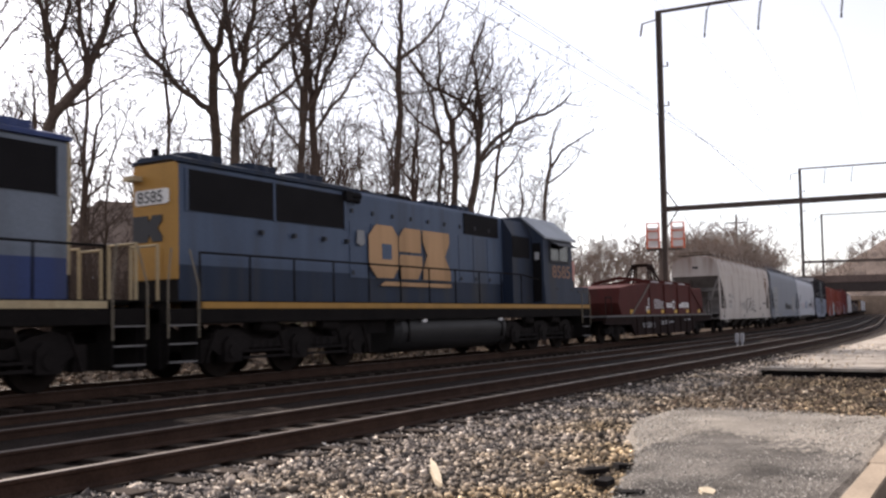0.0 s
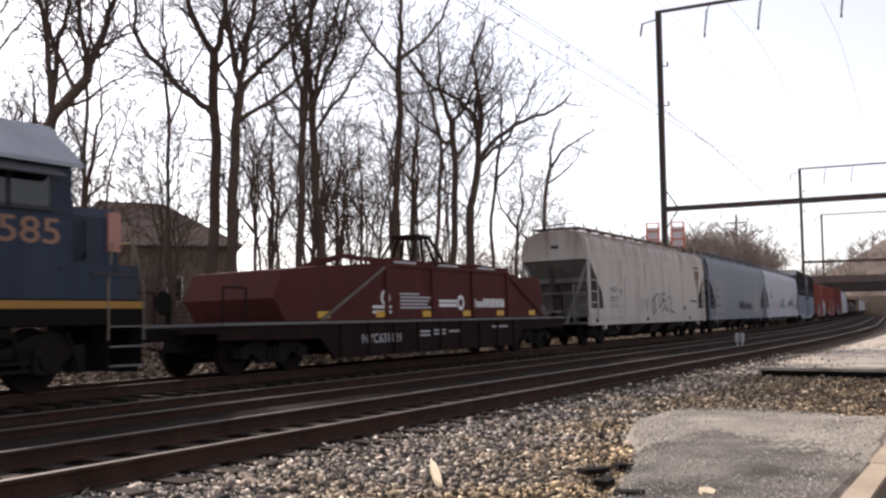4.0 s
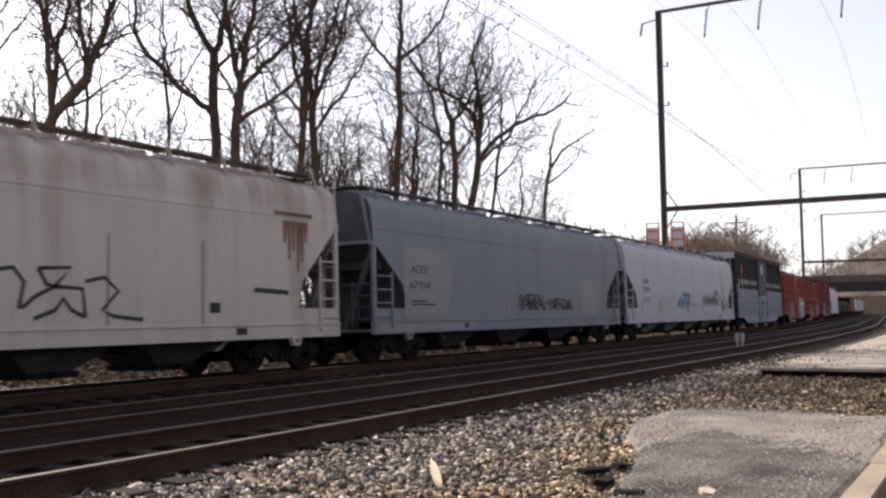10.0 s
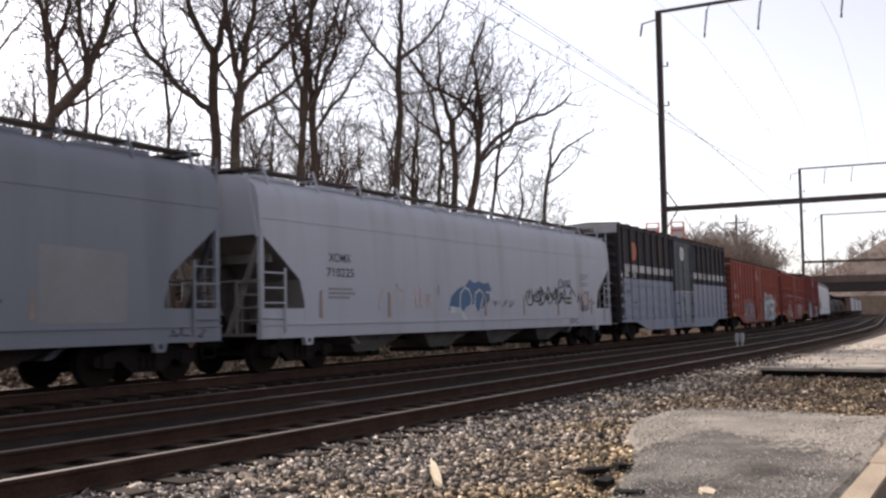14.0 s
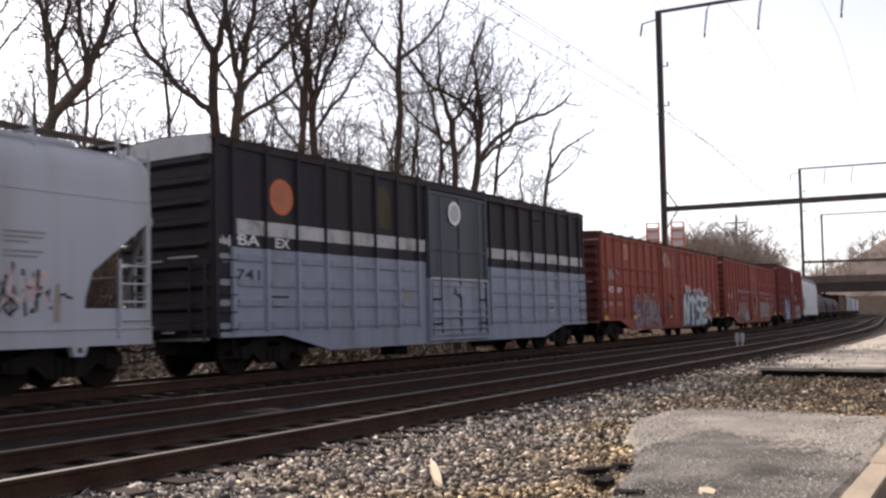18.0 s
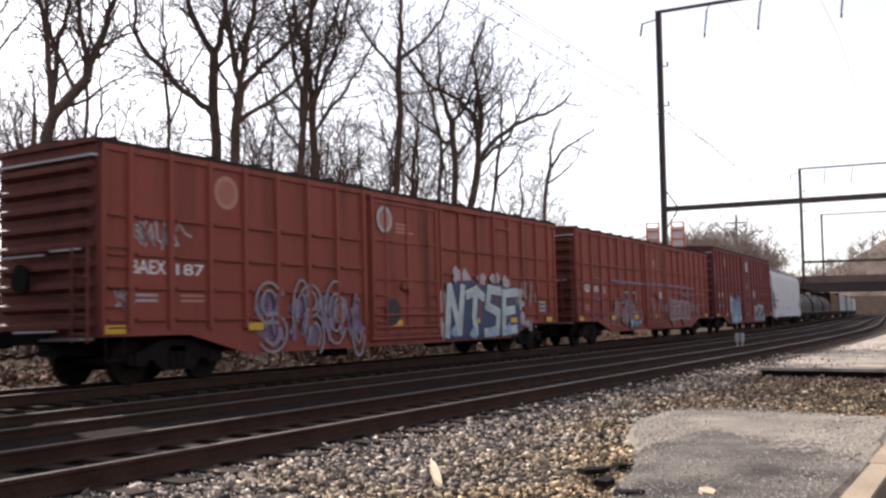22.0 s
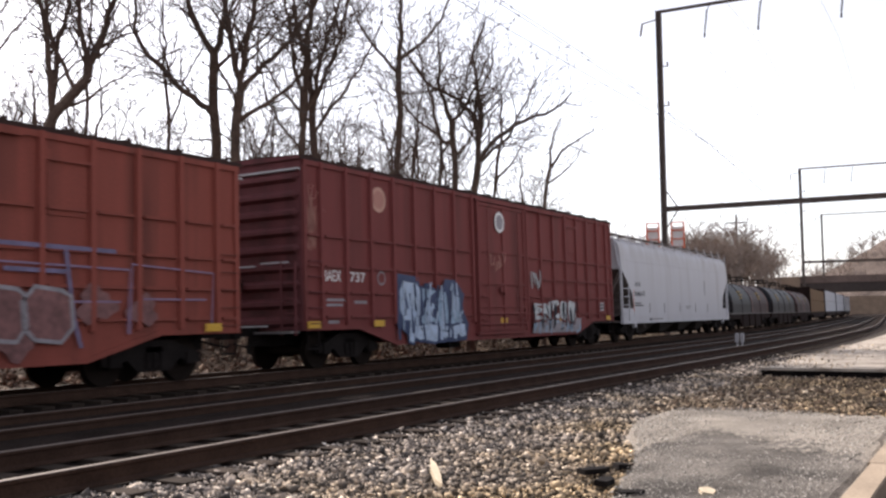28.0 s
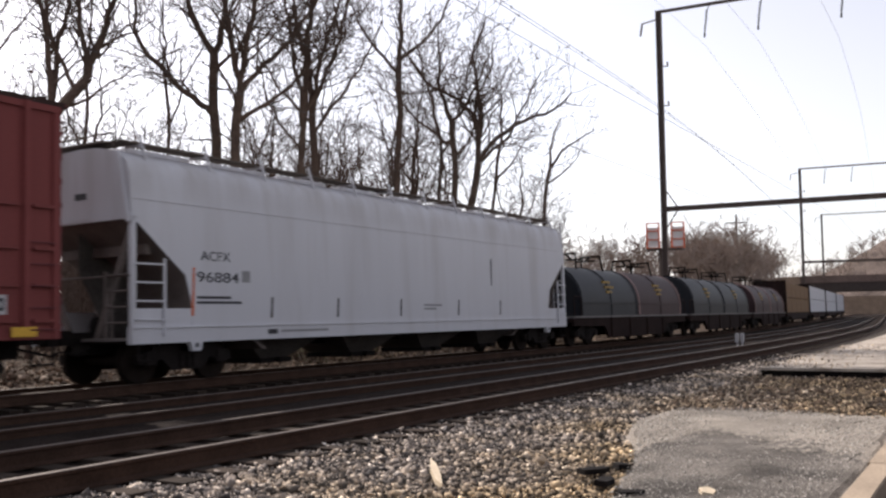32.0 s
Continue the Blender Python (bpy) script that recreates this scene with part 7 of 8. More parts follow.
    for cx, cz, rx, rz, a0, a1 in ((-5.2, 1.45, 0.4, 0.42, 20, 300), (-5.1, 0.85, 0.45, 0.4, 120, -150), (-4.15, 1.2, 0.3, 0.75, 200, -60), (-3.85, 1.5, 0.35, 0.35, 160, -130), (-3.7, 0.75, 0.3, 0.45, 100, -60), (-2.95, 1.25, 0.4, 0.7, 60, 330), (-2.8, 1.3, 0.2, 0.3, 0, 360), (-2.1, 1.0, 0.25, 0.75, 190, 340)):
        outline += [bow(cx, cz, rx, rz, a0, a1), bow(cx, cz, rx * 0.55, rz * 0.6, a0, a1)]
    strokes(r, "sprayed_outline", outline, y - 0.088, 0.028, M_PALE_GREY, "pale sprayed outline letters")
    scratches(r, -5.5, -2.0, 0.6, 1.7, 16, y - 0.0855, 0.05, M_GRAF_VIOLET, 33, "violet sprayed shading")
    splashes(r, [(-5.2, 1.4, 0.26), (-5.05, 0.85, 0.28), (-4.1, 1.3, 0.28), (-3.75, 0.8, 0.26), (-2.95, 1.2, 0.32), (-2.1, 0.95, 0.24)], y - 0.003, M_GRAF_VIOLET, 34, "violet sprayed fill")
    part("smudge", disc(-0.7, 1.25, 0.32, y - 0.138), M_STENCIL, r, "black smudge on the door")
    framed_plate(r, 8.0, 8.48, 1.24, 1.56, y)
    reflectors(r, [-9.1, -5.6, -0.45, 3.6, 6.0, 8.6], 0.98, y - 0.09)

    r = boxcar("faded red boxcar with violet and grey graffiti", 65.1, 85.9, 4.18, M_BOX_RED2, M_BOX_RED2, 0.0, posts, (-1.5, 1.5), M_BOX_RED2, M_BOX_ROOF, M_BOX_RED_END)
    label_text(r, "BAEX", -8.73, -7.92, 1.93, 2.2, y - 0.002, M_WHITE)
    label_text(r, "185", -7.68, -7.05, 1.95, 2.16, y - 0.002, M_WHITE)
    part("stencil_box", sheet([(-6.6, 1.88), (-6.3, 1.88), (-6.3, 2.16), (-6.6, 2.16)], y - 0.002), M_PALE_RED, r)
    bars_of_text(r, "stencil", -0.45, 3.35, (0.6, 0.5, 0.6), 0.06, y - 0.095, M_PALE_RED)
    bars_of_text(r, "stencil", -8.6, 1.4, (0.5, 0.5), 0.06, y - 0.002, M_PALE_RED)
    for x0, x1, z0, z1 in ((-7.9, -6.9, 0.8, 2.5), (-5.9, -4.1, 0.7, 2.4), (-4.6, -3.6, 0.9, 2.0), (2.0, 6.6, 0.8, 2.1), (6.6, 8.6, 0.9, 2.1)):
        strokes(r, "sprayed_outline", [[(x0, z0), (x0 + 0.05, z1), (x1, z1 - 0.1), (x1 - 0.05, z0 + 0.1)], [(x0 + 0.3, (z0 + z1) / 2), (x1 - 0.2, (z0 + z1) / 2)]], y - 0.088, 0.018, M_GRAF_VIOLET, "violet sprayed outline letters")
    strokes(r, "sprayed_line", [[(-5.9, 2.42), (-3.0, 2.36), (2.0, 2.38), (6.3, 2.3)], [(-4.6, 1.6), (-3.4, 1.62)], [(4.2, 1.95), (5.3, 1.93)], [(5.3, 2.3), (5.45, 1.2), (5.6, 0.7)]], y - 0.09, 0.036, M_GRAF_LINE, "blue sprayed line")
    splashes(r, [(-5.2, 1.3, 0.35), (-4.3, 1.1, 0.4), (-3.2, 1.2, 0.35), (2.6, 1.0, 0.4), (3.6, 1.2, 0.35), (4.4, 0.95, 0.35), (5.9, 1.4, 0.3), (6.9, 1.3, 0.25)], y - 0.084, M_FAINT_VIOLET, 44, "faint grey-violet sprayed fill")
    fat_letters(r, 2.0, 5.4, 0.75, 1.75, 4, y - 0.093, M_FAINT_VIOLET, M_PALE_GREY, 41, "grey sprayed block letters")
    scratches(r, -6.8, -2.0, 0.6, 1.3, 14, y - 0.09, 0.02, M_PALE_GREY, 42, "blue and white sprayed strokes")
    scratches(r, -1.3, 1.3, 0.9, 1.8, 8, y - 0.14, 0.03, M_PALE_GREY, 43, "grey sprayed strokes on the door")
    strokes(r, "sprayed_outline", [[(-4.3, 1.95), (-3.9, 2.0), (-3.75, 1.7), (-4.1, 1.55), (-3.7, 1.45), (-3.75, 1.1), (-4.2, 0.95)], [(-3.3, 1.95), (-3.0, 2.0), (-2.85, 1.75), (-3.1, 1.5), (-3.3, 1.2), (-2.8, 1.15)]], y - 0.095, 0.03, M_PALE_GREY, "pale sprayed outline letters")
    splashes(r, [(-3.5, 0.72, 0.2), (-3.0, 0.7, 0.16), (-2.5, 0.75, 0.14)], y - 0.092, M_GRAF_DEEP, 45, "deep blue sprayed cloud")
    scratches(r, -3.6, -2.4, 0.58, 0.9, 8, y - 0.1, 0.022, M_GRAF_ICE, 46, "ice-blue sprayed strokes")
    part("hasp_plate", sheet([(0.35, 1.75), (0.6, 1.75), (0.6, 2.1), (0.35, 2.1)], y - 0.14), M_GRAF_WHITE, r, "white patch on the door gear")
    reflectors(r, [-9.1, -5.7, -2.9, 0.0, 4.0, 8.6], 0.98, y - 0.09)

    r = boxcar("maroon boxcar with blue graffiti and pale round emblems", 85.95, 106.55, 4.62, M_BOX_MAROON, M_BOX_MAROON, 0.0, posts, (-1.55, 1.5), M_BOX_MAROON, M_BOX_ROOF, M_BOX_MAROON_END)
    label_text(r, "BAEX", -8.65, -8.0, 1.95, 2.2, y - 0.002, M_WHITE)
    label_text(r, "737", -7.65, -7.05, 1.95, 2.18, y - 0.002, M_WHITE)
    emblem(r, -6.42, 3.98, 0.31, y, M_PALE_ORANGE, M_PALE_RED, "pale orange round emblem")
    emblem(r, -0.2, 3.9, 0.31, y - 0.135, M_WHITE, M_PALE_GREY, "white round emblem")
    part("stencil_ring", disc(-6.37, 2.07, 0.17, y), M_PALE_GREY, r, "small ring mark")
    part("stencil_ring", disc(-6.37, 2.07, 0.13, y - 0.004), M_BOX_MAROON, r)
    bars_of_text(r, "stencil", -8.55, 1.5, (0.7, 0.6), 0.06, y - 0.002, M_PALE_GREY)
    bars_of_text(r, "stencil", -7.5, 1.45, (0.5,), 0.07, y - 0.002, M_PALE_GREY)
    bars_of_text(r, "stencil", -8.5, 1.0, (0.4,), 0.07, y - 0.002, M_PALE_GREY)
    part("sprayed_ground", sheet([(-5.85, 0.95), (-5.1, 0.52), (-4.3, 0.42), (-2.35, 0.46), (-2.2, 0.9), (-2.55, 1.35), (-2.42, 1.72), (-2.85, 2.1), (-3.45, 2.12), (-3.7, 1.7), (-4.35, 2.0), (-4.75, 1.85), (-4.8, 2.14), (-5.78, 2.2)], y - 0.088), M_GRAF_NAVY, r, "dark sprayed shadow behind letters")
    fat_letters(r, -5.72, -4.7, 0.98, 2.08, 1, y - 0.093, M_GRAF_ICE, M_GRAF_NAVY, 51, "pale blue sprayed block letters")
    fat_letters(r, -4.7, -2.55, 0.62, 1.85, 3, y - 0.093, M_GRAF_BLUE, M_GRAF_NAVY, 52, "pale blue sprayed block letters")
    fat_letters(r, -5.3, -2.4, 0.46, 0.95, 4, y - 0.099, M_GRAF_ICE, M_GRAF_NAVY, 64, "pale blue sprayed block letters")
    scratches(r, -5.8, -2.5, 0.5, 2.0, 13, y - 0.104, 0.05, M_GRAF_NAVY, 57, "navy sprayed slashes")
    scratches(r, -5.7, -2.5, 0.5, 2.05, 12, y - 0.11, 0.032, M_GRAF_ICE, 58, "pale blue sprayed highlights")
    part("sprayed_ground", sheet([(2.0, 0.55), (5.9, 0.52), (6.0, 1.0), (2.1, 1.02)], y - 0.088), M_PALE_GREY, r, "pale sprayed underlayer")
    fat_letters(r, 2.1, 5.5, 0.85, 1.6, 5, y - 0.093, M_GRAF_WHITE, M_BOX_MAROON, 53, "white sprayed block letters")
    scratches(r, 2.1, 5.5, 0.6, 1.6, 12, y - 0.104, 0.035, M_GRAF_DARK, 59, "dark sprayed strokes over the letters")
    scratches(r, 2.0, 5.8, 0.5, 0.95, 9, y - 0.104, 0.04, M_GRAF_BLUE, 60, "grey-blue sprayed strokes")
    scratches(r, -0.9, 0.1, 2.4, 3.0, 5, y - 0.14, 0.02, M_PALE_RED, 54, "pale chalk tag")
    scratches(r, 2.0, 2.6, 1.9, 2.7, 4, y - 0.09, 0.025, M_GRAF_WHITE, 55, "white sprayed tag")
    scratches(r, -9.15, -9.0, 2.6, 4.1, 12, y - 0.006, 0.01, M_PALE_RED, 56, "faded chalk marks")
    framed_plate(r, 8.0, 8.45, 1.25, 1.55, y)
    reflectors(r, [-9.1, -6.6, -2.8, 0.0, 4.0, 8.7], 0.98, y - 0.09)

    y = -1.552
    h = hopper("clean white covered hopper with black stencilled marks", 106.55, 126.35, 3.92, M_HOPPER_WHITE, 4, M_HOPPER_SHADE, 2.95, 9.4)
    label_text(h, "ACFX", -7.75, -6.95, 2.24, 2.42, y, M_STENCIL)
    label_text(h, "96884", -7.85, -6.72, 1.83, 2.03, y, M_STENCIL)
    part("stencil_box", sheet([(-6.63, 1.85), (-6.4, 1.85), (-6.4, 2.08), (-6.63, 2.08)], y), M_PATCH, h)
    bars_of_text(h, "stencil", -7.85, 1.52, (0.9, 1.2), 0.05, y, M_STENCIL)
    part("rust_run", sheet([(-8.0, 1.2), (-7.93, 1.2), (-7.9, 2.1), (-7.95, 2.1)], y), M_ORANGE, h, "orange paint stroke")
    for x in (-5.8, -3.55, -0.95, 1.95, 4.45):
        part("rust_run", sheet([(x, 1.15), (x + 0.07, 1.15), (x + 0.1, 1.58), (x + 0.04, 1.56)], y), M_BAY, h, "dark paint run")
    part("rust_run", sheet([(3.95, 2.0), (4.0, 2.0), (4.03, 2.8), (3.95, 2.75)], y), M_STENCIL, h, "dark scratch")
    part("data_plate", sheet([(-5.9, 0.82), (-5.6, 0.82), (-5.6, 0.92), (-5.9, 0.92)], -1.575), M_STENCIL, h)
    bars_of_text(h, "stencil", -5.5, 0.85, (1.6,), 0.05, -1.572, M_PATCH)
    bars_of_text(h, "stencil", 0.2, 1.4, (0.9, 0.6), 0.05, y, M_PATCH)

    coil_car("coil steel car with a black and a mauve cover", 126.3, 141.8, 2.95, [M_COIL_DARK, M_COIL_MAUVE], M_COIL_FRAME)
    coil_car("coil steel car with two dark grey covers", 141.8, 158.8, 3.0, [M_COIL_DARK, M_COIL_DARK], M_COIL_FRAME)
    coil_car("coil steel car with dull mauve covers", 158.8, 175.4, 3.0, [M_COIL_MAUVE, M_COIL_MAUVE], M_COIL_FRAME)
    lumber_car("flatcar loaded with brown wrapped lumber between bulkheads", 175.9, 200.1, 3.5, M_LUMBER)
    for a_, c_ in ((200.1, 227.0), (227.0, 253.0), (253.0, 279.0)):
        lumber_car("flatcar loaded with white wrapped lumber between bulkheads", a_, c_, 3.75, M_WRAP)


train()
BREADTH["rule"] = None

# ---- bare woods beyond the line ----
STEP = (0.42, 0.27, 0.19, 0.16)
WIGGLE = (0.12, 0.18, 0.24, 0.28)
CHANCE = (0.95, 0.94, 0.88)


def limb(segs, p, d, length, r, lvl, rng, spread=1.0, dense=1.0):
    n = max(3, int(length / STEP[lvl]))
    step = length / n
    k = WIGGLE[lvl]
    for i in range(n):
        d = (d + Vector((rng.gauss(0, k), rng.gauss(0, k), rng.gauss(0, k) + 0.06))).normalized()
        q = p + d * step
        r0, r1 = r * (1 - 0.85 * i / n), r * (1 - 0.85 * (i + 1) / n)
        segs.append((p, q, max(r0, 0.009), max(r1, 0.008), lvl))
        p = q
        if lvl < 3 and i >= n * 0.12 and rng.random() < CHANCE[lvl] * dense:
            side = Matrix.Rotation(rng.uniform(0, 6.283), 3, d) @ d.orthogonal().normalized()
            tilt = radians(rng.uniform(28, 65)) * spread
            c = (d * math.cos(tilt) + side * math.sin(tilt)).normalized()
            if c.z < -0.25:
                c.z *= -0.5
            limb(segs, p, c, length * rng.uniform(0.3, 0.55) * (1.1 - 0.5 * i / n), max(r1 * rng.uniform(0.35, 0.6), 0.008), lvl + 1, rng, spread, dense)


def tubes(name, segs, material, parent=None, sides=None, label=""):
    """All the tapered pieces of wood of one mesh."""
    vs, fs = [], []
    for p, q, r0, r1, lvl in segs:
        n = sides or (7, 5, 3, 3)[lvl]
        d = (q - p).normalized()
        s = d.orthogonal().normalized()
        u = d.cross(s)
        o = len(vs)
        for c, r in ((p, r0), (q, r1)):
            for i in range(n):
                a = 2 * math.pi * i / n
                k = s * (math.cos(a) * r) + u * (math.sin(a) * r)
                vs.append((c.x + k.x, c.y + k.y, c.z + k.z))
        fs += [(o + i, o + (i + 1) % n, o + n + (i + 1) % n, o + n + i) for i in range(n)]
    me = bpy.data.meshes.new(name)
    me.from_pydata(vs, [], fs)
    me.materials.append(material)
    me.update()
    ob = new(name, me)
    ob.parent = parent
    return tagged(ob, label)


def bent_limb(p, right, depth, angles, length, r, rng):
    """A main limb that grows through the angles given (degrees from upright), with side branches."""
    wood, twigs = [], []
    n = max(5, int(length / 0.4))
    step = length / n
    sway = depth
    for i in range(n):
        u = i / (n - 1) * (len(angles) - 1)
        k = min(int(u), len(angles) - 2) if len(angles) > 1 else 0
        a = angles[k] + (angles[min(k + 1, len(angles) - 1)] - angles[k]) * (u - k) + rng.gauss(0, 9)
        sway += rng.gauss(0, 0.06)
        d = (Vector((0, 0, 1)) * math.cos(radians(a)) + right * math.sin(radians(a)) + right.cross(Vector((0, 0, 1))) * sway).normalized()
        q = p + d * step
        r0, r1 = r * (1 - 0.72 * i / n), r * (1 - 0.72 * (i + 1) / n)
        wood.append((p, q, r0, r1, 0))
        p = q
        if i > 0:
            for rep in range(2 if rng.random() < 0.7 else 1):
                side = Matrix.Rotation(rng.uniform(0, 6.283), 3, d) @ d.orthogonal().normalized()
                tilt = radians(rng.uniform(30, 68))
                c = (d * math.cos(tilt) + side * math.sin(tilt) + Vector((0, 0, 0.15))).normalized()
                limb(twigs, p, c, length * rng.uniform(0.22, 0.48) * (1.15 - 0.5 * i / n), max(r1 * rng.uniform(0.3, 0.55), 0.011), 1, rng, 1.0, 1.25)
    return wood, twigs


def bare_tree(x, y, r, lean, fork, limbs, seed, label, knee=0.0, group="bare trees along the line"):
    """lean: metres sideways per metre up above the knee, to the right as seen from the track;
    limbs: (height where it leaves the trunk, angles from upright along it, length, thickness share)."""
    rng = random.Random(seed)
    right = Vector((y, -x, 0)).normalized()
    t = thing("bare_tree", label, "tree", group)
    t.matrix_basis = pose(x, y, 0)
    wood, twigs = [], []

    def stem(z):
        s = max(z - knee, 0.0) * lean + 0.05 * math.sin(z * 0.9 + seed) + 0.03 * math.sin(z * 2.3 + 2 * seed)
        return right * s + Vector((0, 0, z))
    n = max(6, int((fork + 0.6) / 0.55))
    for i in range(n):
        z0, z1 = -0.6 + (fork + 0.6) * i / n, -0.6 + (fork + 0.6) * (i + 1) / n
        flare = 1.45 if i == 0 else 1.0
        wood.append((stem(z0), stem(z1), r * flare * (1 - 0.22 * i / n), r * (1 - 0.22 * (i + 1) / n), 0))
        if i > n * 0.4 and rng.random() < 0.6:
            a = rng.uniform(0, 6.28)
            limb(twigs, stem(z1), Vector((math.cos(a), math.sin(a), 0.5)).normalized(), rng.uniform(1.0, 2.4), r * 0.2, 1, rng)
    for h, angles, length, share in limbs:
        w, g = bent_limb(stem(min(h, fork)), right, rng.uniform(-0.2, 0.2), angles, length, r * share, rng)
        wood += w
        twigs += g
    tubes("trunk", wood, M_BARK, t, label="grey-brown forked trunk and limbs")
    tubes("crown", twigs, M_TWIG, t, label="leafless branches and twigs")
    return t


def woods():
    big = "tall leafless tree with a forked trunk beside the railway"
    thin = "slender leafless tree standing beside the railway"
    bare_tree(17.9, 23.9, 0.2, 0.8, 8.4, [(8.4, (25, 12, 30, 10), 5.5, 0.6), (7.2, (-6, -2, -12), 6, 0.5), (8.3, (-2, 8), 5, 0.45), (8.0, (-30, -14), 4, 0.35), (7.4, (70, 62, 50), 2.6, 0.28)], 11, big, 7.05)
    bare_tree(19.5, 26.3, 0.11, 0.03, 9.9, [(9.9, (-19, -8), 4.5, 0.7), (9.9, (14, 2), 4.5, 0.7)], 12, thin)
    bare_tree(15.4, 25.6, 0.13, 0.0, 8.6, [(8.2, (50, 35, 20), 4, 0.45), (8.6, (20, 30), 5, 0.6), (8.6, (-20, -5), 5, 0.6), (8.4, (8, 16), 5, 0.5)], 24, big)
    bare_tree(15.8, 21.9, 0.09, 0.02, 6.6, [(6.5, (3, 3), 1.2, 0.5)], 13, "dead broken tree stem beside the railway")
    bare_tree(22.0, 23.2, 0.07, -0.02, 9.0, [(9.0, (-12, -4), 4, 0.7), (7.5, (18, 8), 4, 0.6)], 14, thin)
    bare_tree(22.3, 21.6, 0.19, 0.0, 9.7, [(9.7, (-38, -7, -6), 5, 0.6), (9.7, (16, -3), 5, 0.6), (7.85, (-56, -36, -5, -4), 7, 0.55), (8.9, (40, 25), 3, 0.4)], 15, big)
    bare_tree(21.9, 20.5, 0.18, 0.11, 8.25, [(8.2, (-12, -1), 6, 0.62), (8.2, (8, 16), 6, 0.62), (8.2, (40, 33), 6.5, 0.5), (7.3, (64, 40, 35), 5, 0.42), (7.8, (-30, -15), 3, 0.3)], 16, big, 5.5)
    bare_tree(23.9, 19.7, 0.125, 0.05, 9.7, [(9.7, (5, 5), 5, 0.75), (7.3, (-10, 2), 6.5, 0.65), (7.85, (28, 9), 6, 0.6), (6.6, (-30, -12), 4, 0.4)], 17, big)
    bare_tree(26.6, 20.4, 0.16, -0.06, 9.0, [(9.0, (-7, -14), 6, 0.7), (7.6, (36, 28), 5, 0.45), (8.4, (12, 26), 6, 0.6), (8.0, (-38, -20), 4, 0.4)], 18, big)
    bare_tree(30.0, 19.9, 0.145, 0.03, 11.0, [(11.0, (6, -3), 5, 0.7), (11.0, (52, 18), 4, 0.55), (10.5, (-54, -10), 4.5, 0.5), (9.7, (84, 75), 2.2, 0.3)], 19, "tall straight leafless tree beside the railway")
    bare_tree(34.3, 20.6, 0.10, 0.03, 8.6, [(8.6, (-10, -5), 4.5, 0.8), (8.0, (20, 8), 4, 0.6)], 20, thin)
    bare_tree(32.1, 18.4, 0.15, 0.0, 8.8, [(8.8, (-22, -2), 4, 0.65), (7.85, (-48, -42), 4.2, 0.5), (8.8, (38, 18), 3, 0.5), (7.35, (46, 12), 3, 0.4)], 21, big)
    bare_tree(32.4, 17.9, 0.18, 0.24, 7.1, [(7.1, (4, 0, -50, -62, -34, -30), 6.4, 0.62), (7.1, (4, 0, -4, -20, 12, 18), 6.2, 0.62), (7.1, (6, 3, 28, 8), 5.2, 0.5), (7.1, (38, 55, 72, 68), 4.7, 0.6), (7.1, (46, 56, 34, 28, 36), 4.4, 0.42)], 22, "leaning leafless tree with a wide spreading crown", 5.4)
    bare_tree(38.2, 17.4, 0.10, 0.18, 7.6, [(7.6, (-6, 24), 2.6, 0.7), (7.6, (30, 70), 2.6, 0.7), (6.9, (48, 30), 2.2, 0.5)], 23, thin, 5.4)
    bare_tree(35.5, 18.5, 0.085, 0.1, 8.2, [(8.2, (12, 4), 2.8, 0.8), (6.6, (35, 38), 3.2, 0.6)], 25, thin, 5.0)
    bare_tree(20.2, 25.2, 0.07, 0.0, 8.9, [(8.9, (-25, -40), 3.2, 0.7), (8.9, (30, 52), 3.2, 0.7), (8.9, (5, 3), 3.5, 0.8)], 26, thin)
    bare_tree(18.2, 26.9, 0.07, 0.0, 9.3, [(9.3, (-30, -50), 3.2, 0.7), (9.3, (24, 44), 3.2, 0.7), (9.3, (-4, 3), 3.5, 0.8)], 27, thin)
    rng = random.Random(77)
    for i in range(86):
        az = radians(rng.uniform(24, 58) if i % 3 else rng.uniform(30, 44))
        rad = rng.uniform(34, 62)
        x, y = rad * math.cos(az), rad * math.sin(az)
        off = y - line(x)[0].y
        if off < 18.5:
            continue
        r = rng.uniform(0.045, 0.105)
        f = rng.uniform(3.5, 9.0)
        bare_tree(x, y, r, rng.uniform(-0.08, 0.1), f, [(f, (rng.uniform(-40, -12), rng.uniform(-25, 0)), rng.uniform(2.5, 4.5), 0.6), (f, (rng.uniform(-5, 12), rng.uniform(-8, 8)), rng.uniform(3, 5), 0.75), (f * 0.9, (rng.uniform(20, 48), rng.uniform(5, 30)), rng.uniform(2.5, 4.2), 0.5)], 100 + i, thin if r < 0.08 else big)
    # underwood: thin shoots along the bank
    segs = []
    for i in range(390):
        az = radians(rng.uniform(19, 60))
        rad = rng.uniform(27, 70)
        x, y = rad * math.cos(az), rad * math.sin(az)
        if y - line(x)[0].y < 18.0:
            continue
        limb(segs, Vector((x, y, -0.3)), Vector((rng.gauss(0, 0.25), rng.gauss(0, 0.25), 1)).normalized(), rng.uniform(1.6, 4.6), 0.02, 1, rng, 1.0, 0.55)
    for i in range(260):
        az = radians(rng.uniform(47, 61))
        rad = rng.uniform(27, 48)
        limb(segs, Vector((rad * math.cos(az), rad * math.sin(az), -0.3)), Vector((rng.gauss(0, 0.25), rng.gauss(0, 0.25), 1)).normalized(), rng.uniform(1.8, 4.4), 0.022, 1, rng, 1.0, 0.7)
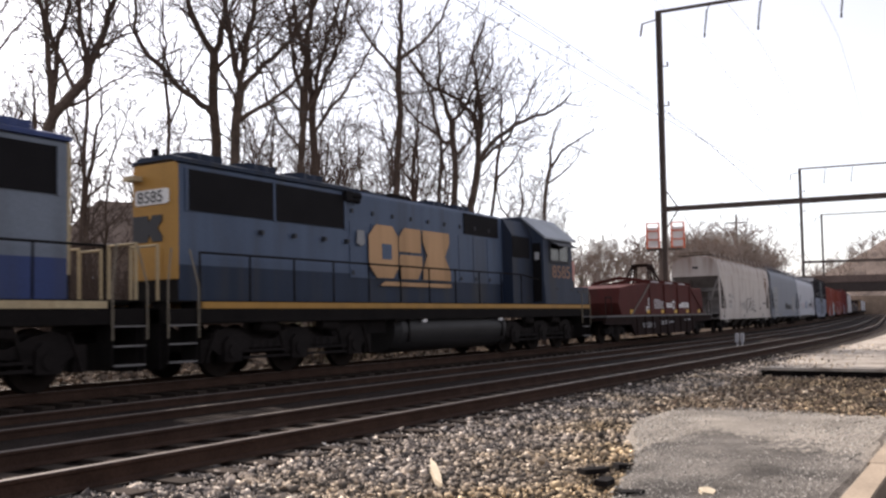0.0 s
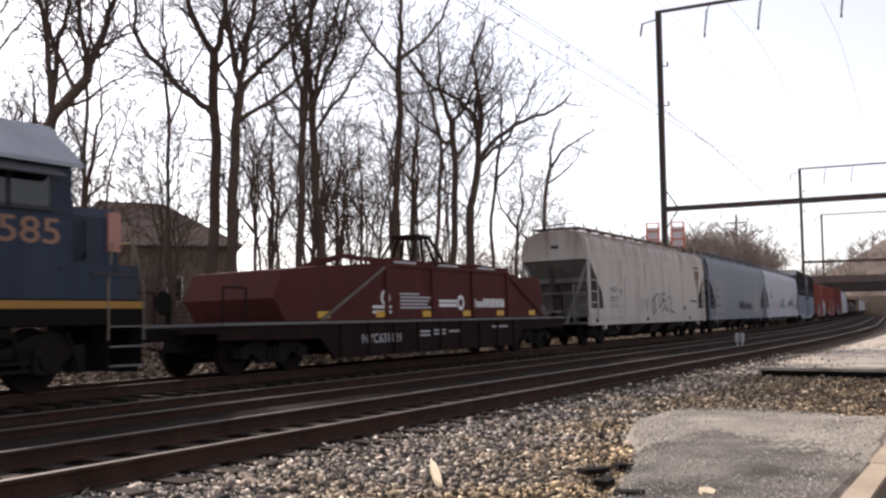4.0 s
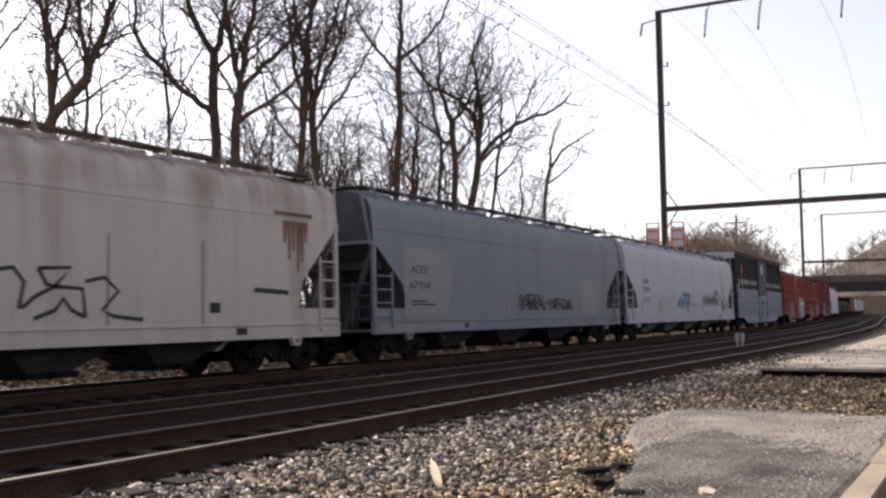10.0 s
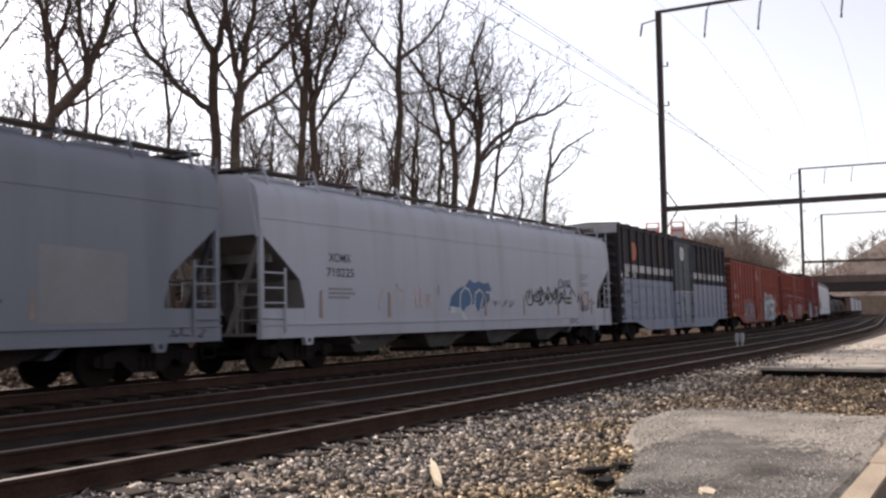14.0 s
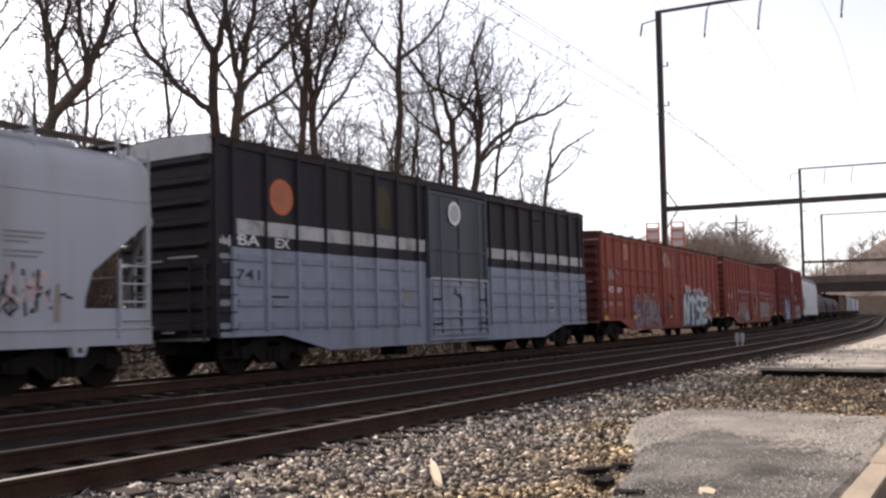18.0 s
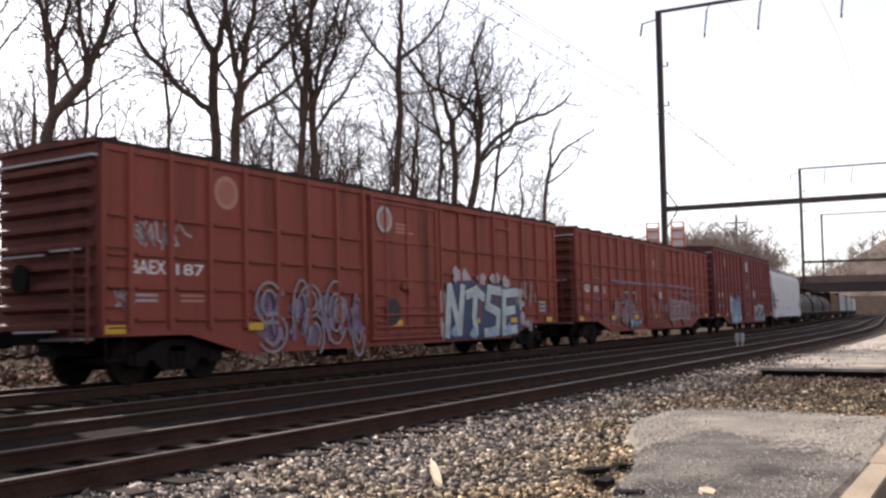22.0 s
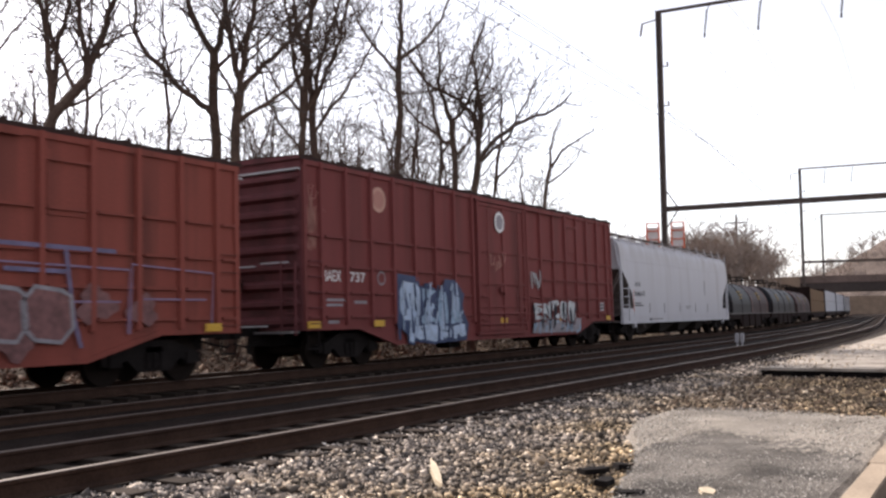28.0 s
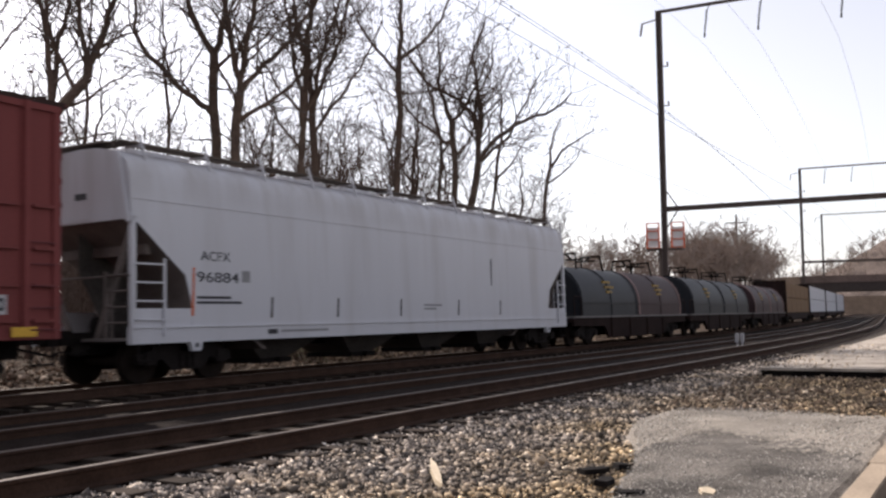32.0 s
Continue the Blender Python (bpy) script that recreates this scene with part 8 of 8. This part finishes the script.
    for i in range(260):
        az = radians(rng.uniform(22, 47))
        rad = rng.uniform(28, 46)
        x, y = rad * math.cos(az), rad * math.sin(az)
        if y - line(x)[0].y < 17.5:
            continue
        limb(segs, Vector((x, y, -0.3)), Vector((rng.gauss(0, 0.3), rng.gauss(0, 0.3), 1)).normalized(), rng.uniform(1.4, 2.9), 0.02, 1, rng, 1.0, 0.75)
    tagged(tubes("underwood", segs, M_TWIG, sides=3), "tangled leafless shrubs and saplings on the bank", "shrubs", kind="stuff")


def evergreen_shrub(x, y, height, spread, seed):
    """A loose olive shrub: stems and many small leaves."""
    rng = random.Random(seed)
    t = thing("evergreen_shrub", "loose olive-green shrub on the bank behind the track", "shrub")
    t.matrix_basis = pose(x, y, 0.1)
    stems = []
    for i in range(9):
        limb(stems, Vector((rng.gauss(0, 0.3), rng.gauss(0, 0.3), -0.4)), Vector((rng.gauss(0, 0.3), rng.gauss(0, 0.3), 1)).normalized(), height * rng.uniform(0.7, 1.1), 0.03, 1, rng, 1.0, 0.7)
    tubes("stem", stems, M_TWIG, t)
    b = Build()
    tips = [q for p, q, r0, r1, lv in stems if lv > 0]
    for i in range(2600):
        c = tips[rng.randrange(len(tips))] + Vector((rng.gauss(0, 0.12), rng.gauss(0, 0.12), rng.gauss(0, 0.12)))
        u = Vector((rng.gauss(0, 1), rng.gauss(0, 1), rng.gauss(0, 1))).normalized()
        v = u.orthogonal().normalized()
        k = rng.uniform(0.03, 0.06)
        o = len(b.v)
        b.v += [tuple(c - u * k), tuple(c + v * k * 0.5), tuple(c + u * k), tuple(c - v * k * 0.5)]
        b.f.append((o, o + 1, o + 2, o + 3))
        b.m.append(0)
    part("foliage", b, M_SHRUB, t, "small olive-brown leaves")


def far_woods():
    """Distant leafless wood on rising ground, many thin stems and twigs."""
    rng = random.Random(5)
    segs = []
    for i in range(470):
        az = radians((rng.uniform(11.3, 23.5), rng.uniform(11.3, 16.5), rng.uniform(17.0, 33.0))[i % 3])
        rad = rng.uniform(95, 165)
        x, y = rad * math.cos(az), rad * math.sin(az)
        if y - line(x)[0].y < 19:
            continue
        h = rng.uniform(6, 9.5) if az < radians(16.5) else rng.uniform(5.5, 9.0) if az < radians(21) else rng.uniform(4.5, 9.5)
        base = Vector((x, y, 1.2 + 0.02 * (rad - 90)))
        top = base + Vector((rng.gauss(0, 0.4), rng.gauss(0, 0.4), h * 0.45))
        segs.append((base, top, 0.14, 0.1, 2))
        for k in range(3 if az < radians(16.5) else 2):
            got = []
            limb(got, top, Vector((rng.gauss(0, 0.4), rng.gauss(0, 0.4), 1)).normalized(), h * rng.uniform(0.4, 0.6), 0.07, 1, rng, 0.9, 0.5)
            segs += got
    segs = [(p, q, max(a, 0.03), max(b, 0.027), lv) for p, q, a, b, lv in segs]
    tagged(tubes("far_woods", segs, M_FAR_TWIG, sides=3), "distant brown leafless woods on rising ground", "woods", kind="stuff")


# ---- catenary portals, wires, signals ----
def portal(x, y, turn, height, beam_z, reach, detail, label):
    t = thing("catenary_portal", label, "catenary", "catenary portals")
    t.matrix_basis = pose(x, y, 0, 0, 0, turn)
    for yy in (0.0, -reach):
        m_ = Build()
        m_.box(-0.17, 0.17, yy - 0.17, yy - 0.14, -0.6, height)
        m_.box(-0.17, 0.17, yy + 0.14, yy + 0.17, -0.6, height)
        m_.box(-0.02, 0.02, yy - 0.14, yy + 0.14, -0.6, height)
        part("mast", m_, M_STEEL, t, "riveted steel mast")
        part("footing", Build().box(-0.45, 0.45, yy - 0.45, yy + 0.45, -0.7, -0.25), M_CONCRETE, t, "concrete footing")
    lo = Build()
    lo.box(-0.12, 0.12, -reach + 0.17, -0.17, beam_z - 0.16, beam_z - 0.13)
    lo.box(-0.12, 0.12, -reach + 0.17, -0.17, beam_z + 0.13, beam_z + 0.16)
    lo.box(-0.015, 0.015, -reach + 0.17, -0.17, beam_z - 0.13, beam_z + 0.13)
    part("cross_beam", lo, M_STEEL, t, "dark cross beam over the tracks")
    part("top_beam", Build().box(-0.08, 0.08, -reach + 0.17, -0.17, height - 0.2, height - 0.02), M_STEEL, t)
    for k in (-1, 1):
        part("knee_brace", Build().bar((0.0, -0.17, beam_z + k * 1.2), (0.0, -0.85, beam_z + k * 0.16), 0.07), M_STEEL, t)
    part("side_arm", Build().bar((0, 0.17, height - 0.6), (0, 1.15, height - 0.75), 0.07).bar((0, 1.1, height - 0.75), (0.05, 1.25, height - 1.55), 0.1), M_STEEL, t)
    if detail:
        for yy in (-3.3, -6.6, -11.4):
            g = Build()
            g.cyl((0, yy, height - 0.2), (-0.1, yy + 0.15, height - 0.55), 0.03, 6)
            g.cyl((-0.1, yy + 0.15, height - 0.55), (-0.2, yy + 0.3, height - 2.0), 0.02, 6)
            g.cyl((-0.2, yy + 0.3, height - 2.0), (-0.22, yy + 0.32, height - 2.3), 0.06, 6)
            ins = part("insulator_string", g, M_GRILLE, t, "hanging string of dark insulators")
            bell = Build().cyl((0, 0, 0), (0, 0, -0.1), 0.085, 8, r2=0.03).mesh("insulator_bell", M_GRILLE)
            for i in range(9):
                part("insulator_bell", bell, None, ins, at=pose(-0.1 - 0.011 * i, yy + 0.15 + 0.018 * i, height - 0.55 - i * 0.16))
        for z in (beam_z + 6.8, beam_z + 9.4):
            part("bracket", Build().bar((0, 0.0, z), (0.0, -0.55, z - 0.05), 0.06).cyl((0, -0.5, z - 0.02), (0, -0.5, z + 0.25), 0.06, 8), M_STEEL, t)
    return t


def wires():
    runs = ((18.0, 14.5, 0.0), (18.35, 14.95, 0.0), (14.9, 18.2, 0.25), (11.6, 18.0, 0.25), (7.0, 17.6, 0.3), (14.5, 6.6, 0.15), (10.9, 6.6, 0.15), (7.3, 6.6, 0.15))
    posts = [-10.0, 61.0, 134.0, 198.0, 262.0]
    for off, z, sag in runs:
        b = Build()
        run = []
        for a, c in zip(posts, posts[1:]):
            pts = []
            for i in range(13):
                u = i / 12
                pts.append(line(a + (c - a) * u, off, z - 4 * sag * 3 * u * (1 - u))[0])
            run += pts if not run else pts[1:]
        rad = 0.018 if 14 < z < 15.5 else 0.008
        b.skin([[(p.x, p.y - rad, p.z), (p.x, p.y, p.z - rad), (p.x, p.y + rad, p.z), (p.x, p.y, p.z + rad)] for p in run])
        solid("overhead_wire", b, M_WIRE, "thin dark overhead line wire between the portals", "wire", "overhead wires")
    knobs = Build()
    for s in range(20, 130, 9):
        for off, z in ((18.0, 14.5), (18.35, 14.95)):
            p, _ = line(s, off, z)
            knobs.cyl(p + Vector((0, 0, -0.05)), p + Vector((0, 0, 0.05)), 0.04, 6)
    solid("wire_spacers", knobs, M_GRILLE, "small dark spacers clipped to the overhead wires", "spacer", kind="stuff")


def signal_cage():
    t = thing("signal_cage", "red and white signal cage on a bracket beyond the track", "signal")
    t.matrix_basis = pose(64.5, 20.2, 0, 0, 0, 8)
    part("mast", Build().cyl((0, 0.3, -0.5), (0, 0.3, 5.6), 0.13, 10), M_STEEL, t, "steel signal mast")
    part("deck", Build().box(-0.5, 0.5, -1.3, 1.2, 5.5, 5.62), M_STEEL, t, "grated service deck")
    for y in (-0.95, 0.75):
        part("signal_panel", Build().box(-0.02, 0.0, y - 0.4, y + 0.4, 5.75, 7.1), M_WHITE, t, "white panel")
        rim = Build()
        for a in (-0.42, 0.42):
            rim.bar((-0.08, y + a, 5.6), (-0.08, y + a, 7.4), 0.09)
        for z in (5.65, 6.25, 6.85, 7.4):
            rim.bar((-0.08, y - 0.42, z), (-0.08, y + 0.42, z), 0.07)
        part("panel_rim", rim, M_SIGNAL_RED, t, "red lattice rim")


def utility_pole():
    t = thing("utility_pole", "weathered timber utility pole with two crossarms", "pole")
    t.matrix_basis = pose(116.8, 27.6, 0, 0, 0, 10)
    part("pole", Build().cyl((0, 0, -0.5), (0, 0, 12.9), 0.16, 10, r2=0.11), M_BARK, t)
    for z in (11.9, 10.4):
        part("crossarm", Build().box(-0.06, 0.06, -1.3, 1.3, z - 0.07, z + 0.07), M_BARK, t)
    part("lamp_head", Build().cyl((-0.25, 0, 8.2), (-0.25, 0, 8.9), 0.22, 10), M_WHITE, t, "pale lamp housing")


def overpass():
    t = thing("overpass", "dark steel road overpass crossing the railway", "bridge")
    t.matrix_basis = pose(188.4, 24.0, 0, 0, 0, 6)
    part("girder", Build().box(-0.3, 0.3, -34, 9, 4.7, 6.3), M_BRIDGE, t, "deep dark girder")
    part("parapet", Build().box(-0.45, -0.1, -34, 9, 6.3, 7.6), M_PARAPET, t, "brown parapet")
    part("deck", Build().box(0.3, 8, -34, 9, 5.6, 6.3), M_BRIDGE, t)
    part("far_girder", Build().box(8.0, 8.6, -34, 9, 4.7, 7.6), M_BRIDGE, t)
    part("abutment", Build().box(-1.0, 9, 9, 16, -0.6, 7.5), M_ABUT, t, "stone abutment")
    part("pier", Build().box(1, 7.5, -14.2, -12.8, -0.6, 4.7), M_ABUT, t, "pale pier")
    for i in range(8):
        y = 8 - i * 5.0
        part("girder_stiffener", Build().box(-0.36, -0.3, y - 0.1, y + 0.1, 4.7, 6.3), M_BRIDGE, t)
    for y in (-16.5,):
        part("pier", Build().box(-0.6, 0.6, y - 0.5, y + 0.5, -0.6, 4.7), M_CONCRETE, t, "pale concrete pier")
    w = Build()
    sweep(w, [(-30, -0.5), (-30, 5.6), (40, 5.6), (40, -0.5)], [330, 333], 14.0, 0.0)
    solid("cutting_wall", w, M_ABUT, "tan cutting face beyond the overpass", "wall", kind="structure")


def hill():
    b = Build()
    n = 40
    rows = 12
    for j in range(rows + 1):
        for i in range(n + 1):
            y = 78 - 170 * i / n
            u = j / rows
            crest = 13.5 + 15.0 * min(max((66 - y) / 27.0, 0), 1.35)
            z = crest * math.sin(u * math.pi / 2) + 0.9 * noise.noise(Vector((i * 0.6, j * 0.7, 2)))
            b.v.append((345 + 60 * u, y, z - 0.6 if j else -2))
    for j in range(rows):
        for i in range(n):
            b.f.append((j * (n + 1) + i, j * (n + 1) + i + 1, (j + 1) * (n + 1) + i + 1, (j + 1) * (n + 1) + i))
            b.m.append(0)
    solid("wooded_hill", b, M_HILL, "brown winter hillside behind the overpass", "hill", kind="structure", smooth=True)
    rng = random.Random(9)
    segs = []
    for i in range(170):
        y = rng.uniform(0, 74)
        u = rng.uniform(0.1, 1.0)
        crest = 13.5 + 15.0 * min(max((66 - y) / 27.0, 0), 1.35)
        base = Vector((345 + 60 * u, y, crest * math.sin(u * math.pi / 2) - 1.0))
        limb(segs, base, Vector((0, 0, 1)), rng.uniform(4, 7), 0.14, 1, rng, 1.0, 0.42)
    segs = [(p, q, max(a, 0.07), max(c, 0.06), lv) for p, q, a, c, lv in segs]
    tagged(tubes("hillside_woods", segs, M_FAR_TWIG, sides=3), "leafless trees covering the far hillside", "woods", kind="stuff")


def house():
    t = thing("house", "weathered brown house with a hipped roof behind the trees", "house")
    t.matrix_basis = pose(36.5, 40.5, 0.5, 0, 0, -44)
    part("wall", Build().box(-4.2, 4.8, 0, 6, -0.8, 4.9), M_HOUSE, t, "brown-grey siding wall")
    hip = Build().skin([[(-4.6, -0.5, 4.8), (5.2, -0.5, 4.8), (5.2, 6.5, 4.8), (-4.6, 6.5, 4.8)], [(-2.7, 2.9, 7.5), (0.9, 2.9, 7.35), (0.9, 3.1, 7.35), (-2.7, 3.1, 7.5)]])
    part("roof", hip, M_HOUSE, t, "weathered brown hipped roof")
    part("eave", Build().box(-4.65, 5.25, -0.55, 6.55, 4.68, 4.8), M_SHED, t)
    for x in (-2.4, 1.6):
        w = part("window", Build().box(x - 0.45, x + 0.45, -0.05, 0.0, 1.6, 3.0), M_WHITE, t, "white framed window")
        part("pane", Build().box(x - 0.36, x + 0.36, -0.06, -0.04, 1.7, 2.9), M_GRILLE, w)


def dwarf_signal():
    t = thing("dwarf_signal", "small white trackside box on two legs", "signal")
    t.matrix_basis = pose(39.9, 9.45, -0.2)
    for y in (-0.1, 0.1):
        part("leg", Build().box(-0.04, 0.04, y - 0.03, y + 0.03, 0, 0.3), M_BOX_WHITE, t)
        part("box", Build().prism([(-0.065 + y, 0.14), (0.065 + y, 0.14), (0.065 + y, 0.46), (0.04 + y, 0.52), (-0.04 + y, 0.52), (-0.065 + y, 0.46)], -0.08, 0.08), M_BOX_WHITE, t, "white painted box")


def oddments():
    b = Build().prism([(-0.44, -0.015), (-0.13, -0.034), (0.25, -0.03), (0.45, 0.008), (0.13, 0.036), (-0.3, 0.026)], 0, 0.045, "z")
    o = solid("wood_scrap", b, M_PALE_WOOD, "pale splintered wood scrap lying on the gravel", "scrap")
    o.matrix_basis = pose(7.05, 4.26, -0.165, 3, -5, 36)
    for x, y, a, k in ((7.82, 3.13, -14, 0.8), (7.35, 2.85, 12, 0.75), (6.95, 2.5, -30, 0.5), (8.15, 3.0, 40, 0.5)):
        b = Build().prism([(-0.24 * k, -0.05), (0.1 * k, -0.07), (0.27 * k, -0.02), (0.2 * k, 0.05), (-0.2 * k, 0.06)], 0, 0.045, "z")
        o = solid("wood_scrap", b, M_BLACK, "dark rotten wood scrap lying on the gravel", "scrap")
        o.matrix_basis = pose(x, y, -0.175, 2, 3, a)
    b = Build().prism([(-0.09, -0.03), (0.02, -0.06), (0.1, -0.01), (0.05, 0.06), (-0.06, 0.05)], 0, 0.03, "z")
    o = solid("paper_scrap", b, M_PALE_WOOD, "crumpled pale scrap lying on the asphalt edge", "scrap")
    o.matrix_basis = pose(7.17, 1.97, -0.15, 5, -6, 20)
    o = solid("paper_scrap", b, M_WHITE, "crumpled white scrap lying before the platform", "scrap")
    o.matrix_basis = pose(17.6, 1.75, -0.17, 8, -6, 60)


woods()
evergreen_shrub(24.6, 17.9, 2.9, 1.0, 301)
evergreen_shrub(23.4, 18.6, 2.5, 1.0, 302)
evergreen_shrub(26.3, 18.6, 2.3, 1.0, 303)
far_woods()
portal(60.1, 18.77, 2.8, 21.0, 7.85, 17.5, True, "tall rust-brown steel catenary portal over the tracks")
portal(133.0, 22.9, 5.3, 20.2, 7.6, 17.5, True, "distant steel catenary portal over the tracks")
portal(195.7, 30.0, 5.3, 19.8, 7.6, 17.5, False, "plain steel catenary portal standing before the overpass")
wires()
signal_cage()
utility_pole()
overpass()
hill()
house()
dwarf_signal()
oddments()


def motions():
    for car, mid in CARS:
        rows = []
        for i in range(65):
            t = i * 0.5
            p, th = line(mid - gone(t), FAR_TRACK, 0.02)
            rows.append((t, Matrix.Translation(p) @ pose(0, 0, 0, 0, 0, math.degrees(th)) @ pose(0, 0, 0, -1.0, 0, 0)))
        walk(car, rows)
    # wheels roll on the rail as the cars run towards -x
    for w, ax, r in WHEELSETS:
        rows = []
        for k in range(0, 961, 2):
            t = k / FPS
            rows.append((t, pose(ax, 0, r) @ Matrix.Rotation(-(gone(t) - gone(0.0)) / r, 4, "Y")))
        walk(w, rows)


motions()
